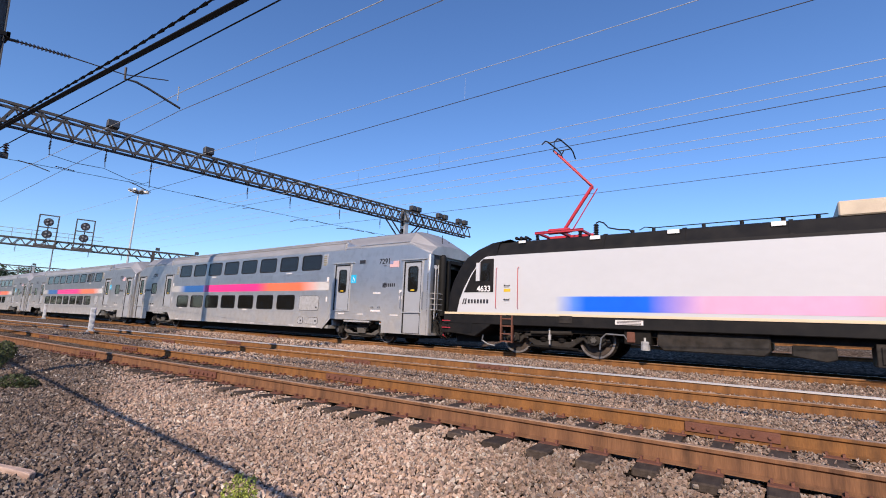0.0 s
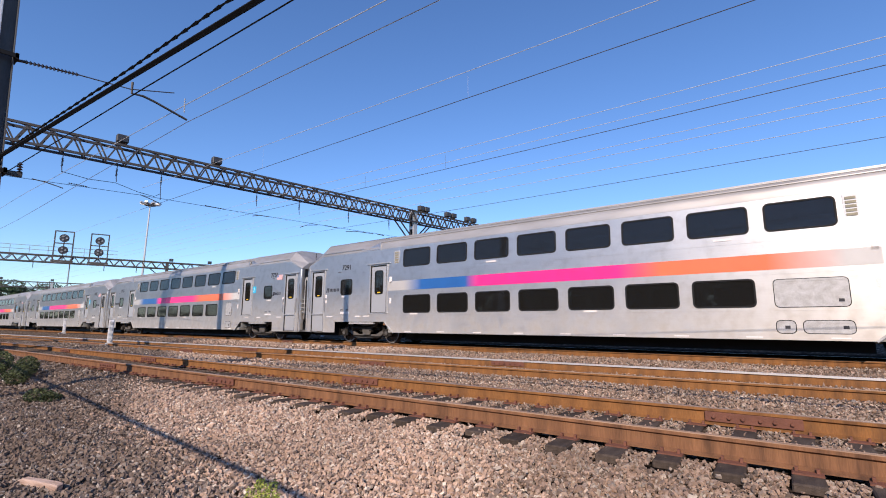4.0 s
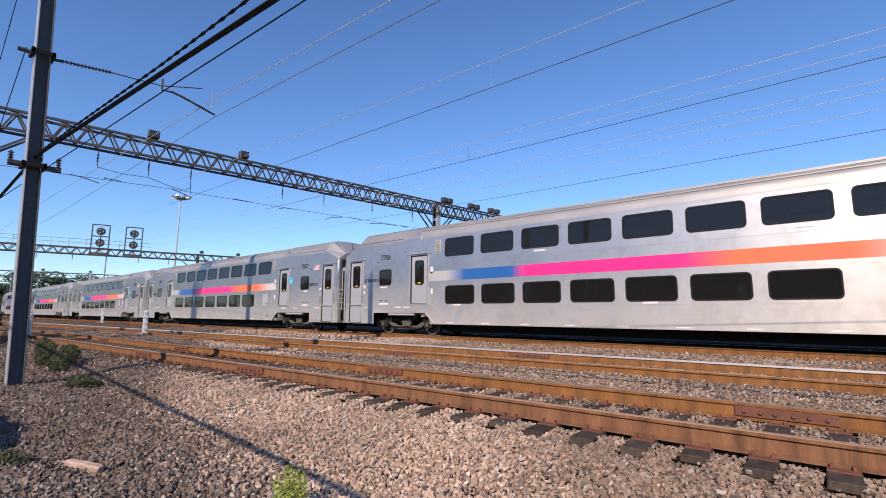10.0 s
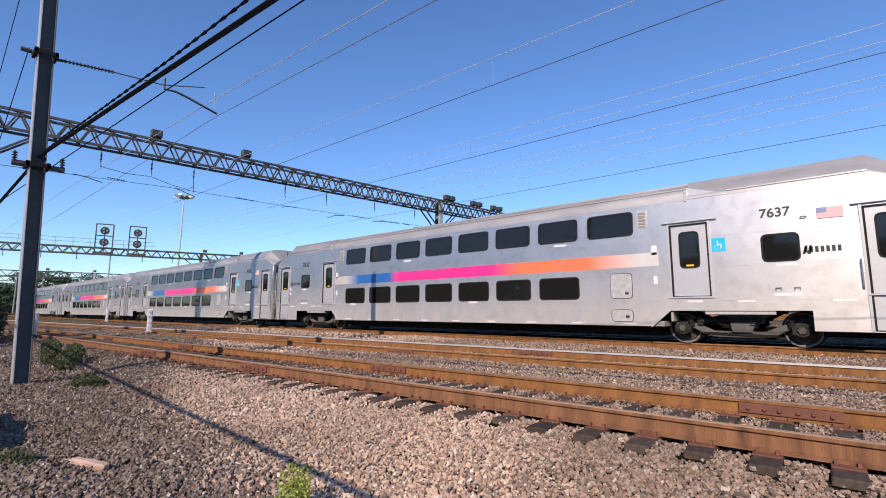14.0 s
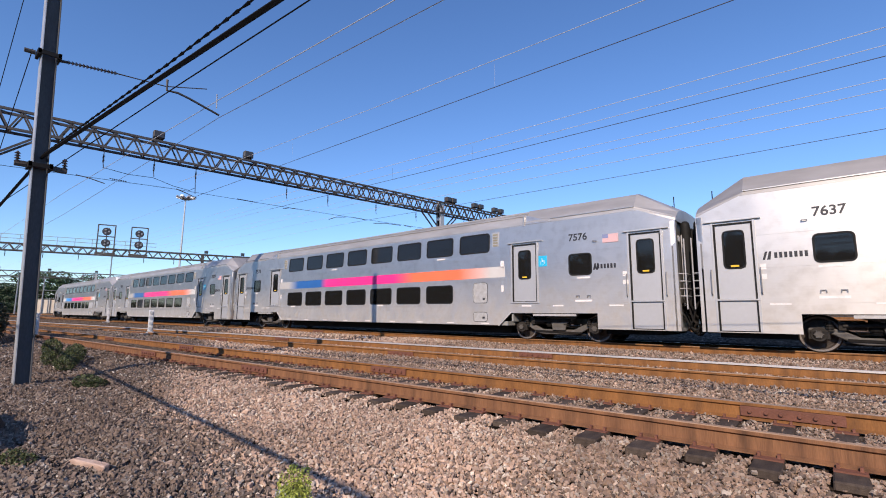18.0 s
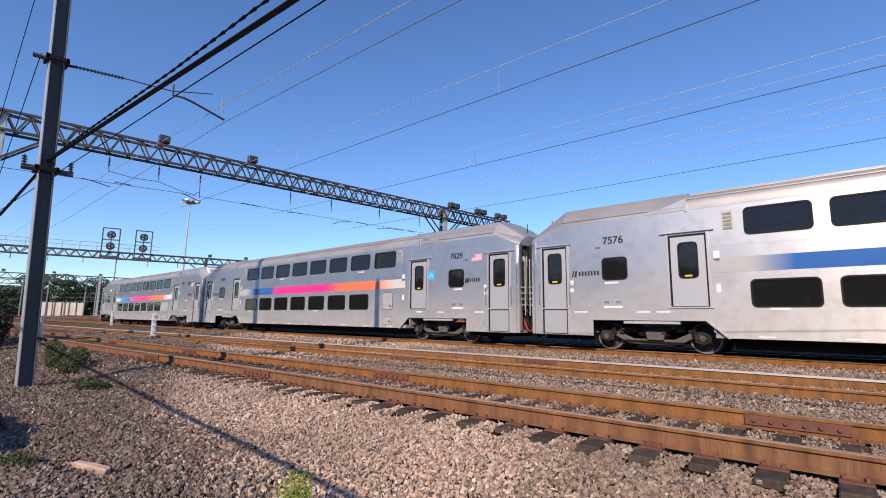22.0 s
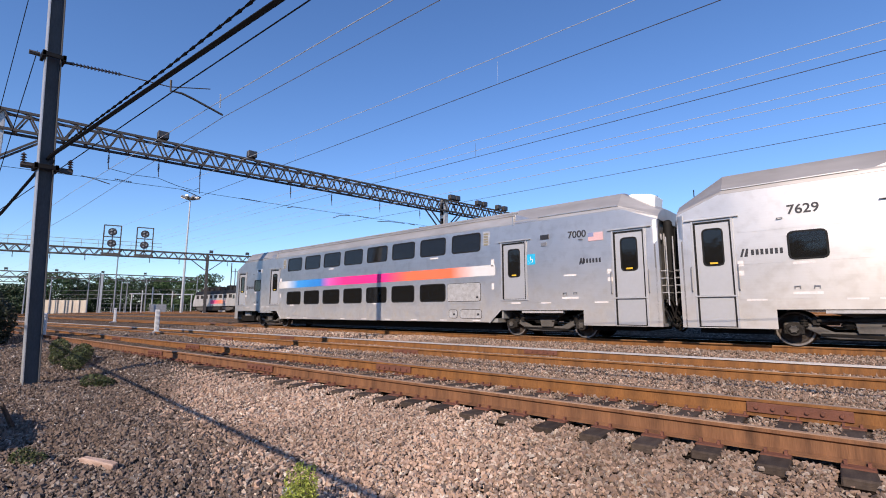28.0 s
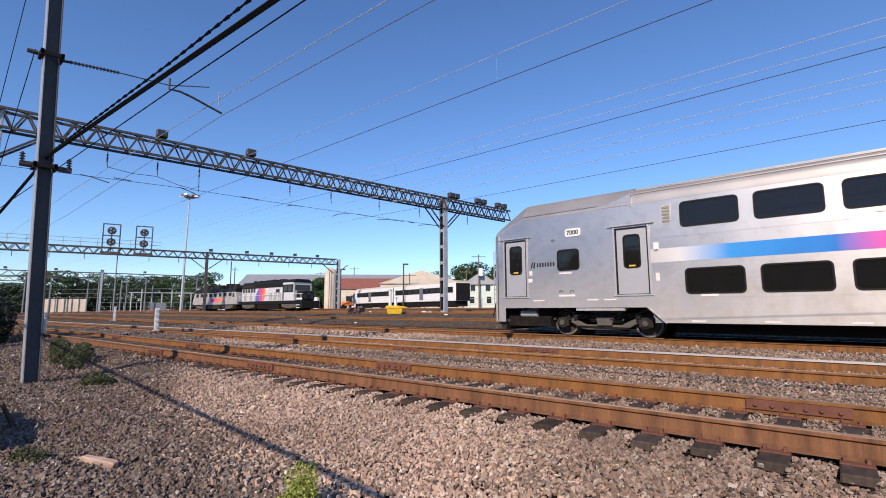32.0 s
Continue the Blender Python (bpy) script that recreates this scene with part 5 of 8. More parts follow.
M_BEIGE = surf("beige_roof_box", (0.6, 0.5, 0.37), (0.52, 0.43, 0.32), 0.6, 0, 3, 60, 0.05, (0.35, 0.28, 0.2), 0.4)


def locomotive():
    L = thing("locomotive", "white and black electric locomotive with blue and pink stripe", "locomotive")
    EDGE = [(8.93, 1.28), (8.84, 1.7), (8.68, 2.1), (8.42, 2.55), (8.18, 2.88), (7.98, 3.08), (7.8, 3.18), (7.6, 3.2)]
    FRONT = [(9.42, 0.6), (9.5, 1.0), (9.5, 1.3), (9.44, 1.9), (9.27, 2.4), (9.02, 2.85), (8.72, 3.2), (8.36, 3.48), (7.92, 3.68), (7.3, 3.77)]
    # body side sheets with sloped ends
    for y0, y1 in ((-1.475, -1.40), (1.40, 1.475)):
        part("side_panel", Mesh().prism([(-q, z) for q, z in EDGE] + [(q, z) for q, z in EDGE[::-1]], "y", y0, y1), M_LOCOWHITE, L, "glossy white side panel", bevel=0.01)
    part("sole_bar", Mesh().box(-9.5, 9.5, -1.47, 1.47, 0.9, 1.22), M_BLACKPAINT, L, bevel=0.02)
    part("cream_line", Mesh().box(-9.45, 9.45, -1.482, -1.40, 1.222, 1.29).box(-9.45, 9.45, 1.40, 1.482, 1.222, 1.29), M_CREAM, L, "cream line along the sole bar")
    part("stripe", Mesh().box(-5.6, 6.5, -1.4795, -1.474, 1.38, 1.82), M_LBAND, L, "soft blue and pink stripe")
    # cab ends
    for s in (-1, 1):
        f = Mesh()
        rings = []
        for x, z in FRONT:
            k = max(0.0, z - 3.2) * 0.45
            xi = min(x - 0.3, 7.4 if z > 2.9 else 8.3 - max(0, z - 2.4))
            rings.append([(xi * s, -1.468 + k, z), ((x - 0.22) * s, -1.455 + k, z), ((x - 0.05) * s, -1.3 + k, z), (x * s, -1.0 + k, z), (x * s, 1.0 - k, z), ((x - 0.05) * s, 1.3 - k, z), ((x - 0.22) * s, 1.455 - k, z), (xi * s, 1.468 - k, z)])
        f.loft(rings)
        part("cab_front", f, M_BLACKPAINT, L, "black sloping cab front", smooth=50)
        ws = [(9.203, 2.12), (9.08, 2.4), (8.8, 2.85), (8.629, 3.05)]
        part("windscreen", Mesh().loft([[((x + 0.005) * s, -1.0, z), ((x + 0.005) * s, 1.0, z), ((x - 0.04) * s, 1.0, z), ((x - 0.04) * s, -1.0, z)] for x, z in ws]), M_GLASS, L)
        part("skirt", Mesh().prism([(9.3 * s, 1.22), (9.3 * s, 0.58), (8.2 * s, 0.48), (7.6 * s, 0.86), (7.4 * s, 1.22)], "y", -1.455, 1.455), M_BLACKPAINT, L, bevel=0.02)
        part("warning_tag", Mesh().box(min(7.08 * s, 6.84 * s), max(7.08 * s, 6.84 * s), -1.482, -1.474, 1.98, 2.07), M_YELLOW, L)
        for y in (-1.485, 1.465):
            a, b = -8.62 * s, -7.48 * s
            q = [(8.65 * s, 1.97), (7.48 * s, 1.97), (7.48 * s, 3.1), (7.9 * s, 3.1), (8.1 * s, 2.92), (8.38 * s, 2.52)]
            part("cab_window_surround", Mesh().prism(q, "y", y, y + 0.02), M_BLACKPAINT, L, "black patch round the cab window")
            part("cab_window", Mesh().prism([(8.1 * s, 2.35), (7.62 * s, 2.35), (7.62 * s, 2.95), (7.86 * s, 2.95)], "y", y - 0.008 * (1 if y < 0 else -2), y + 0.028), M_GLASS, L)
            part("mirror", Mesh().box(min(8.0 * s, 8.14 * s), max(8.0 * s, 8.14 * s), y - 0.06, y, 2.35, 2.98), M_LOCOWHITE, L, "upright white mirror housing")
        for x in (7.35, 6.55):
            part("handrail", Mesh().path([(x * s, -1.47, 1.42), (x * s, -1.54, 1.46), (x * s, -1.54, 2.74), (x * s, -1.47, 2.78)], 0.011), M_FADEDRED, L, "thin red handrail")
        for z in (1.75, 2.2):
            part("step_iron", Mesh().path([(7.05 * s, -1.47, z), (7.05 * s, -1.53, z - 0.03), (6.87 * s, -1.53, z - 0.03), (6.87 * s, -1.47, z)], 0.012), M_BLACKPAINT, L)
        lad = part("cab_steps", Mesh().box(min(6.7 * s, 7.22 * s), max(6.7 * s, 7.22 * s), -1.47, -1.4, 1.2, 1.36), M_BOGIE, L, "steel cab steps")
        for x in (7.18, 6.78):
            part("stringer", Mesh().box(min(x * s, (x - 0.05) * s), max(x * s, (x - 0.05) * s), -1.5, -1.42, 0.34, 1.22), M_RUSTRED, lad)
        for z in (0.38, 0.62, 0.87, 1.1):
            part("tread", Mesh().box(min(6.76 * s, 7.15 * s), max(6.76 * s, 7.15 * s), -1.5, -1.34, z - 0.02, z + 0.02), M_RUSTRED, lad)
        wordmark(L, *sorted((8.72 * s, 7.62 * s)), 1.56, 1.76, -1.476)
        part("number", text_mesh("4633", 0.27, M_REFLECT), None, L, "white fleet number", at=pose(7.85 * s, -1.49, 2.08, 90, 0, 0))
        part("buffer_beam", Mesh().box(min(9.2 * s, 9.62 * s), max(9.2 * s, 9.62 * s), -1.4, 1.4, 0.55, 0.95), M_BLACKPAINT, L, bevel=0.03)
        part("coupler", Mesh().box(min(9.4 * s, 10.0 * s), max(9.4 * s, 10.0 * s), -0.16, 0.16, 0.74, 1.0), M_BOGIE, L, bevel=0.03)
        part("pilot", Mesh().prism([(8.1 * s, 0.6), (9.25 * s, 0.6), (9.2 * s, 0.26), (8.2 * s, 0.3)], "y", -1.0, 1.0), M_BLACKPAINT, L)
        for z in (0.98, 0.74):
            part("step_iron", Mesh().path([(9.55 * s, -1.2, z), (9.55 * s, -1.46, z), (9.2 * s, -1.46, z)], 0.018), M_RED, L, "red step iron")
        part("uncoupling_lever", Mesh().path([(9.62 * s, -0.3, 0.7), (9.62 * s, -1.25, 0.62), (9.62 * s, -1.3, 0.45), (9.62 * s, -1.15, 0.4)], 0.016), M_RED, L)
        for y in (-0.9, -0.65, -0.45):
            part("jumper_hose", Mesh().path([(9.6 * s, y, 0.85), (9.75 * s, y, 0.55), (9.88 * s, y, 0.36), (9.98 * s, y, 0.33)], 0.026), M_RUBBER, L)
        part("sand_pipe", Mesh().path([(8.0 * s, -1.2, 0.55), (8.04 * s, -1.18, 0.36), (7.85 * s, -1.12, 0.24), (7.66 * s, -1.0, 0.2)], 0.028), M_GALV, L)
        bogie_parts(L, 5.55 * s, 2.65, 0.56, M_BOGIE, LOCO_WHEEL)
        part("yaw_damper", Mesh().rod((4.85 * s, -1.22, 0.74), (6.2 * s, -1.22, 0.70), 0.05, 10).rod((4.85 * s, -1.22, 0.74), (5.5 * s, -1.22, 0.72), 0.075, 10), M_BOGIE, L)
        part("lifting_rod", Mesh().rod((5.55 * s, -1.28, 0.36), (5.55 * s, -1.28, 0.86), 0.028, 8).rod((5.55 * s, -1.28, 0.5), (5.55 * s, -1.28, 0.66), 0.05, 8), M_LIGHTPIPE, L)
        part("air_dryer", Mesh().rod((2.75 * s, -1.3, 0.36), (2.75 * s, -1.3, 0.6), 0.12, 12).rod((2.75 * s, -1.3, 0.6), (2.75 * s, -1.3, 0.7), 0.06, 10), M_LIGHTPIPE, L, "pale air dryer canister")
        part("valve", Mesh().box(min(3.0 * s, 3.22 * s), max(3.0 * s, 3.22 * s), -1.4, -1.25, 0.55, 0.84), M_RUSTRED, L, bevel=0.02)
        part("air_pipe", Mesh().path([(4.0 * s, -1.3, 0.3), (3.95 * s, -1.32, 0.62), (3.8 * s, -1.34, 0.76), (3.3 * s, -1.34, 0.74), (3.2 * s, -1.34, 0.6)], 0.022), M_GALV, L)
        part("sole_bracket", Mesh().box(min(4.75 * s, 5.15 * s), max(4.75 * s, 5.15 * s), -1.5, -1.44, 1.02, 1.24), M_BOGIE, L)
        part("roundel", Mesh().rod((8.1 * s, -1.452, 1.06), (8.1 * s, -1.462, 1.06), 0.09, 14), M_FRAMEGREY, L)
        part("marker_plate", Mesh().box(min(6.4 * s, 6.65 * s), max(6.4 * s, 6.65 * s), -1.31, -1.27, 3.6, 3.68), M_REFLECT, L)
    horn = Mesh().box(6.55, 7.0, -0.75, -0.45, 3.74, 3.8)
    for x in (6.6, 6.78, 6.96):
        horn.rod((x, -0.9, 3.86), (x, -0.5, 3.86), 0.06, 8, 0.03).rod((x, -0.6, 3.76), (x, -0.6, 3.86), 0.03, 6)
    part("horn", horn, M_BLACKPAINT, L, "cluster of black air horns")
    part("horn", horn.data("horn", M_BLACKPAINT), None, L, at=(-13.55, 0, 0))
    # roof
    roof = [(-1.46, 3.18), (-1.42, 3.3), (-1.2, 3.66), (-0.9, 3.74), (0.9, 3.74), (1.2, 3.66), (1.42, 3.3), (1.46, 3.18)]
    part("roof", Mesh().prism(roof, "x", -7.4, 7.4), M_BLACKPAINT, L, "black chamfered roof", bevel=0.015)
    for x in (-3.9, -1.75, 0.6, 2.9):
        part("roof_rib", Mesh().prism([(-1.47, 3.2), (-1.43, 3.33), (-1.21, 3.69), (-1.0, 3.75), (-1.0, 3.7), (-1.2, 3.6), (-1.4, 3.25)], "x", x, x + 0.09), M_BLACKPAINT, L)
        part("marker_plate", Mesh().box(x - 0.35, x - 0.05, -1.32, -1.27, 3.55, 3.66), M_REFLECT, L)
    part("roof_box", Mesh().box(1.55, 5.3, -1.15, 1.15, 3.7, 4.06), M_BEIGE, L, "long beige roof box", bevel=0.03)
    cab = Mesh()
    cab.path([(-4.3, -0.6, 4.2), (-4.2, -0.6, 4.24), (-4.05, -0.6, 4.18), (-3.92, -0.6, 4.02), (-3.6, -0.6, 3.93), (-3.3, -0.6, 3.9), (-3.2, -0.6, 3.8)], 0.022)
    cab.rod((-3.2, -0.6, 3.72), (-3.2, -0.6, 3.88), 0.06, 8)
    for i in range(6):
        cab.rod((-4.3, -0.6, 3.74 + 0.075 * i), (-4.3, -0.6, 3.79 + 0.075 * i), 0.09, 10, 0.06)
    for x in (-2.6, -1.3, -0.4, 0.5, 1.2):
        cab.rod((x, -0.6, 3.74), (x, -0.6, 3.9), 0.05, 8)
    cab.path([(-3.0, -0.6, 3.86), (-2.85, -0.6, 3.94), (-2.6, -0.6, 3.9), (-1.6, -0.6, 3.9), (1.4, -0.6, 3.9)], 0.014)
    part("roof_busbar", cab, M_BLACKPAINT, L, "roof conductor bar on insulators")
    for x, y in ((-6.35, -0.5), (-6.35, 0.5), (-4.85, -0.5), (-4.85, 0.5)):
        ins = Mesh()
        for i in range(6):
            ins.rod((x, y, 3.74 + 0.05 * i), (x, y, 3.77 + 0.05 * i), 0.075, 10, 0.05)
        part("insulator", ins, M_BLACKPAINT, L, "dark ribbed insulator")
    # raised pantograph
    pf = Mesh().bar((-6.45, -0.5, 4.06), (-4.75, -0.5, 4.06), 0.07, 0.09).bar((-6.45, 0.5, 4.06), (-4.75, 0.5, 4.06), 0.07, 0.09).bar((-6.35, -0.5, 4.06), (-6.35, 0.5, 4.06), 0.08, 0.08).bar((-5.6, -0.5, 4.08), (-5.6, 0.5, 4.08), 0.1, 0.1).bar((-4.85, -0.5, 4.06), (-4.85, 0.5, 4.06), 0.08, 0.08)
    pf.rod((-6.05, -0.25, 4.12), (-5.3, -0.25, 4.12), 0.1, 10)
    pn = part("pantograph", pf, M_RED, L, "raised red single-arm pantograph", bevel=0.01)
    part("lower_arm", Mesh().rod((-5.65, 0, 4.12), (-4.61, 0, 5.62), 0.06, 10).rod((-5.4, 0.12, 4.12), (-4.48, 0.12, 5.55), 0.02, 6), M_RED, pn)
    part("upper_arm", Mesh().rod((-4.61, -0.05, 5.62), (-5.86, -0.3, 6.99), 0.03, 8).rod((-4.61, 0.05, 5.62), (-5.86, 0.3, 6.99), 0.03, 8).rod((-4.56, 0, 5.5), (-5.81, 0, 6.89), 0.015, 6), M_RED, pn)
    bow = Mesh()
    for x in (-6.0, -5.55):
        bow.path([(x, -0.95, 7.04), (x, -0.7, 7.24), (x, -0.5, 7.29), (x, 0.5, 7.29), (x, 0.7, 7.24), (x, 0.95, 7.04)], 0.025)
    bow.bar((-6.0, -0.45, 7.26), (-5.55, -0.45, 7.26), 0.03).bar((-6.0, 0.45, 7.26), (-5.55, 0.45, 7.26), 0.03).bar((-5.85, -0.3, 6.99), (-5.78, -0.45, 7.26), 0.03).bar((-5.85, 0.3, 6.99), (-5.78, 0.45, 7.26), 0.03).bar((-5.85, -0.35, 6.99), (-5.85, 0.35, 6.99), 0.05)
    part("collector_head", bow, M_INK, pn, "black collector strips and horns")
    # underfloor tanks and boxes
    part("transformer_tank", Mesh().prism([(-2.45, 0.92), (0.08, 0.92), (0.08, 0.52), (-0.05, 0.38), (-2.3, 0.38), (-2.45, 0.52)], "y", -1.3, 1.3), M_BOGIE, L, "dark underfloor transformer tank", bevel=0.03)
    part("equipment_box", Mesh().box(2.5, 3.6, -1.3, -0.5, 0.42, 0.75), M_GALV, L, bevel=0.02)
    part("equipment_box", Mesh().prism([(0.48, 0.68), (1.3, 0.68), (1.3, 0.4), (1.1, 0.34), (0.48, 0.44)], "y", -1.3, -0.4), M_BOGIE, L, "dusty grey underfloor box", bevel=0.02)
    part("equipment_box", Mesh().box(1.95, 2.45, -1.3, -0.5, 0.3, 0.8).box(2.03, 2.37, -1.33, -1.3, 0.36, 0.74), M_BOGIE, L, bevel=0.02)
    part("equipment_box", Mesh().box(-3.3, -2.6, -1.35, -0.6, 0.5, 0.9), M_BLACK, L, bevel=0.02)
    part("data_plate", Mesh().box(-3.5, -2.75, -1.483, -1.468, 1.03, 1.16), M_TAPE, L)
    for i in range(3):
        part("lettering_bar", Mesh().box(-3.45, -2.8, -1.487, -1.482, 1.045 + 0.038 * i, 1.062 + 0.038 * i), M_INK, L)
    part("underframe", Mesh().box(-7.4, 7.4, -1.2, 1.2, 0.72, 0.92), M_BLACK, L)
    return L


LOCO_WHEEL = wheelset_mesh(0.56)
loco = locomotive()
TRAIN.append((loco, 23.12))

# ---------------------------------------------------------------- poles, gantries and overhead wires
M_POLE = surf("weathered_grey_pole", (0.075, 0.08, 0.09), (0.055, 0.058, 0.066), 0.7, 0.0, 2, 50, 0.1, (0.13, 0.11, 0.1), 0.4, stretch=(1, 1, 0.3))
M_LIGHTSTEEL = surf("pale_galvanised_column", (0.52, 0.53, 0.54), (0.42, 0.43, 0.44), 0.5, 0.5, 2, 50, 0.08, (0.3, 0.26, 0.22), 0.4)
M_INSUL = surf("brown_insulator", (0.03, 0.02, 0.018), (0.045, 0.03, 0.025), 0.3, 0, 5, 60, 0.05)
M_PALEWIRE = surf("bright_wire", (0.42, 0.43, 0.44), (0.36, 0.37, 0.38), 0.6, 0.0, 3, 60, 0.0)
M_LENS = surf("signal_lens", (0.03, 0.03, 0.032), (0.05, 0.05, 0.052), 0.15, 0, 5, 60, 0.0)


def ribbed(m, a, b, r, n=8):
    """A string of insulator sheds from a to b."""
    a, b = Vector(a), Vector(b)
    m.rod(a, b, r * 0.35, 6)
    for i in range(n):
        p, q = a.lerp(b, (i + 0.15) / n), a.lerp(b, (i + 0.65) / n)
        m.rod(p, q, r, 8, r * 0.5)
    return m


def sag_points(a, b, sag, n=10):
    a, b = Vector(a), Vector(b)
    return [a.lerp(b, i / n) - Vector((0, 0, 4 * sag * (i / n) * (1 - i / n))) for i in range(n + 1)]


def wire(name, pts, r, mat, label, group="overhead wires"):
    return solo(name, Mesh().path(pts, r, 5), mat, label, "wire", group, smooth=60)


# near pole, an H beam that leans a little
pole = thing("catenary_pole", "grey steel H-section pole carrying overhead wire brackets", "pole", at=(-11.5, 1.70, -0.42))
pole.matrix_basis = pose(-11.5, 1.735, -0.42, 1.75, 0, 0)
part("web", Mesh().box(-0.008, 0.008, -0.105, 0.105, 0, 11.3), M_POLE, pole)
# the sunlit flange gets paler steel than the web: light put into colour
part("flange", Mesh().box(-0.11, 0.11, -0.12, -0.105, 0, 11.3), M_LIGHTSTEEL, pole, "sunlit flange in a paler steel")
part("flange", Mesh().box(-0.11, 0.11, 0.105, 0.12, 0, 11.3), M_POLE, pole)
part("footing", Mesh().box(-0.3, 0.3, -0.3, 0.3, -0.3, 0.06), M_POLE, pole, bevel=0.03)
for z in (6.32, 4.1):
    part("clamp", Mesh().box(-0.17, 0.17, -0.18, -0.13, z - 0.055, z + 0.055).box(-0.17, 0.17, 0.13, 0.18, z - 0.055, z + 0.055).box(0.135, 0.17, -0.18, 0.18, z - 0.04, z + 0.04), M_BLACKPAINT, pole, "bolted steel clamp")
    part("bolt_end", Mesh().rod((0, -0.36, z), (0, -0.2, z), 0.045, 8), M_DARKSTEEL, pole)
arm = Mesh()
ribbed(arm, (0, 0.3, 6.32), (0, 1.15, 6.40), 0.045, 14)
part("insulator", arm, M_INSUL, pole, "long dark ribbed insulator")
part("stay_rod", Mesh().rod((0, 0.18, 6.30), (0, 0.3, 6.32), 0.03, 6), M_DARKSTEEL, pole)
part("stay_wire", Mesh().path([(0, 1.15, 6.40), (0, 2.1, 6.45), (0, 3.0, 6.7)], 0.013), M_DARKSTEEL, pole)
part("registration_arm", Mesh().path([(0, 2.12, 6.62), (0, 2.12, 6.36), (0, 2.35, 6.38), (0, 2.6, 6.33), (0, 3.32, 6.13)], 0.028), M_DARKSTEEL, pole, "bent dark registration arm")
part("hanger", ribbed(Mesh(), (0, 3.25, 6.65), (0, 3.25, 6.28), 0.02, 6), M_PALEWIRE, pole)
part("cross_arm", Mesh().bar((0, -0.35, 4.12), (0, 0.42, 4.1), 0.07, 0.09), M_DARKSTEEL, pole)
for y in (-0.32, 0.38):
    part("insulator", ribbed(Mesh(), (0, y, 4.14), (0, y, 4.34), 0.05, 4), M_INSUL, pole)

# contact and carrying wires over the tracks; pale or dark colours paint the sun on them
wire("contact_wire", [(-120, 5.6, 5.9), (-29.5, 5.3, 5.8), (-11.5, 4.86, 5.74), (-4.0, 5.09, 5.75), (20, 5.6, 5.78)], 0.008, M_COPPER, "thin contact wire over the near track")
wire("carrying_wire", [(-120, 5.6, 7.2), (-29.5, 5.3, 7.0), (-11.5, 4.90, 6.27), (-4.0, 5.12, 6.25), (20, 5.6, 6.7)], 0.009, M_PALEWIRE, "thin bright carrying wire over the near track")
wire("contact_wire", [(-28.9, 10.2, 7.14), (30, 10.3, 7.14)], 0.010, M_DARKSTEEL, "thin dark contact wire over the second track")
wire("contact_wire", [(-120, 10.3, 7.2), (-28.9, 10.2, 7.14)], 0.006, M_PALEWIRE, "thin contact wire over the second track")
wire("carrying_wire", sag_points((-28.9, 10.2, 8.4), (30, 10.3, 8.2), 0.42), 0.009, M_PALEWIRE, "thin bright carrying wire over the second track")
for x, z in ((-6.9, 7.82), (-17.0, 7.95)):
    wire("dropper", [(x, 10.25, 7.14), (x, 10.25, z)], 0.0025, M_PALEWIRE, "thin vertical dropper between two wires", "wire droppers")
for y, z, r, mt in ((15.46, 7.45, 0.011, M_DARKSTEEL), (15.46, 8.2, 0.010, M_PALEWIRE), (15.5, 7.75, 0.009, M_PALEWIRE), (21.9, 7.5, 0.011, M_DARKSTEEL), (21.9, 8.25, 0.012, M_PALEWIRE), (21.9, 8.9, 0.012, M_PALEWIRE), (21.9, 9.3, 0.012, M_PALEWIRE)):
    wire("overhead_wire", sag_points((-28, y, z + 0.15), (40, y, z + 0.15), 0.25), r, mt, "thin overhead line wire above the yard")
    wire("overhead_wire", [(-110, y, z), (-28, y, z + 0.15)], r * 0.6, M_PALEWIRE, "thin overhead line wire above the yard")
for x, z0, z1 in ((-11.6, 7.42, 8.05), (-16.5, 7.42, 8.05)):
    wire("dropper", [(x, 15.46, z0), (x, 15.46, z1)], 0.005, M_DARKSTEEL, "thin vertical dropper between two wires", "wire droppers")
# black cables on the near pole
wire("feeder_cable", [(-46, 0.5, 2.3), (-30, 1.0, 2.55), (-16, 1.49, 3.4), (-11.4, 1.628, 3.874), (-7.6, 1.86, 3.88), (-3.9, 2.078, 3.862), (8, 2.8, 3.95)], 0.031, M_WIRE, "thick black feeder cable hung from the pole")
rope = [(-46, 0.55, 2.7), (-16, 1.52, 3.5), (-11.4, 1.66, 3.95), (-9.3, 1.769, 3.974), (-6.4, 2.017, 4.109), (-4.4, 2.076, 4.093), (8, 2.9, 4.3)]
rp = Mesh()
for a, b in zip(rope, rope[1:]):
    n = max(2, int((Vector(b) - Vector(a)).length / 0.11))
    for i in range(n):
        p, q = Vector(a).lerp(Vector(b), i / n), Vector(a).lerp(Vector(b), (i + 1) / n)
        rp.rod(p, q, 0.014, 5, 0.022 if i % 2 else 0.009)
solo("wrapped_cable", rp, M_WIRE, "black lashed cable with a wrapped, lumpy outline", "cable", "overhead wires")
wire("guy_wire", [(-46, 0.2, 3.4), (-17, 2.75, 5.1), (-10, 3.385, 5.54), (-6.1, 3.756, 5.77), (10, 5.2, 6.7)], 0.013, M_WIRE, "dark wire running beside the near track")
wire("guy_wire", [(-11.5, 1.32, 9.6), (-20.5, 0.9, -0.3)], 0.008, M_WIRE, "thin guy wire from the pole to the ground")
wire("guy_wire", [(-11.5, 1.30, 5.95), (-20.0, 1.0, -0.3)], 0.008, M_WIRE, "thin guy wire from the pole to the ground")
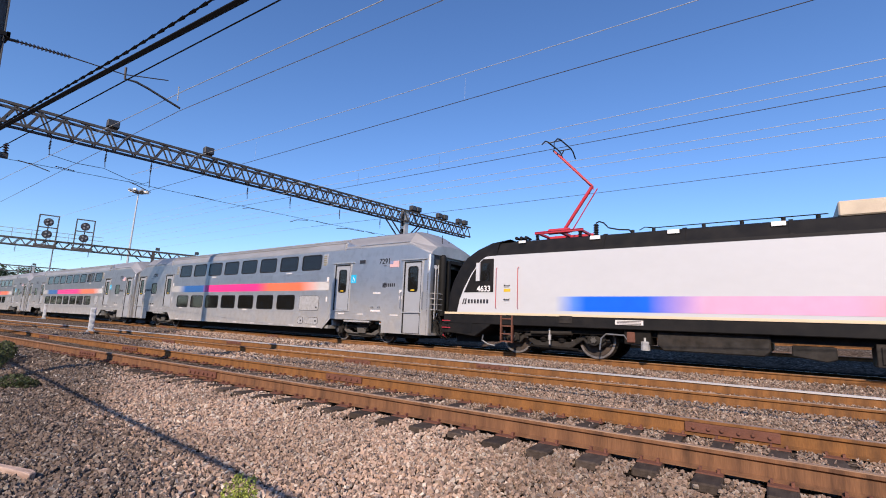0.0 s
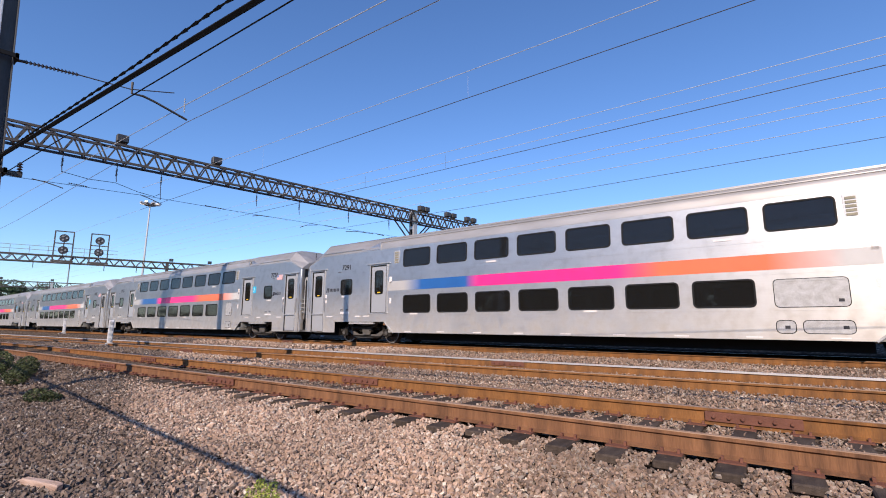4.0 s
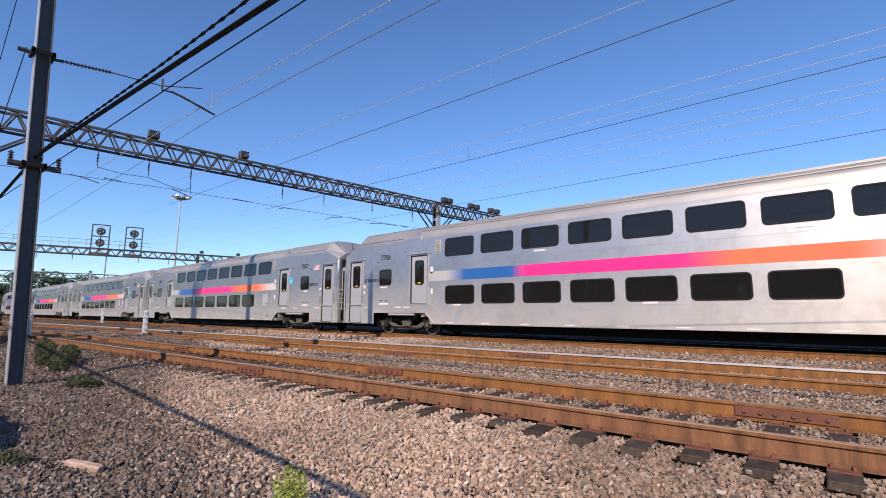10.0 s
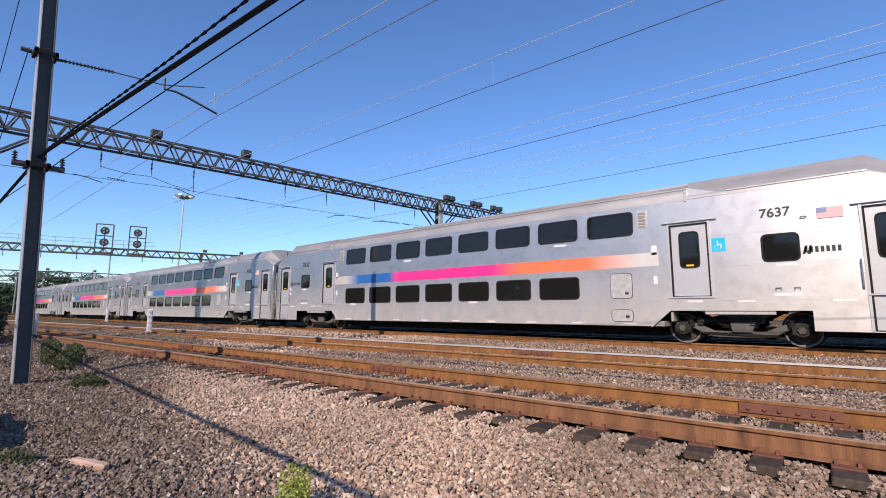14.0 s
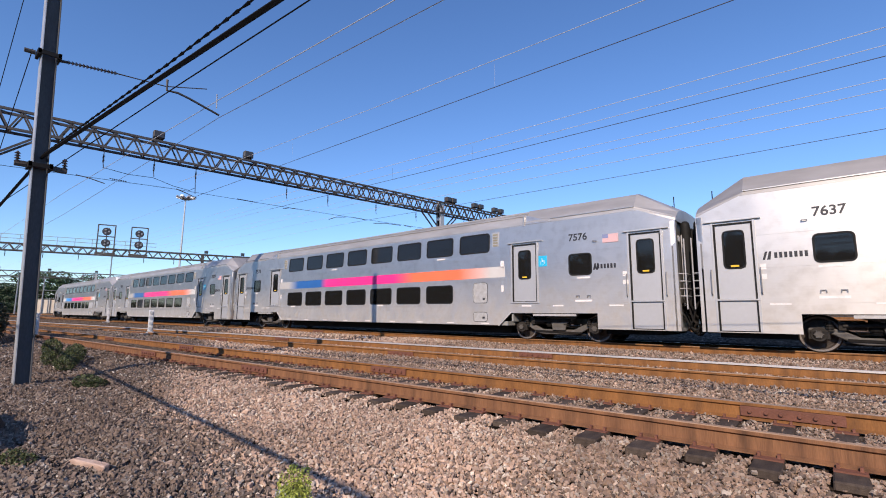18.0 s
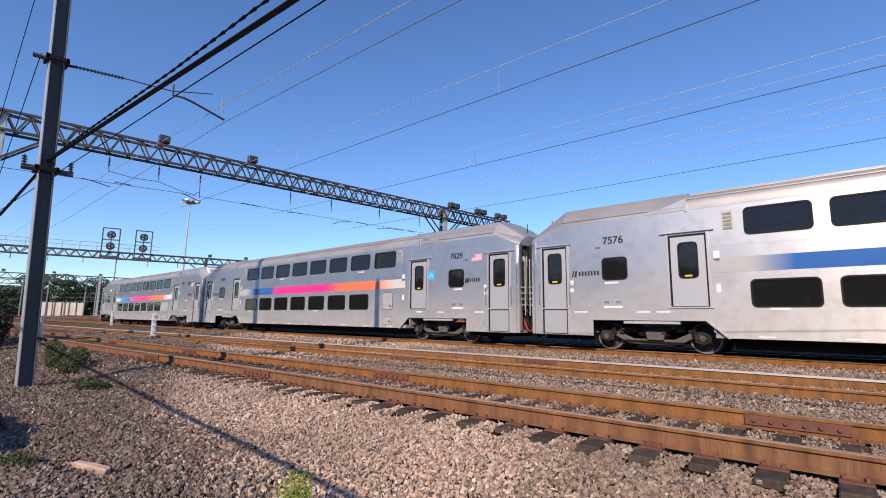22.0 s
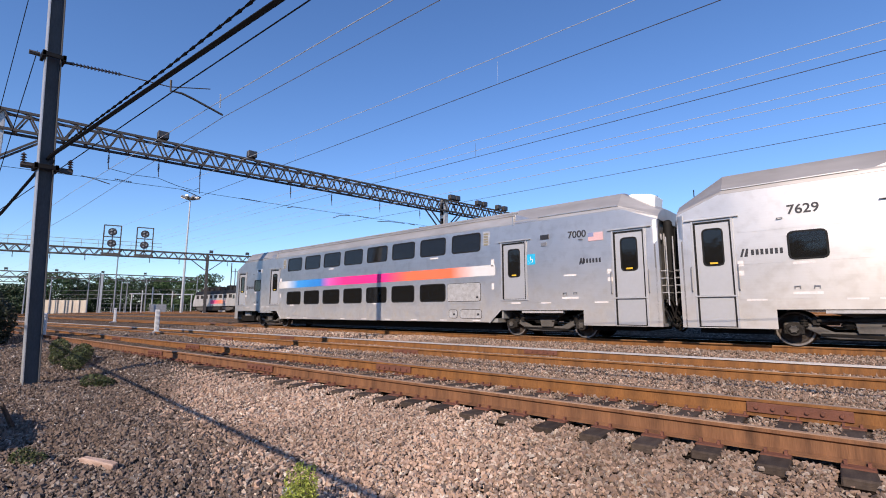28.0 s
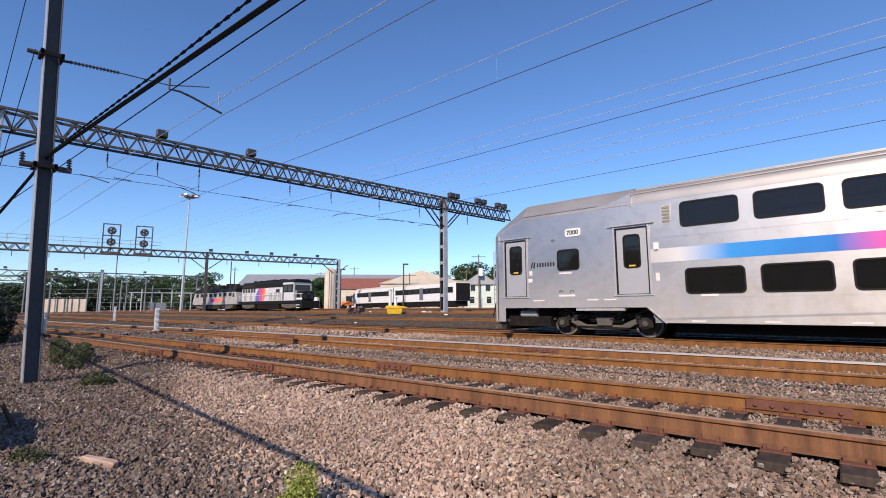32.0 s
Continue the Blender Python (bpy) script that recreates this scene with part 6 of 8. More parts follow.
# cable behind the camera that lays a shadow along the ballast
wire("feeder_cable", sag_points((-60, -0.79, 5.6), (25, -8.15, 5.4), 0.35, 14), 0.03, M_WIRE, "thick black cable on wooden poles")
M_WOODPOLE = surf("weathered_wood_pole", (0.2, 0.15, 0.11), (0.14, 0.1, 0.075), 0.85, 0, 4, 60, 0.4, stretch=(3, 3, 0.4))
for x, y in ((-60, -0.79), (25, -8.15)):
    p = thing("utility_pole", "weathered wooden utility pole carrying a cable", "pole", "utility poles", at=(x, y, gz(x, y)))
    part("shaft", Mesh().rod((0, 0, -0.2), (0, 0, 6.6), 0.16, 10, 0.12), M_WOODPOLE, p)
    part("cross_arm", Mesh().bar((0, -0.5, 5.75), (0, 0.5, 5.75), 0.1, 0.1), M_WOODPOLE, p)
tp = thing("transmission_pole", "tall grey steel pole beside the yard", "pole", at=(-19.9, -5.6, gz(-19.9, -5.6)))
part("shaft", Mesh().rod((0, 0, -0.3), (0, 0, 18.5), 0.3, 12, 0.22), M_LIGHTSTEEL, tp)
part("cross_arm", Mesh().bar((0, -1.2, 17.6), (0, 1.2, 17.6), 0.16, 0.16), M_LIGHTSTEEL, tp)


def lattice(parent, length, z0, z1, pitch, half, chord, brace, mat, x0=0.0, planar=False):
    """Lattice truss along local x: chords, struts and slanting braces, each bar an object on a shared mesh."""
    ys = (-half, half) if not planar else (0.0,)
    for y in ys:
        for z in (z0, z1):
            part("chord", Mesh().bar((x0, y, z), (x0 + length, y, z), chord, chord), mat, parent)
    n = int(length / pitch)
    p = length / n
    up, dn = Mesh().bar((0, 0, z0), (p / 2, 0, z1), brace, brace, up=(0, 1, 0)).data("brace", mat), Mesh().bar((p / 2, 0, z1), (p, 0, z0), brace, brace, up=(0, 1, 0)).data("brace", mat)
    cr = Mesh().bar((0, -half, z1), (p, half, z1), brace * 0.8, brace * 0.8).data("cross_brace", mat)
    cd = Mesh().bar((0, -half, z0), (0, half, z0), brace * 0.8, brace * 0.8).data("strut", mat)
    for i in range(n):
        for y in ys:
            part("brace", up, None, parent, at=(x0 + i * p, y, 0))
            part("brace", dn, None, parent, at=(x0 + i * p, y, 0))
        if not planar:
            part("cross_brace", cr, None, parent, at=(x0 + i * p, 0, 0))
            part("strut", cd, None, parent, at=(x0 + i * p, 0, 0))


def laced_column(parent, x, y, z0, z1, w=0.42, dark=None, both=False):
    """Two channels joined by batten plates on the faces across the truss; dark paints shade on the far one."""
    for s, mt in ((-1, dark if both else M_LIGHTSTEEL), (1, dark or M_LIGHTSTEEL)):
        c = y + s * w / 2
        part("channel", Mesh().box(x - 0.2, x - 0.18, c - 0.09, c + 0.09, z0, z1).box(x - 0.18, x + 0.18, c - 0.012 + 0.08 * s, c + 0.012 + 0.08 * s, z0, z1).box(x + 0.18, x + 0.2, c - 0.09, c + 0.09, z0, z1), mt, parent)
    b = Mesh().box(-0.215, -0.2, -w / 2, w / 2, -0.13, 0.13).box(0.2, 0.215, -w / 2, w / 2, -0.13, 0.13).data("batten_plate", M_LIGHTSTEEL)
    k = max(3, int((z1 - z0) / 1.3))
    for i in range(k + 1):
        part("batten_plate", b, None, parent, at=(x, y, z0 + 0.14 + (z1 - z0 - 0.28) * i / k))
    part("footing", Mesh().box(x - 0.5, x + 0.5, y - 0.45, y + 0.45, z0 - 0.4, z0 + 0.08), M_LIGHTSTEEL, parent, bevel=0.04)


def floodlight(parent, x, y, z):
    f = part("floodlight", Mesh().box(x - 0.28, x + 0.28, y - 0.2, y + 0.2, z + 0.2, z + 0.62), M_DARKSTEEL, parent, "boxy yard floodlight on a stand", bevel=0.03)
    part("glass", Mesh().box(x - 0.24, x + 0.24, y - 0.215, y - 0.2, z + 0.24, z + 0.58), M_LENS, f)
    part("stand", Mesh().bar((x - 0.2, y, z), (x - 0.2, y, z + 0.3), 0.05).bar((x + 0.2, y, z), (x + 0.2, y, z + 0.3), 0.05).bar((x - 0.35, y, z + 0.02), (x + 0.35, y, z + 0.02), 0.06), M_DARKSTEEL, f)


G1 = 82.44   # the near gantry's turn, in degrees
g1 = thing("gantry", "dark steel lattice gantry spanning the tracks with floodlights", "gantry", "catenary gantries", at=(-30.3, 2.0, 0), turn=G1)
lattice(g1, 37.4, 9.63, 10.58, 0.92, 0.36, 0.12, 0.07, M_DARKSTEEL)
laced_column(g1, 0.35, 0, gz(-30, 2) + 0.02, 10.65)
laced_column(g1, 28.9, 0, 0.58, 10.65, dark=M_DARKSTEEL)
for a, b in (((2.2, 9.63), (0.5, 8.25)), ((27.0, 9.63), (28.65, 8.05)), ((30.8, 9.63), (29.15, 8.05))):
    for y in (-0.3, 0.3):
        part("knee_brace", Mesh().bar((a[0], y, a[1]), (b[0], y, b[1]), 0.09), M_DARKSTEEL, g1)
for x in (7.2, 12.25, 29.8, 30.45, 33.2, 34.0, 36.0, 36.9):
    floodlight(g1, x, 0, 10.63)
for x, zb in ((4.75, 8.56), (7.1, 8.56), (9.28, 7.95), (14.94, 8.58), (18.03, 8.53), (22.18, 8.6), (26.18, 8.57), (31.8, 8.6)):
    part("hanger_insulator", ribbed(Mesh().rod((x, 0, 9.63), (x, 0, 9.3), 0.02, 6), (x, 0, 9.3), (x, 0, 8.85), 0.06, 6).rod((x, 0, 8.85), (x + 0.04, 0, zb), 0.02, 6), M_INSUL, g1, "dark insulator hung under the truss")
part("slack_wire", Mesh().path([(4.75, 0, 8.6), (5.9, 0, 8.45), (7.1, 0, 8.5), (8.2, 0, 8.2), (9.0, 0, 8.1), (9.28, 0, 8.3)], 0.014), M_WIRE, g1)
part("span_wire", Mesh().path([(0.4, 0, 7.85), (2.6, 0, 7.91), (8.3, 0, 8.05), (13.3, 0, 8.02), (19.6, 0, 8.04), (28.8, 0, 8.12)], 0.012), M_WIRE, g1)
for x0, z0, x1, z1 in ((3.67, 7.97, 4.92, 7.74), (8.29, 8.07, 9.43, 7.71), (14.75, 7.89, 15.83, 8.02), (18.17, 7.63, 19.55, 8.0), (22.0, 7.85, 24.6, 8.03), (26.1, 7.89, 28.3, 8.1)):
    part("pull_off_arm", Mesh().path([(x0, 0, z0), (x0 * 0.6 + x1 * 0.4, 0, z0 * 0.5 + z1 * 0.5 + 0.06), (x1, 0, z1)], 0.024), M_DARKSTEEL, g1)
for x0, x1 in ((5.1, 5.9), (11.75, 12.96), (20.2, 21.2), (25.0, 25.7)):
    part("arm_insulator", ribbed(Mesh(), (x0, 0, 8.06), (x1, 0, 8.03), 0.04, 8), M_INSUL, g1)

g2 = thing("gantry", "steel lattice signal gantry with walkway across the yard", "gantry", "catenary gantries", at=(-88.5, 4.0, 0), turn=71.5)
lattice(g2, 54.0, 9.25, 10.2, 1.35, 0.45, 0.16, 0.1, M_DARKSTEEL, x0=-2.5)
laced_column(g2, 30.0, 0, 0.7, 10.3, 0.75, dark=M_DARKSTEEL, both=True)
laced_column(g2, 52.0, 0, 0.75, 10.2, 0.9, dark=M_POLE)
laced_column(g2, -2.0, 0, 0.3, 10.0, 0.6)
for c0 in (30.0, 51.4):
    for s in (-1, 1):
        part("knee_brace", Mesh().bar((c0 + s * 2.4, 0, 9.25), (c0 + 0.3 * s, 0, 7.6), 0.13), M_DARKSTEEL, g2)
rail = Mesh()
for z in (10.85, 11.4):
    rail.bar((-2.5, -0.6, z), (23.5, -0.6, z), 0.06)
for i in range(13):
    rail.bar((-2.5 + 2 * i, -0.6, 10.2), (-2.5 + 2 * i, -0.6, 11.4), 0.05)
part("handrail", rail, M_GALV, g2, "grey walkway handrail")
for x in (30.5, 36, 40, 44, 48):
    floodlight(g2, x, 0, 10.25)
for x in (2, 6, 10, 14, 18, 22, 26, 33, 38, 43, 47):
    part("hanger_insulator", ribbed(Mesh(), (x, 0, 9.25), (x, 0, 8.4), 0.08, 6), M_INSUL, g2)
for x in (17.1, 21.2):
    sg = thing("signal_head", "two-lamp colour-light signal in a steel cage", "railway signal", "gantry signals", at=Matrix.Rotation(0, 4, "Z").to_translation())
    sg.matrix_basis = g2.matrix_basis @ pose(x, -0.75, 10.2) @ Matrix.Scale(0.95, 4)
    cage = part("cage", Mesh().bar((-1.3, 0, -0.9), (1.3, 0, -0.9), 0.12, 0.5), M_DARKSTEEL, sg)
    for a in (-1.1, 1.1):
        part("cage_post", Mesh().bar((a, 0, -0.85), (a, 0, 3.7), 0.16), M_DARKSTEEL, cage)
    for z in (0.0, 1.85, 3.65):
        part("cage_bar", Mesh().bar((-1.1, 0, z), (1.1, 0, z), 0.15), M_DARKSTEEL, cage)
    part("spine", Mesh().bar((0, 0.2, -0.9), (0, 0.2, 3.0), 0.12), M_DARKSTEEL, cage)
    for z in (0.85, 2.65):
        t = part("target", Mesh().rod((0, -0.02, z), (0, 0.1, z), 0.6, 20), M_INK, sg, "round black target plate")
        for ang in (0, 120, 240):
            c, q = 0.28 * math.cos(radians(ang)), 0.28 * math.sin(radians(ang))
            part("lamp", Mesh().rod((c, -0.12, z + q), (c, -0.02, z + q), 0.13, 10), M_GALV, t)
for x0, y0, ln, zt, tn, cols in ((-131, 8.0, 48, 9.2, 76, (44.0, 28.0)), (-172, 8.0, 46, 10.0, 78, (30.0, 45.0)), (-212, 6.0, 40, 10.0, 80, (20.0, 39.0))):
    g = thing("gantry", "distant steel lattice gantry over the yard", "gantry", "catenary gantries", at=(x0, y0, 0), turn=tn)
    lattice(g, ln, zt - 1.1, zt, 2.2, 0.4, 0.2, 0.13, M_DARKSTEEL, x0=-6, planar=True)
    for cx in cols:
        laced_column(g, cx - 6, 0, 0.7, zt, 0.8, dark=M_GALV)
    for i in range(4):
        floodlight(g, 6 + 8 * i, 0, zt + 0.1)

ms = thing("light_mast", "tall slender grey mast with a ring of floodlights", "light mast", at=(-96.5, 35.4, 0.7))
part("shaft", Mesh().rod((0, 0, -0.2), (-0.3, 0.4, 22.2), 0.25, 12, 0.11), M_LIGHTSTEEL, ms)
part("ring", Mesh().rod((-0.3, 0.4, 22.1), (-0.3, 0.4, 22.4), 0.9, 14), M_GALV, ms)
for i in range(8):
    c, q = math.cos(i * math.pi / 4), math.sin(i * math.pi / 4)
    part("floodlight", Mesh().bar((-0.3 + 0.8 * c, 0.4 + 0.8 * q, 22.3), (-0.3 + 1.7 * c, 0.4 + 1.7 * q, 22.5), 0.5, 0.3), M_LIGHTSTEEL, ms)

# ---------------------------------------------------------------- the yard beyond
M_CREAMWALL = surf("cream_concrete", (0.62, 0.55, 0.45), (0.52, 0.46, 0.38), 0.8, 0, 0.6, 20, 0.15, (0.4, 0.33, 0.26), 0.5)
M_GREYROOF = surf("grey_metal_roof", (0.36, 0.37, 0.38), (0.30, 0.31, 0.32), 0.55, 0.2, 0.4, 10, 0.05, (0.28, 0.25, 0.22), 0.4)
M_BRICKRED = surf("red_brown_cladding", (0.28, 0.10, 0.07), (0.22, 0.085, 0.06), 0.8, 0, 0.8, 20, 0.1)
M_PALEGREEN = surf("pale_green_siding", (0.62, 0.70, 0.62), (0.56, 0.64, 0.57), 0.7, 0, 0.8, 20, 0.1)
M_DKGLASS = surf("dark_building_glass", (0.02, 0.022, 0.025), (0.03, 0.032, 0.035), 0.15, 0, 2, 20, 0.0)
M_BROWN = surf("rusty_brown_bin", (0.2, 0.085, 0.055), (0.15, 0.065, 0.045), 0.7, 0, 3, 40, 0.15, (0.2, 0.12, 0.08), 0.4)
M_ORANGE = surf("orange_plant_paint", (0.7, 0.2, 0.03), (0.62, 0.17, 0.03), 0.5, 0, 3, 40, 0.1)
M_BARK = surf("grey_brown_bark", (0.12, 0.09, 0.07), (0.08, 0.06, 0.045), 0.9, 0, 3, 40, 0.6)


def leaf_mat(name, a, b):
    m, nt, bs = base_mat(name)
    g = nt.nodes.new("ShaderNodeNewGeometry")
    r = ramp(nt, g.outputs["Random Per Island"], [(0.0, a), (0.6, b), (1.0, tuple(min(1, 1.6 * q) for q in b))])
    nt.links.new(r.outputs[0], bs.inputs["Base Color"])
    bs.inputs["Roughness"].default_value = 0.6
    bs.inputs["Transmission Weight"].default_value = 0.0
    bs.inputs["Subsurface Weight"].default_value = 0.0
    return m


M_LEAF = leaf_mat("tree_leaves", (0.014, 0.034, 0.009), (0.042, 0.082, 0.022))
M_LEAFDARK = leaf_mat("dark_tree_leaves", (0.008, 0.02, 0.007), (0.024, 0.046, 0.016))
M_LEAFBLACK = leaf_mat("yew_leaves", (0.004, 0.009, 0.004), (0.012, 0.02, 0.008))
M_LEAFLIME = leaf_mat("lime_plant_leaves", (0.13, 0.17, 0.025), (0.27, 0.31, 0.055))
M_LEAFBUSH = leaf_mat("olive_bush_leaves", (0.014, 0.021, 0.008), (0.055, 0.07, 0.02))


def leaves(rng, lobes, n, size):
    """Leaves strewn in and on ellipsoid lobes (centre, radii): one mesh of small bent diamonds."""
    w = np.array([r[0] * r[1] + r[1] * r[2] for _, r in lobes])
    pick = rng.choice(len(lobes), n, p=w / w.sum())
    c, r = np.array([l[0] for l in lobes])[pick], np.array([l[1] for l in lobes])[pick]
    d = rng.normal(size=(n, 3))
    d /= np.linalg.norm(d, axis=1, keepdims=True)
    p = c + d * r * (rng.uniform(0.55, 1.05, (n, 1)) ** 0.6)
    u = rng.normal(size=(n, 3))
    u /= np.linalg.norm(u, axis=1, keepdims=True)
    k = np.cross(u, rng.normal(size=(n, 3)))
    k /= np.linalg.norm(k, axis=1, keepdims=True)
    s = size * rng.uniform(0.6, 1.5, (n, 1))
    nn = np.cross(u, k)
    v = np.stack([p - u * s, p + k * s * 0.55 + nn * s * 0.25, p + u * s, p - k * s * 0.55 + nn * s * 0.25], 1)
    me = bpy.data.meshes.new("leaves")
    me.vertices.add(4 * n)
    me.vertices.foreach_set("co", v.ravel())
    me.loops.add(6 * n)
    f = np.array([(0, 1, 2), (0, 2, 3)])[None] + 4 * np.arange(n)[:, None, None]
    me.loops.foreach_set("vertex_index", f.ravel())
    me.polygons.add(2 * n)
    me.polygons.foreach_set("loop_start", np.arange(0, 6 * n, 3))
    me.update(calc_edges=True)
    return me


def tree(rng, at, h, w, mat, label, n=6500, leaf=0.24):
    t = thing("tree", label, "tree", "trees behind the yard", at=at)
    tr = Mesh().rod((0, 0, -0.3), (0.1, 0, h * 0.45), w * 0.05 + 0.1, 8, w * 0.03 + 0.05)
    lobes = []
    for i in range(9):
        a, e = rng.uniform(0, 6.28), rng.uniform(0.35, 0.9)
        rr = w * 0.36 * rng.uniform(0.3, 1.0)
        q = (rr * math.cos(a), rr * math.sin(a), h * e)
        lobes.append((q, np.array((w * 0.22, w * 0.22, h * 0.13)) * rng.uniform(0.7, 1.25)))
        tr.rod((0.1, 0, h * rng.uniform(0.25, 0.45)), q, w * 0.015 + 0.03, 5, 0.02)
    for i in range(5):
        a = rng.uniform(0, 6.28)
        lobes.append(((w * 0.4 * math.cos(a), w * 0.4 * math.sin(a), h * rng.uniform(0.1, 0.28)), (w * 0.24, w * 0.24, h * 0.16)))
    lobes.append(((0, 0, h * 0.6), (w * 0.34, w * 0.34, h * 0.3)))
    part("trunk", tr, M_BARK, t)
    me = leaves(rng, lobes, n, leaf)
    me.materials.append(mat)
    part("crown", me, None, t)
    return t


rng = np.random.default_rng(11)
for x, y, h, w, dk in ((-150, 19, 7.0, 12, 1), (-158, 26, 11.0, 13, 0), (-160, 33, 9.5, 14, 1), (-162, 41, 10.5, 14, 0), (-158, 48, 11.5, 15, 1), (-152, 54, 10.5, 13, 0), (-146, 58, 11.5, 14, 0), (-140, 61, 8.5, 12, 1), (-134, 63, 6.5, 10, 0),
                       (-165, 10, 6.0, 13, 1), (-170, 2, 6.5, 14, 1), (-180, 22, 9, 16, 1), (-185, 40, 10, 18, 1), (-178, 56, 10, 17, 1)):
    tree(rng, (x, y, 0.8), h, w, M_LEAFDARK if dk else M_LEAF, "leafy %sgreen tree beyond the yard" % ("dark " if dk else ""))
for x, y, h, w in ((-108, 74, 9, 9), (-113, 80, 9, 10), (-100, 111.7, 13.5, 9), (-82, 98, 8.5, 8), (-78.3, 99, 11.5, 9), (-75.5, 102, 14, 11), (-70, 104.5, 11.5, 10), (-64, 110, 11, 12)):
    tree(rng, (x, y, 0.9), h, w, M_LEAF, "leafy green tree behind the yard buildings")

me = leaves(rng, [((-230 - 3 * abs(i), 14 * i, 2.5), (9, 9, 3.5 + 1.5 * math.sin(i * 2.1))) for i in range(-6, 14)] + [((-130 + 9 * i, 175 + 2 * i, 3), (9, 9, 4 + 1.5 * math.sin(i * 1.7))) for i in range(-6, 16)], 16000, 0.7)
me.materials.append(M_LEAFDARK)
tagged(new("far_woods", me), "dark distant belt of trees", "woods", kind="stuff")
# unseen tree belt behind the camera, added to darken reflections in glass and steel
me = leaves(rng, [((-130 + 7 * i, -44 + 3 * math.sin(i * 1.3), 4.5), (7, 5, 5 + 1.8 * math.sin(i * 2.3))) for i in range(38)], 36000, 0.75)
me.materials.append(M_LEAFDARK)
tagged(new("lineside_woods", me), "unseen dark tree belt that darkens reflections", "woods", kind="stuff")

# cream retaining wall with ribs
wl = thing("retaining_wall", "long cream concrete retaining wall with upright ribs", "wall", kind="structure", at=(-150, 8, 0.7), turn=65)
part("wall_panel", Mesh().box(14, 24.2, 0, 0.4, -0.4, 3.0), M_CREAMWALL, wl)
rib = Mesh().box(-0.2, 0.2, -0.25, 0.0, -0.4, 3.05).data("rib", M_CREAMWALL, 0.02)
for i in range(8):
    part("rib", rib, None, wl, at=(14.2 + 1.4 * i, 0, 0))


def wheel_row(parent, xs, z, r):
    me = Mesh().rod((0, -1.05, 0), (0, 1.05, 0), r, 14).data("wheel_pair", M_BLACK, smooth=40)
    for x in xs:
        part("wheel_pair", me, None, parent, at=(x, 0, z))


M_DIAG = band("diagonal_stripes", [(0.0, (0.75, 0.75, 0.75)), (0.25, (0.05, 0.1, 0.4)), (0.4, (0.3, 0.12, 0.4)), (0.55, (0.75, 0.06, 0.12)), (0.7, (0.85, 0.2, 0.08)), (0.85, (0.75, 0.75, 0.75))], -4.6, 0.4)
M_MUBAND = band("pink_orange_stripe", [(0.0, (0.5, 0.5, 0.5)), (0.35, (0.45, 0.1, 0.3)), (0.55, (0.8, 0.05, 0.25)), (0.8, (0.85, 0.22, 0.08)), (1.0, (0.5, 0.5, 0.5))], -8, 6)


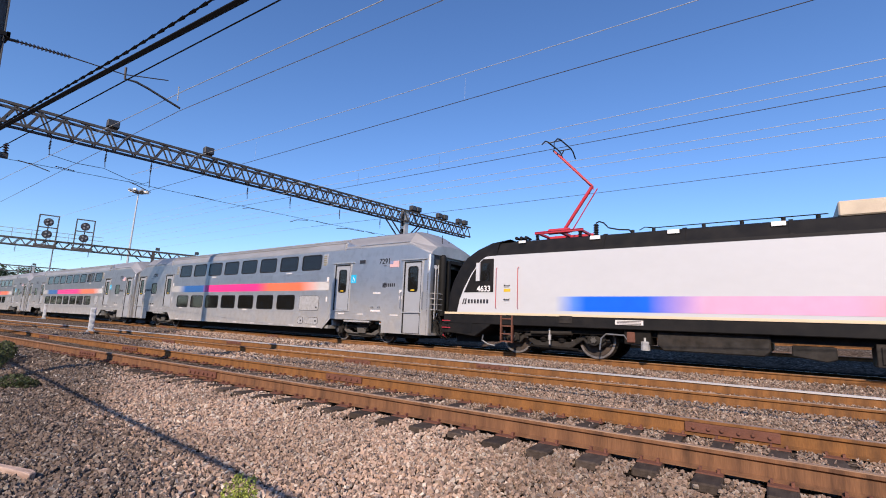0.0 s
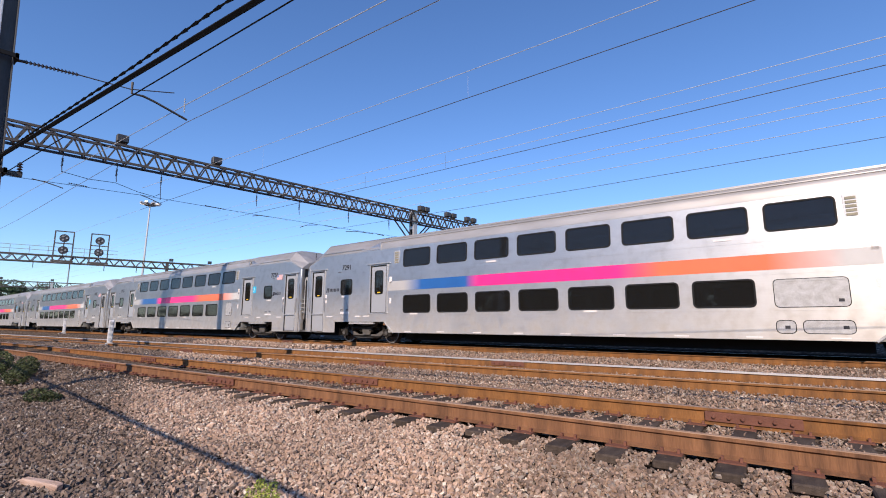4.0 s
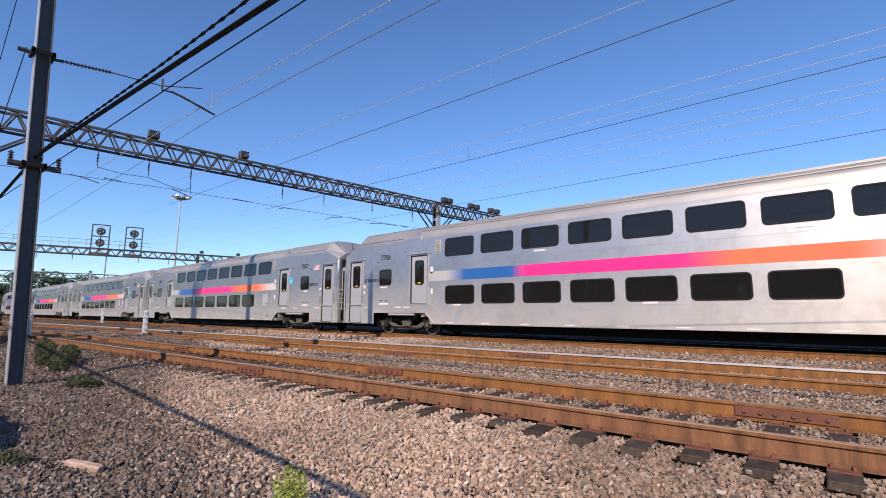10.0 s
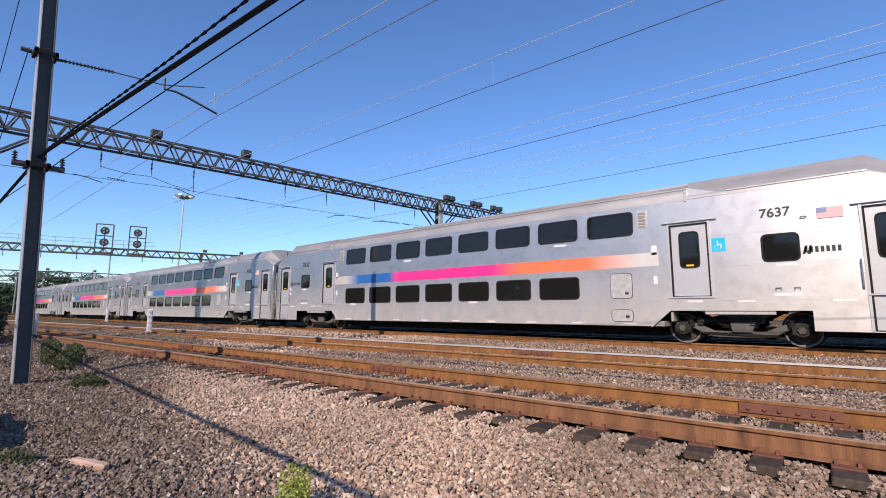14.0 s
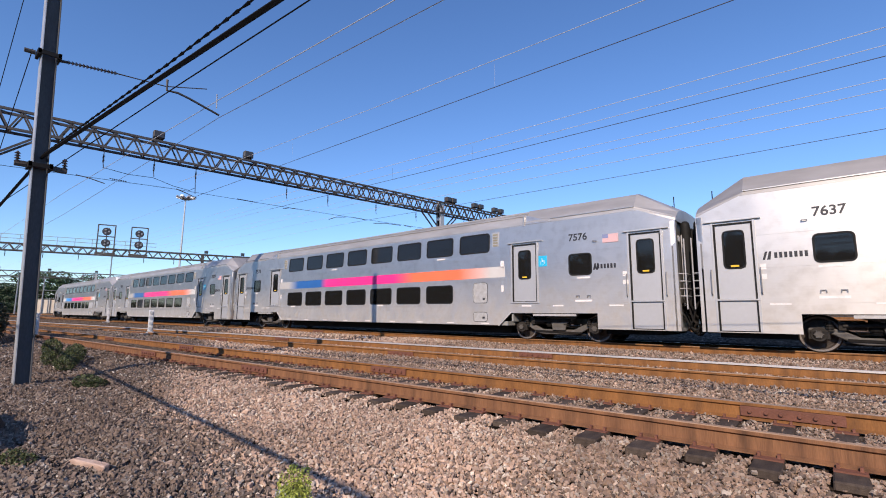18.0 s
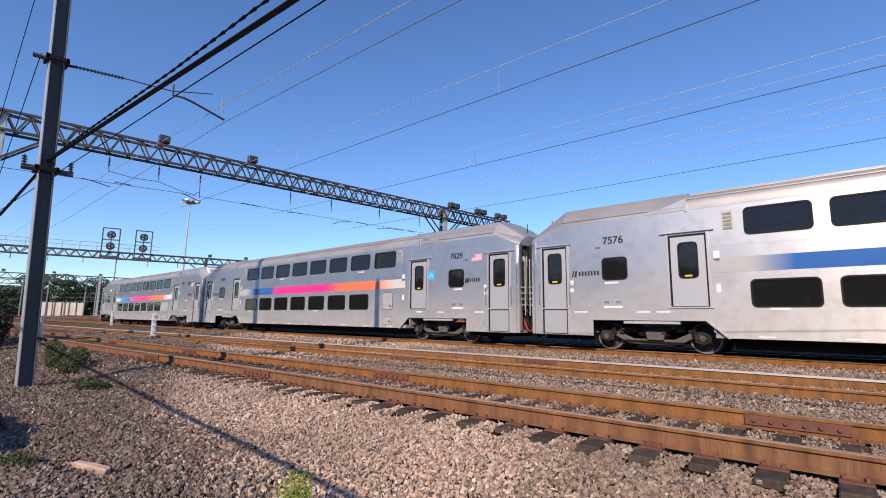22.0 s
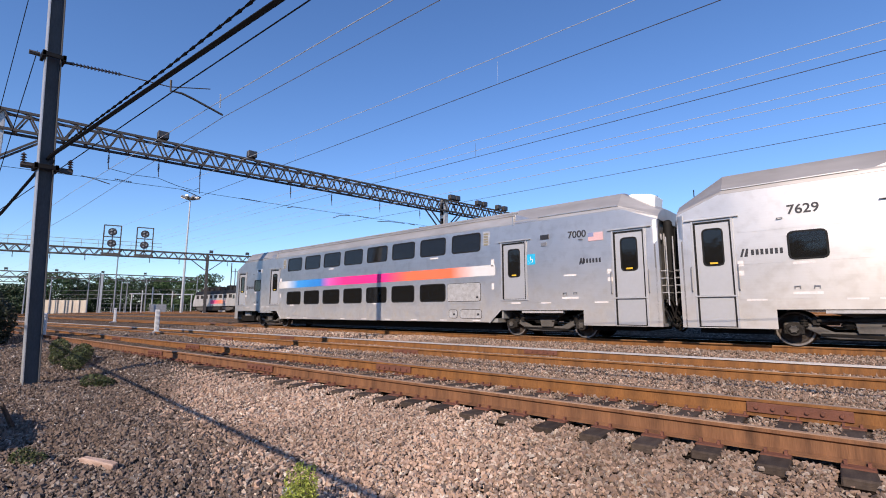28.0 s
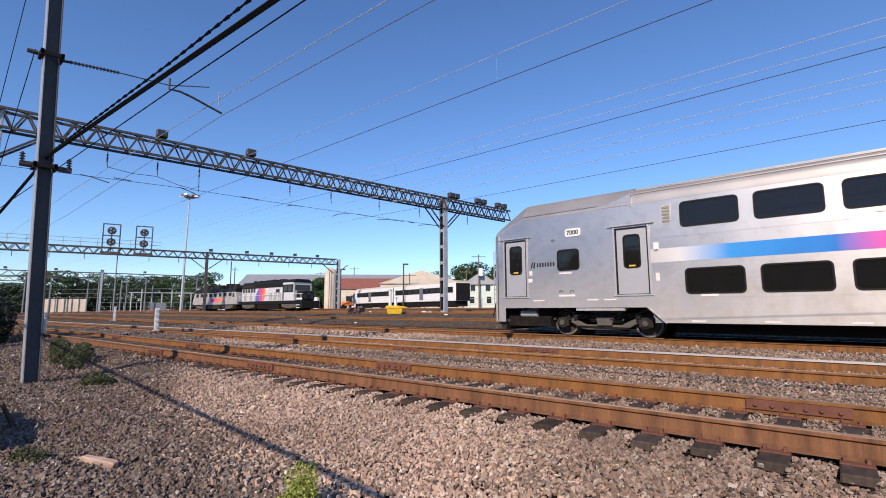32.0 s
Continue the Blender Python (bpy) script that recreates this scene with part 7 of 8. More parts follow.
def hood_diesel():
    d = thing("diesel_locomotive", "white diesel locomotive with black roof and diagonal stripes", "locomotive", "locomotives parked in the yard", at=(-66.0, 37.6, 0.87))
    part("frame", Mesh().box(-9, 9, -1.5, 1.5, 0.95, 1.35), M_BLACKPAINT, d, bevel=0.03)
    part("hood", Mesh().box(-8.2, 4.2, -1.35, 1.35, 1.35, 3.9), M_LOCOWHITE, d, bevel=0.05)
    part("hood_roof", Mesh().prism([(-1.38, 3.35), (1.38, 3.35), (1.38, 3.95), (0.9, 4.35), (-0.9, 4.35), (-1.38, 3.95)], "x", -8.3, 4.3), M_BLACKPAINT, d)
    part("stripes", Mesh().prism([(-4.4, 1.4), (-1.4, 1.4), (0.2, 3.4), (-2.8, 3.4)], "y", -1.37, -1.34), M_DIAG, d, "blue, red and orange slanting stripes")
    part("cab", Mesh().box(4.2, 7.0, -1.48, 1.48, 1.35, 4.0), M_LOCOWHITE, d, bevel=0.06)
    part("cab_roof", Mesh().prism([(-1.5, 3.95), (1.5, 3.95), (1.0, 4.4), (-1.0, 4.4)], "x", 4.1, 7.1), M_BLACKPAINT, d)
    part("cab_window", Mesh().box(4.6, 5.5, -1.51, -1.46, 2.7, 3.5), M_DKGLASS, d)
    part("cab_window", Mesh().box(5.7, 6.6, -1.51, -1.46, 2.7, 3.5), M_DKGLASS, d)
    part("windscreen", Mesh().box(6.98, 7.03, -1.2, 1.2, 2.8, 3.6), M_DKGLASS, d)
    part("nose", Mesh().box(7.0, 8.6, -1.0, 1.0, 1.35, 2.7), M_BLACKPAINT, d, bevel=0.15)
    part("nose_stripe", Mesh().box(7.1, 8.5, -1.015, -0.99, 1.5, 1.75), M_REFLECT, d)
    part("window_surround", Mesh().box(4.4, 6.95, -1.495, -1.455, 2.55, 3.65), M_BLACKPAINT, d)
    for x in (-7.0, -5.2, 0.8, 2.0, 3.2):
        part("hood_door", Mesh().box(x - 0.42, x + 0.42, -1.37, -1.34, 1.5, 2.6), M_PALESTEEL, d, bevel=0.01)
    part("walkway", Mesh().box(-8.9, 4.2, -1.5, -1.35, 1.32, 1.4), M_BOGIE, d)
    for c in (-5.9, 5.9):
        part("bogie_frame", Mesh().prism([(c - 2.0, 0.9), (c + 2.0, 0.9), (c + 1.9, 0.5), (c + 0.5, 0.28), (c - 0.5, 0.28), (c - 1.9, 0.5)], "y", -1.42, -1.27), M_FRAMEGREY, d, bevel=0.03)
    part("fuel_tank", Mesh().prism([(-1.3, 0.2), (1.3, 0.2), (1.42, 0.95), (-1.42, 0.95)], "x", -3.2, 3.2), M_BLACK, d)
    for x in (-6, -4, -2, 0, 2):
        part("roof_fan", Mesh().rod((x, 0, 4.33), (x, 0, 4.6), 0.55, 14), M_BLACKPAINT, d)
    part("handrail", Mesh().path([(-8.9, -1.45, 2.3), (4.0, -1.45, 2.3)], 0.03).path([(7.0, -1.45, 2.3), (8.9, -1.2, 2.3)], 0.03), M_WHITE, d)
    for x in (-8.9, -6.5, -4, -1.5, 1, 3.5, 7.2, 8.9):
        part("stanchion", Mesh().rod((x, -1.45, 1.35), (x, -1.45, 2.3), 0.03, 6), M_WHITE, d)
    part("marking", Mesh().box(2.2, 3.2, -1.372, -1.35, 2.6, 3.1), M_INK, d)
    for i in range(5):
        part("louvre", Mesh().box(-7.9 + 0.85 * i, -7.3 + 0.85 * i, -1.375, -1.34, 2.75, 3.45), M_DARKSTEEL, d)
    part("radiator_grille", Mesh().box(-7.8, -3.9, -1.39, -1.36, 3.52, 3.9), M_BOGIE, d)
    part("exhaust", Mesh().box(-1.2, -0.3, -0.3, 0.3, 4.3, 4.65), M_BLACKPAINT, d)
    part("side_door", Mesh().box(4.25, 4.55, -1.5, -1.47, 1.5, 3.6), M_INK, d)
    part("pilot", Mesh().box(8.6, 9.15, -1.4, 1.4, 0.3, 1.3), M_BLACKPAINT, d, bevel=0.05)
    part("steps", Mesh().box(7.9, 8.6, -1.5, -1.3, 0.35, 0.45).box(7.9, 8.6, -1.5, -1.3, 0.7, 0.8), M_REFLECT, d)
    part("air_tank", Mesh().rod((-3.4, -1.2, 1.0), (3.2, -1.2, 1.0), 0.18, 10), M_BOGIE, d)
    part("headlight", Mesh().box(8.55, 8.64, -0.2, 0.2, 2.2, 2.45), M_LENS, d)
    part("nose_window", Mesh().box(8.58, 8.63, -0.75, -0.35, 1.6, 2.2).box(8.58, 8.63, 0.35, 0.75, 1.6, 2.2), M_INK, d)
    for c in (-5.9, 5.9):
        part("bogie", Mesh().box(c - 2.1, c + 2.1, -1.25, 1.25, 0.22, 0.95), M_BLACK, d, bevel=0.05)
    wheel_row(d, (-7.2, -4.6, 4.6, 7.2), 0.5, 0.5)


def box_locomotive():
    d = thing("dual_power_locomotive", "grey boxy locomotive with dark roof and faded pink stripe", "locomotive", "locomotives parked in the yard", at=(-84.3, 37.6, 0.87))
    d.matrix_basis = d.matrix_basis @ Matrix.Diagonal((0.88, 1, 1, 1))
    part("body", Mesh().prism([(-9.9, 1.0), (9.9, 1.0), (9.9, 1.7), (9.0, 3.1), (-9.0, 3.1), (-9.9, 1.7)], "y", -1.48, 1.48), M_PALESTEEL, d, bevel=0.03)
    part("roof", Mesh().prism([(-1.49, 3.05), (1.49, 3.05), (1.2, 3.7), (-1.2, 3.7)], "x", -9.1, 9.1), M_BLACKPAINT, d)
    part("stripe", Mesh().box(-1.5, 5.5, -1.495, -1.47, 1.45, 2.05), M_MUBAND, d, "faded pink and orange stripe")
    for x, w, h in ((-7.6, 0.7, 0.5), (-5.4, 0.9, 0.75), (-3, 0.6, 0.4), (-0.6, 1.1, 0.7), (2.0, 0.7, 0.45), (4.6, 1.0, 0.8), (7.2, 0.6, 0.5)):
        part("roof_box", Mesh().box(x - w, x + w, -0.8, 0.8, 3.65, 3.7 + h), M_BOGIE, d, bevel=0.05)
    for i in range(8):
        part("side_grille", Mesh().box(-8.2 + 2.1 * i, -7.0 + 2.1 * i, -1.495, -1.46, 2.35, 2.95), M_BOGIE, d)
    part("cab_window", Mesh().box(8.1, 8.8, -1.495, -1.46, 2.2, 2.85), M_DKGLASS, d)
    part("roof_mast", Mesh().rod((3.3, 0, 3.7), (3.3, 0, 8.5), 0.09, 8), M_DARKSTEEL, d)
    part("underframe", Mesh().box(-9.2, 9.2, -1.3, 1.3, 0.3, 1.0), M_BLACK, d)
    for c in (-6.0, 6.0):
        part("bogie_frame", Mesh().prism([(c - 2.2, 0.85), (c + 2.2, 0.85), (c + 2.1, 0.5), (c + 0.6, 0.25), (c - 0.6, 0.25), (c - 2.1, 0.5)], "y", -1.4, -1.25), M_FRAMEGREY, d, bevel=0.03)
    part("fuel_tank", Mesh().box(-2.6, 2.6, -1.42, 1.42, 0.25, 0.95), M_BOGIE, d, bevel=0.06)
    wheel_row(d, (-7.2, -4.6, 4.6, 7.2), 0.5, 0.5)


M_PALESTEEL = surf("pale_car_steel", (0.42, 0.41, 0.40), (0.34, 0.33, 0.32), 0.45, 0.1, 1, 12, 0.0, (0.4, 0.35, 0.3), 0.3)
hood_diesel()
box_locomotive()


def mu_car(x0, x1, tip):
    d = thing("multiple_unit_car", "white stainless commuter car with a black window band", "train coach", "parked commuter cars", at=(-48.3, 60.1, 1.28), turn=-14.7)
    part("body", Mesh().prism([(x0 + (1.8 if tip else 0), 1.0), (x1, 1.0), (x1, 3.95), (x0 + (2.8 if tip else 0), 3.95), (x0 + (0.3 if tip else 0), 2.4)], "y", -1.5, 1.5), M_WHITE, d, bevel=0.05)
    part("roof", Mesh().prism([(-1.5, 3.9), (1.5, 3.9), (1.0, 4.3), (-1.0, 4.3)], "x", x0 + (2.6 if tip else 0.1), x1 - 0.1), M_BEIGE, d)
    part("window_band", Mesh().box(x0 + (3.6 if tip else 0.8), x1 - 0.7, -1.515, -1.49, 2.35, 3.3), M_BLACKPAINT, d, "black window band")
    n = int((x1 - x0 - 5) / 1.9)
    for i in range(n):
        part("window", Mesh().box(x0 + 3.9 + 1.9 * i, x0 + 5.3 + 1.9 * i, -1.53, -1.51, 2.5, 3.15), M_DKGLASS, d)
    part("end_panel", Mesh().box(x1, x1 + 0.03, -1.4, 1.4, 1.05, 3.9), M_BLACKPAINT, d, "black gangway end")
    part("door", Mesh().box((x0 + x1) / 2 - 0.6, (x0 + x1) / 2 + 0.6, -1.535, -1.5, 1.3, 3.4), M_GALV, d)
    part("skirt", Mesh().box(x0 + 2.5, x1 - 0.5, -1.3, 1.3, 0.12, 1.0), M_BLACK, d)
    if tip:
        part("red_front", Mesh().prism([(x0 + 0.8, 2.2), (x0 + 1.6, 2.2), (x0 + 2.6, 3.5), (x0 + 1.6, 3.2)], "y", -1.52, -1.49), M_RED, d)
    wheel_row(d, (x0 + 3.5, x0 + 6, x1 - 5.5, x1 - 3), 0.45, 0.45)


mu_car(-41.0, -20.6, True)
mu_car(-20.2, 0.6, False)


def building(name, label, cat, at, turn, w, d, h, roofh, wall, roof, wins=(), gable="x"):
    """A gabled block: walls with openings shown by set-back windows, eaves and a ridged roof."""
    b = thing(name, label, cat, at=at, turn=turn)
    part("wall", Mesh().box(-w / 2, w / 2, -d / 2, d / 2, -0.5, h), wall, b)
    if gable == "x":
        part("roof", Mesh().prism([(-d / 2 - 0.4, h - 0.05), (d / 2 + 0.4, h - 0.05), (0, h + roofh)], "x", -w / 2 - 0.4, w / 2 + 0.4), roof, b)
    elif gable == "y":
        part("roof", Mesh().prism([(-w / 2 - 0.4, h - 0.05), (w / 2 + 0.4, h - 0.05), (0, h + roofh)], "y", -d / 2 - 0.4, d / 2 + 0.4), roof, b)
    else:
        part("roof", Mesh().prism([(-d / 2 - 0.4, h - 0.05), (d / 2 + 0.4, h - 0.05), (d / 2 + 0.4, h + 0.2), (-d / 2 - 0.4, h + roofh)], "x", -w / 2 - 0.4, w / 2 + 0.4), roof, b)
    for x, z, ww, hh in wins:
        f = part("window", Mesh().box(x - ww / 2 - 0.08, x + ww / 2 + 0.08, -d / 2 - 0.06, -d / 2, z - 0.08, z + hh + 0.08), M_WHITE, b)
        part("pane", Mesh().box(x - ww / 2, x + ww / 2, -d / 2 - 0.08, -d / 2 - 0.05, z, z + hh), M_DKGLASS, f)
    return b


FACE = 45   # the far buildings face the yard
building("warehouse", "large low warehouse with a grey metal roof", "warehouse", (-118, 92, 0.8), FACE, 62, 22, 6.0, 5.0, M_CREAMWALL, M_GREYROOF, [(-20 + 5 * i, 1.2, 2, 1.5) for i in range(8)])
building("warehouse", "cream shed with a red-brown roof beside pale warehouses", "warehouse", (-101, 87.5, 1.0), FACE, 20, 12, 5.4, 3.2, M_CREAMWALL, M_BRICKRED, [(-5, 2.5, 2, 1.2), (0, 2.5, 2, 1.2), (5, 2.5, 2, 1.2)])
building("warehouse", "cream gabled hall behind the parked cars", "warehouse", (-84.1, 88.3, 1.0), FACE, 20, 14, 6.2, 3.2, M_CREAMWALL, M_CREAMWALL, [(-6, 2, 1.6, 1.4), (0, 2, 1.6, 1.4), (6, 2, 1.6, 1.4)], "y")
building("house", "pale green house with white gable", "house", (-62.5, 84.4, 1.0), FACE - 6, 7.0, 8, 5.2, 2.6, M_PALEGREEN, M_GREYROOF, [(-1.8, 1.2, 1.0, 1.4), (1.8, 1.2, 1.0, 1.4), (-1.6, 3.8, 1.0, 1.3), (1.6, 3.8, 1.0, 1.3)], "y")
building("house", "white clapboard house behind a fence", "house", (-61.2, 92, 1.0), FACE - 6, 5.5, 8, 6.2, 2.2, M_WHITE, M_GREYROOF, [(-1.4, 1.2, 0.9, 1.3), (1.2, 1.2, 0.9, 1.3), (0, 4.4, 0.9, 1.3)], "y")
building("warehouse", "low white building with a dark red roof", "warehouse", (-14, 100, 1.0), 0, 26, 12, 4.2, 2.4, M_WHITE, M_BRICKRED, [(-8 + 4 * i, 1.2, 1.4, 1.4) for i in range(5)])
sl = thing("silo", "tall cream cylindrical silo with a domed top", "silo", at=(-84.5, 60.6, 0.9))
part("tank", Mesh().loft([[(r * math.cos(i * math.pi / 10), r * math.sin(i * math.pi / 10), z) for i in range(20)] for r, z in ((1.25, -0.3), (1.25, 8.0), (1.0, 8.6), (0.5, 8.95), (0.1, 9.05))]), M_CREAMWALL, sl, smooth=40)
part("ladder", Mesh().bar((0.9, -1.0, 0), (0.9, -1.0, 8.6), 0.06).bar((1.2, -0.75, 0), (1.2, -0.75, 8.6), 0.06), M_GALV, sl)
part("pipe", Mesh().rod((1.6, 0, 0), (1.6, 0, 7.4), 0.25, 10), M_GALV, sl)
for x, y, tn, w, mt, lb in ((-87, 57.5, FACE, 3.2, M_WHITE, "white site container beside the silo"), (-93.5, 59.5, FACE, 7.0, M_BEIGE, "beige container with faded painted tags"), (-101, 44.2, 60, 4.2, M_WHITE, "white box van body beside the tracks")):
    c = thing("container", lb, "container", at=(x, y, 0.85), turn=tn)
    part("body", Mesh().box(-w / 2, w / 2, -1.2, 1.2, 0.1, 2.7), mt, c, bevel=0.03)
    part("skid", Mesh().box(-w / 2, w / 2, -1.1, 1.1, -0.2, 0.1), M_BLACK, c)
    if mt is M_BEIGE:
        for i in range(3):
            part("painted_tag", Mesh().box(-2.6 + 1.5 * i, -1.6 + 1.5 * i, -1.215, -1.19, 0.8, 1.9), M_FLAGRED if i < 2 else M_INK, c)
ld = thing("loader", "orange yard loader parked by the silo", "vehicle", at=(-78.9, 61.0, 0.9), turn=FACE)
part("body", Mesh().box(-1.2, 1.2, -0.9, 0.9, 0.7, 1.7), M_ORANGE, ld, bevel=0.1)
part("cab", Mesh().box(-0.3, 0.9, -0.8, 0.8, 1.7, 2.8), M_DKGLASS, ld, bevel=0.05)
part("bucket", Mesh().prism([(-2.3, 0.3), (-1.6, 0.3), (-1.5, 1.1)], "y", -1.0, 1.0), M_ORANGE, ld)
for x in (-0.8, 0.8):
    part("wheel", Mesh().rod((x, -1.0, 0.5), (x, 1.0, 0.5), 0.5, 14), M_RUBBER, ld)

# bins by the tracks
yb = thing("grit_bin", "bright yellow plastic grit bin on the ballast", "bin", at=(-27.9, 26.3, gz(-27.9, 26.3)), turn=42)
part("body", Mesh().loft([[(x * k, y * k, z) for x, y in ((-0.68, -0.42), (0.62, -0.42), (0.62, 0.42), (-0.68, 0.42))] for k, z in ((0.82, 0.0), (1.0, 0.46))]), M_YELLOW, yb, bevel=0.03)
part("lid", Mesh().prism([(-0.74, 0.46), (0.95, 0.46), (0.9, 0.56), (0.3, 0.66), (-0.6, 0.68), (-0.74, 0.6)], "y", -0.47, 0.47), M_YELLOW, yb, bevel=0.03)
bb = thing("scrap_bin", "rusty brown open scrap bin with pale rubble", "bin", at=(-34.3, 27.5, gz(-34.3, 27.5)), turn=42)
part("body", Mesh().loft([[(x * k, y * k, z) for x, y in ((-0.75, -0.5), (0.75, -0.5), (0.75, 0.5), (-0.75, 0.5))] for k, z in ((0.9, 0.0), (1.0, 0.55))]), M_BROWN, bb, bevel=0.02)
part("rubble", Mesh().box(-0.4, -0.1, -0.3, 0.1, 0.5, 0.68).box(0.1, 0.5, -0.2, 0.3, 0.5, 0.62), M_REFLECT, bb, bevel=0.03)

# white lineside posts
def post_signal(x, y, h, n, label):
    p = thing("dwarf_signal", label, "railway signal", "white lineside posts", at=(x, y, gz(x, y)), turn=70)
    part("base", Mesh().box(-0.16, 0.16, -0.14, 0.14, -0.1, 0.12), M_LIGHTSTEEL, p, bevel=0.02)
    part("case", Mesh().box(-0.105, 0.105, -0.085, 0.085, 0.12, h), M_LOCOWHITE, p, bevel=0.02)
    for i in range(n):
        z = 0.28 + (h - 0.4) * i / (n - 1)
        part("lens", Mesh().rod((0, -0.088, z), (0, -0.13, z), 0.075, 10), M_LIGHTSTEEL, p)
    part("foot_bracket", Mesh().bar((-0.1, -0.1, 0.02), (-0.34, -0.3, 0.0), 0.1), M_LIGHTSTEEL, p)


post_signal(-25.6, 8.35, 1.15, 4, "white upright dwarf signal post between the tracks")
post_signal(-26.3, 4.2, 1.05, 3, "white three-lamp dwarf signal beside the bush")
post_signal(-52, 13.4, 1.3, 3, "white dwarf signal post between distant tracks")

# lamp posts, utility poles and small masts against the trees
def street_lamp(x, y, h):
    s = thing("street_lamp", "dark street lamp with a square head", "street lamp", "yard lamps", at=(x, y, 0.9), turn=FACE)
    part("post", Mesh().rod((0, 0, -0.2), (0, 0, h), 0.16, 8, 0.12), M_DARKSTEEL, s)
    part("head", Mesh().box(-0.2, 0.9, -0.25, 0.25, h - 0.05, h + 0.22), M_DARKSTEEL, s)


for x, y, h in ((-31.0, 28.6, 2.0), (-30.4, 28.7, 1.3)):
    wp = thing("marker_post", "white square lineside marker post", "post", "white lineside posts", at=(x, y, gz(x, y)))
    part("shaft", Mesh().box(-0.11, 0.11, -0.09, 0.09, -0.1, h), M_WHITE, wp, bevel=0.015)
    part("cap", Mesh().box(-0.14, 0.14, -0.12, 0.12, h, h + 0.06), M_LIGHTSTEEL, wp)
street_lamp(-63.6, 62.0, 8.4)
street_lamp(-81.5, 61.0, 8.4)


def utility_pole(x, y, h, drum=False):
    u = thing("utility_pole", "wooden utility pole with a cross arm", "pole", "utility poles", at=(x, y, 0.9), turn=FACE)
    part("shaft", Mesh().rod((0, 0, -0.2), (0, 0, h), 0.17, 8, 0.12), M_WOODPOLE, u)
    part("cross_arm", Mesh().bar((-1.5, 0, h - 0.5), (1.5, 0, h - 0.5), 0.14), M_WOODPOLE, u)
    if drum:
        part("transformer", Mesh().rod((0.4, -0.3, h - 4.6), (0.4, -0.3, h - 3.0), 0.5, 12), M_REFLECT, u, "pale transformer drum")


utility_pole(-59.6, 80.3, 11.6, True)
utility_pole(-63.5, 81, 8.6)
utility_pole(-76, 76, 8.2)
utility_pole(-120, 95, 13.5)
utility_pole(-128, 88, 12.0)
for x, y, h in ((-128, 27.5, 8.8), (-126, 29, 8.8), (-140, 18.5, 8.4), (-140, 23, 8.4), (-125, 33, 7.8), (-122, 37, 7.6), (-118, 46.5, 8.4), (-132, 36, 7.5), (-101, 47.5, 9.5), (-118, 30, 13)):
    s = thing("trackside_mast", "thin grey steel mast among the trees", "mast", "distant yard masts", at=(x, y, 0.7))
    part("shaft", Mesh().rod((0, 0, -0.3), (0, 0, h), 0.16, 8, 0.1), M_GALV, s)
    part("arm", Mesh().bar((0, -0.8, h - 0.6), (0, 0.8, h - 0.6), 0.1), M_GALV, s)
for z in (4.2, 5.2, 6.2):
    wire("overhead_wire", [(-160, 22, z), (-118, 48, z)], 0.03, M_GALV, "distant line wire against the trees")

# substation of thin frames and a mesh fence
ss = thing("substation", "grey outdoor switchgear frames behind a fence", "substation", at=(-122, 40.5, 0.8), turn=70)
for i in range(7):
    part("frame_post", Mesh().rod((-6 + 2 * i, 0, -0.3), (-6 + 2 * i, 0, 4.2 + 0.8 * (i % 3)), 0.13, 8), M_LIGHTSTEEL, ss)
    part("insulator", ribbed(Mesh(), (-6 + 2 * i, -0.6, 1.6), (-6 + 2 * i, -0.6, 3.0), 0.2, 6), M_LIGHTSTEEL, ss)
part("frame_beam", Mesh().bar((-6.5, 0, 4.2), (6.5, 0, 4.2), 0.2), M_LIGHTSTEEL, ss)
part("transformer", Mesh().box(-2.2, 1.0, -1.5, -0.4, -0.2, 1.8), M_GALV, ss, bevel=0.08)


def fence(x, y, turn, n, h=1.9):
    f = thing("fence", "pale chain-link fence with steel posts", "fence", "yard fences", at=(x, y, 0.85), turn=turn)
    pm = Mesh().rod((0, 0, -0.2), (0, 0, h), 0.05, 6).data("post", M_LIGHTSTEEL)
    for i in range(n):
        part("post", pm, None, f, at=(2.5 * i, 0, 0))
    for z in (0.1, h * 0.5, h):
        part("rail", Mesh().rod((0, 0, z), (2.5 * (n - 1), 0, z), 0.03, 6), M_LIGHTSTEEL, f)


fence(-60.0, 73.5, 42, 9, 2.2)
fence(-130, 30, 68, 12)

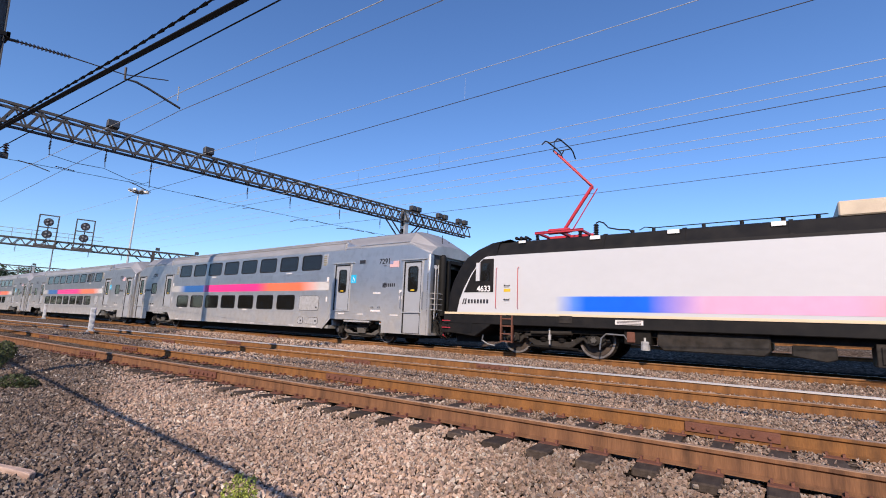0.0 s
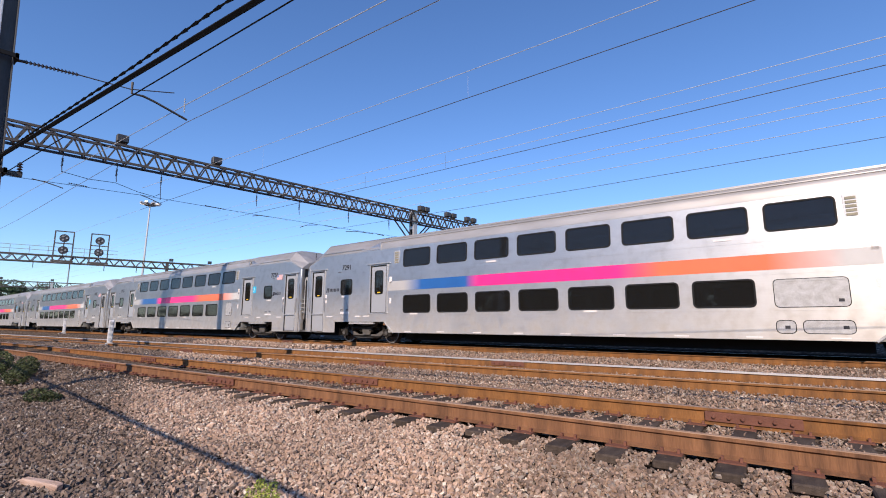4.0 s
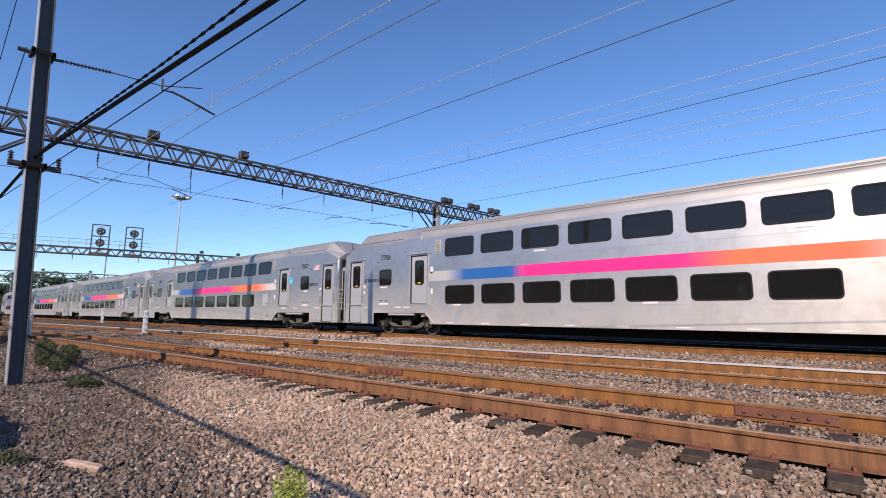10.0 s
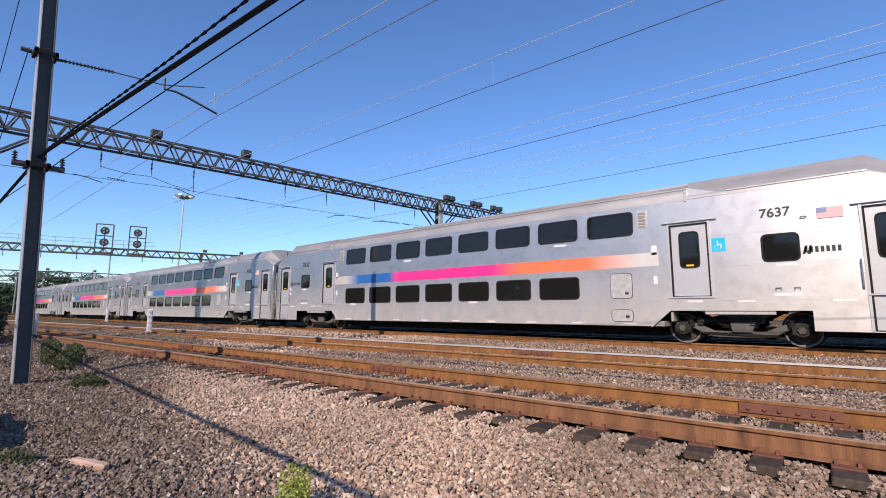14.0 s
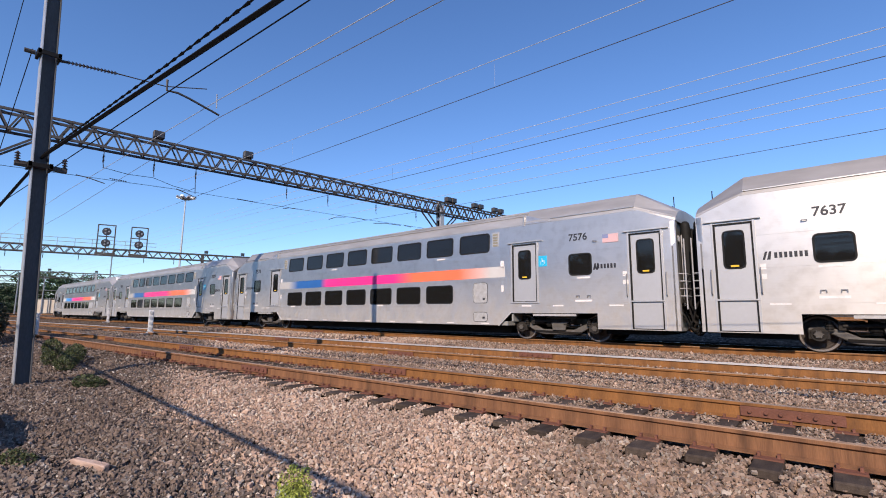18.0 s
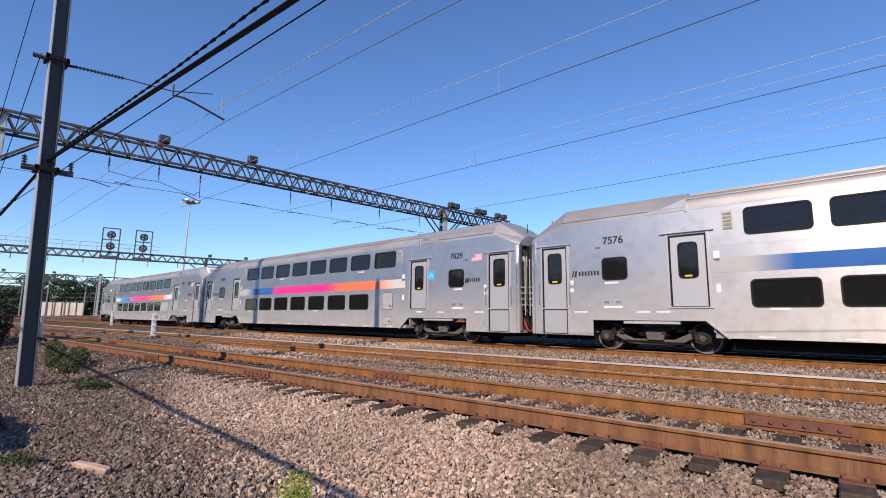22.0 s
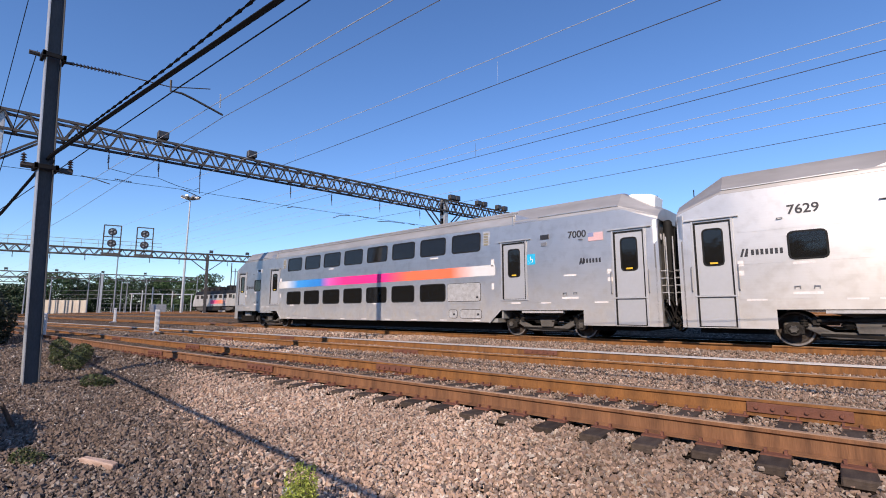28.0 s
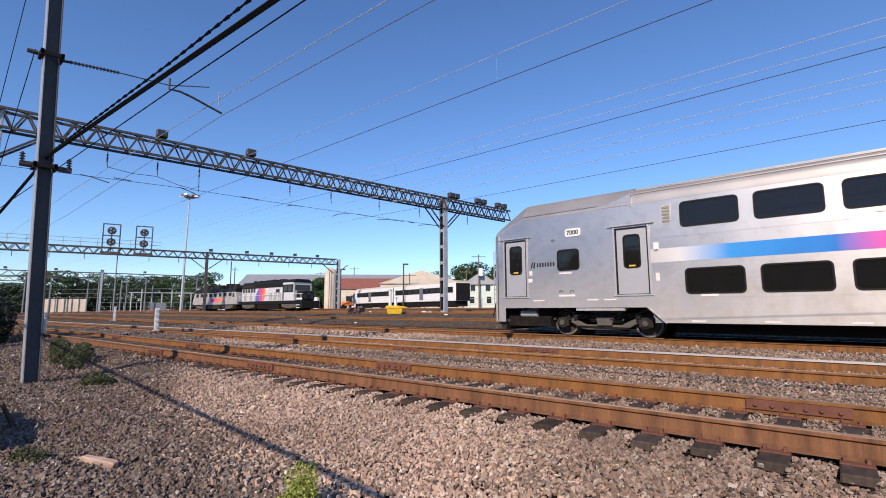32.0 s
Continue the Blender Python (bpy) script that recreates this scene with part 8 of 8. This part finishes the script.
# small white clutter near the tracks
for x, y, s, lb in ((-15.6, 13.2, 0.11, "pale broken concrete block by the rail"), (-14.0, 13.25, 0.11, "tan paper bag lying by the rail"), (-36.5, 31, 0.2, "white plastic scraps on the ballast"), (-31.5, 20.0, 0.1, "pale scrap lying on the ballast"), (-4.05, 4.45, 0.05, "small pale stone beside the rail"), (-26, 12.6, 0.07, "pale scrap lying on the ballast"), (-28.2, 30.0, 0.3, "white plastic scraps on the ballast"), (-27.7, 30.2, 0.22, "white plastic scraps on the ballast"), (-21, 24.5, 0.16, "pale scrap lying on the ballast"), (-24, 19.2, 0.12, "pale scrap lying on the ballast"), (-8.9, 3.4, 0.05, "small pale stone beside the rail"), (-10.5, 3.9, 0.05, "small pale stone beside the rail"), (-15.5, 3.6, 0.1, "pale scrap lying on the ballast")):
    m = Mesh().loft([[(s * k * math.cos(a) * rng.uniform(0.8, 1.2), s * 0.7 * k * math.sin(a) * rng.uniform(0.8, 1.2), z * s) for a in np.linspace(0, 5.6, 8)] for k, z in ((0.9, -0.1), (1.0, 0.15), (0.7, 0.42), (0.25, 0.5))])
    solo("litter", m, M_BEIGE if "tan" in lb else M_REFLECT, lb, "litter", "scraps on the ballast", at=(x, y, gz(x, y)))

# ---------------------------------------------------------------- plants and scraps in the foreground
def bush(name, at, lobes, n, size, mat, label):
    b = thing(name, label, "bush", at=at)
    me = leaves(rng, lobes, n, size)
    me.materials.append(mat)
    part("foliage", me, None, b)
    st = Mesh()
    for c, r in lobes:
        st.rod((c[0] * 0.2, c[1] * 0.2, -0.05), (c[0], c[1], c[2]), 0.012, 5, 0.005)
    part("stems", st, M_BARK, b)


bush("bush", (-14.6, 2.95, -0.36), [((1.3, -0.25, 0.18), (0.34, 0.2, 0.17)), ((0.6, 0.0, 0.25), (0.35, 0.2, 0.2)), ((-0.3, -0.25, 0.2), (0.4, 0.14, 0.18)), ((-0.2, 0.25, 0.3), (0.5, 0.2, 0.22)), ((-1.4, 0.0, 0.36), (0.6, 0.2, 0.24))], 6500, 0.02, M_LEAFBUSH, "low olive-green bush on the ballast")
bush("weed", (-10.3, 2.42, -0.36), [((0, 0, 0.1), (0.25, 0.2, 0.12)), ((0.25, 0.1, 0.08), (0.2, 0.16, 0.08))], 1600, 0.017, M_LEAFBUSH, "small green weed on the ballast")
bush("weed", (-2.86, 1.86, -0.36), [((0, 0, 0.1), (0.1, 0.1, 0.12)), ((0.07, -0.05, 0.08), (0.11, 0.09, 0.09)), ((-0.07, 0.04, 0.2), (0.06, 0.06, 0.1)), ((0.0, -0.1, 0.06), (0.1, 0.09, 0.08)), ((0.05, 0.05, 0.2), (0.04, 0.04, 0.13)), ((-0.12, -0.02, 0.14), (0.03, 0.03, 0.12)), ((0.12, 0.02, 0.15), (0.03, 0.03, 0.12))], 3000, 0.009, M_LEAFLIME, "bright lime-green weed growing through stones")
bush("weed", (-5.65, 0.86, -0.36), [((0, 0, 0.05), (0.14, 0.1, 0.07)), ((0.12, 0.06, 0.04), (0.12, 0.1, 0.05))], 500, 0.014, M_LEAFBUSH, "dry straggling weed among dark stones")
solo("litter", Mesh().rod((-0.05, 0, 0.03), (0.05, 0, 0.03), 0.032, 12).rod((0.05, 0, 0.03), (0.055, 0, 0.03), 0.026, 12), M_GALV, "small grey metal can lying in the stones", "can", at=pose(-3.14, 1.96, -0.345, 0, 0, 25))
bush("bush", (-25.0, 2.55, -0.35), [((0, 0, 0.9), (0.9, 0.6, 0.95)), ((-1, -0.3, 1.2), (1.0, 0.7, 1.1)), ((0.8, -0.4, 0.6), (0.7, 0.5, 0.6)), ((-2.4, -0.3, 1.3), (1.2, 0.8, 1.2))], 14000, 0.05, M_LEAFBLACK, "dense dark evergreen bush beside the pole")
bush("bush", (-5.7, -1.07, -0.34), [((-0.3, -0.05, 1.28), (0.5, 0.2, 0.12)), ((-0.9, 0.0, 1.3), (0.55, 0.22, 0.13)), ((-1.6, 0, 1.26), (0.5, 0.2, 0.12))], 3600, 0.06, M_LEAFDARK, "leafy dark shrub beside the ballast")
M_PALEWOOD = surf("sun_bleached_wood", (0.5, 0.37, 0.3), (0.27, 0.17, 0.125), 0.85, 0, 9, 70, 0.6, (0.08, 0.055, 0.04), 0.5, stretch=(0.4, 3, 3))
wd = solo("wood_offcut", Mesh().loft([[(x, -w, 0), (x + e, w, 0), (x + e * 0.5, w * 0.8, h), (x, -w * 0.7, h * 0.9)] for x, w, h, e in ((-0.27, 0.02, 0.02, 0.03), (-0.2, 0.034, 0.045, 0.02), (-0.02, 0.04, 0.052, 0.0), (0.17, 0.045, 0.06, 0.01), (0.25, 0.042, 0.058, -0.03))]), M_PALEWOOD, "short weathered wood offcut on the stones", "wood", bevel=0.008, at=pose(-4.93, 1.24, -0.335, 3, 2, 16) @ Matrix.Diagonal((1.0, 0.9, 1.05, 1)))
solo("wood_stake", Mesh().prism([(-0.03, 0), (0.03, 0), (0.02, 0.34), (-0.01, 0.36)], "y", -0.012, 0.012), M_TIE, "dark splintered stake standing in stones", "wood", at=pose(-7.3, 1.0, -0.36, 10, 28, -30))


def train_at(t):
    k = min(int(t / 0.5), len(TRAIN_ROWS) - 2)
    (t0, s0), (t1, s1) = TRAIN_ROWS[k], TRAIN_ROWS[k + 1]
    return s0 + (s1 - s0) * (t - t0) / (t1 - t0)


def motions():
    for car, off in TRAIN:
        walk(car, [(t, pose(s + off, TRAIN_Y + TRAIN_SLOPE * (s + off), TRAIN_Z, 0, 0, math.degrees(math.atan(TRAIN_SLOPE)))) for t, s in TRAIN_ROWS])
        # the wheelsets roll as far as the car runs
        for ob in car.children_recursive:
            if ob.name.startswith("wheelset"):
                at = ob.matrix_basis.translation.copy()
                walk(ob, [(k / 10, pose(at.x, at.y, at.z, 0, math.degrees((train_at(k / 10) + 40) / at.z) % 360, 0)) for k in range(321)])


motions()
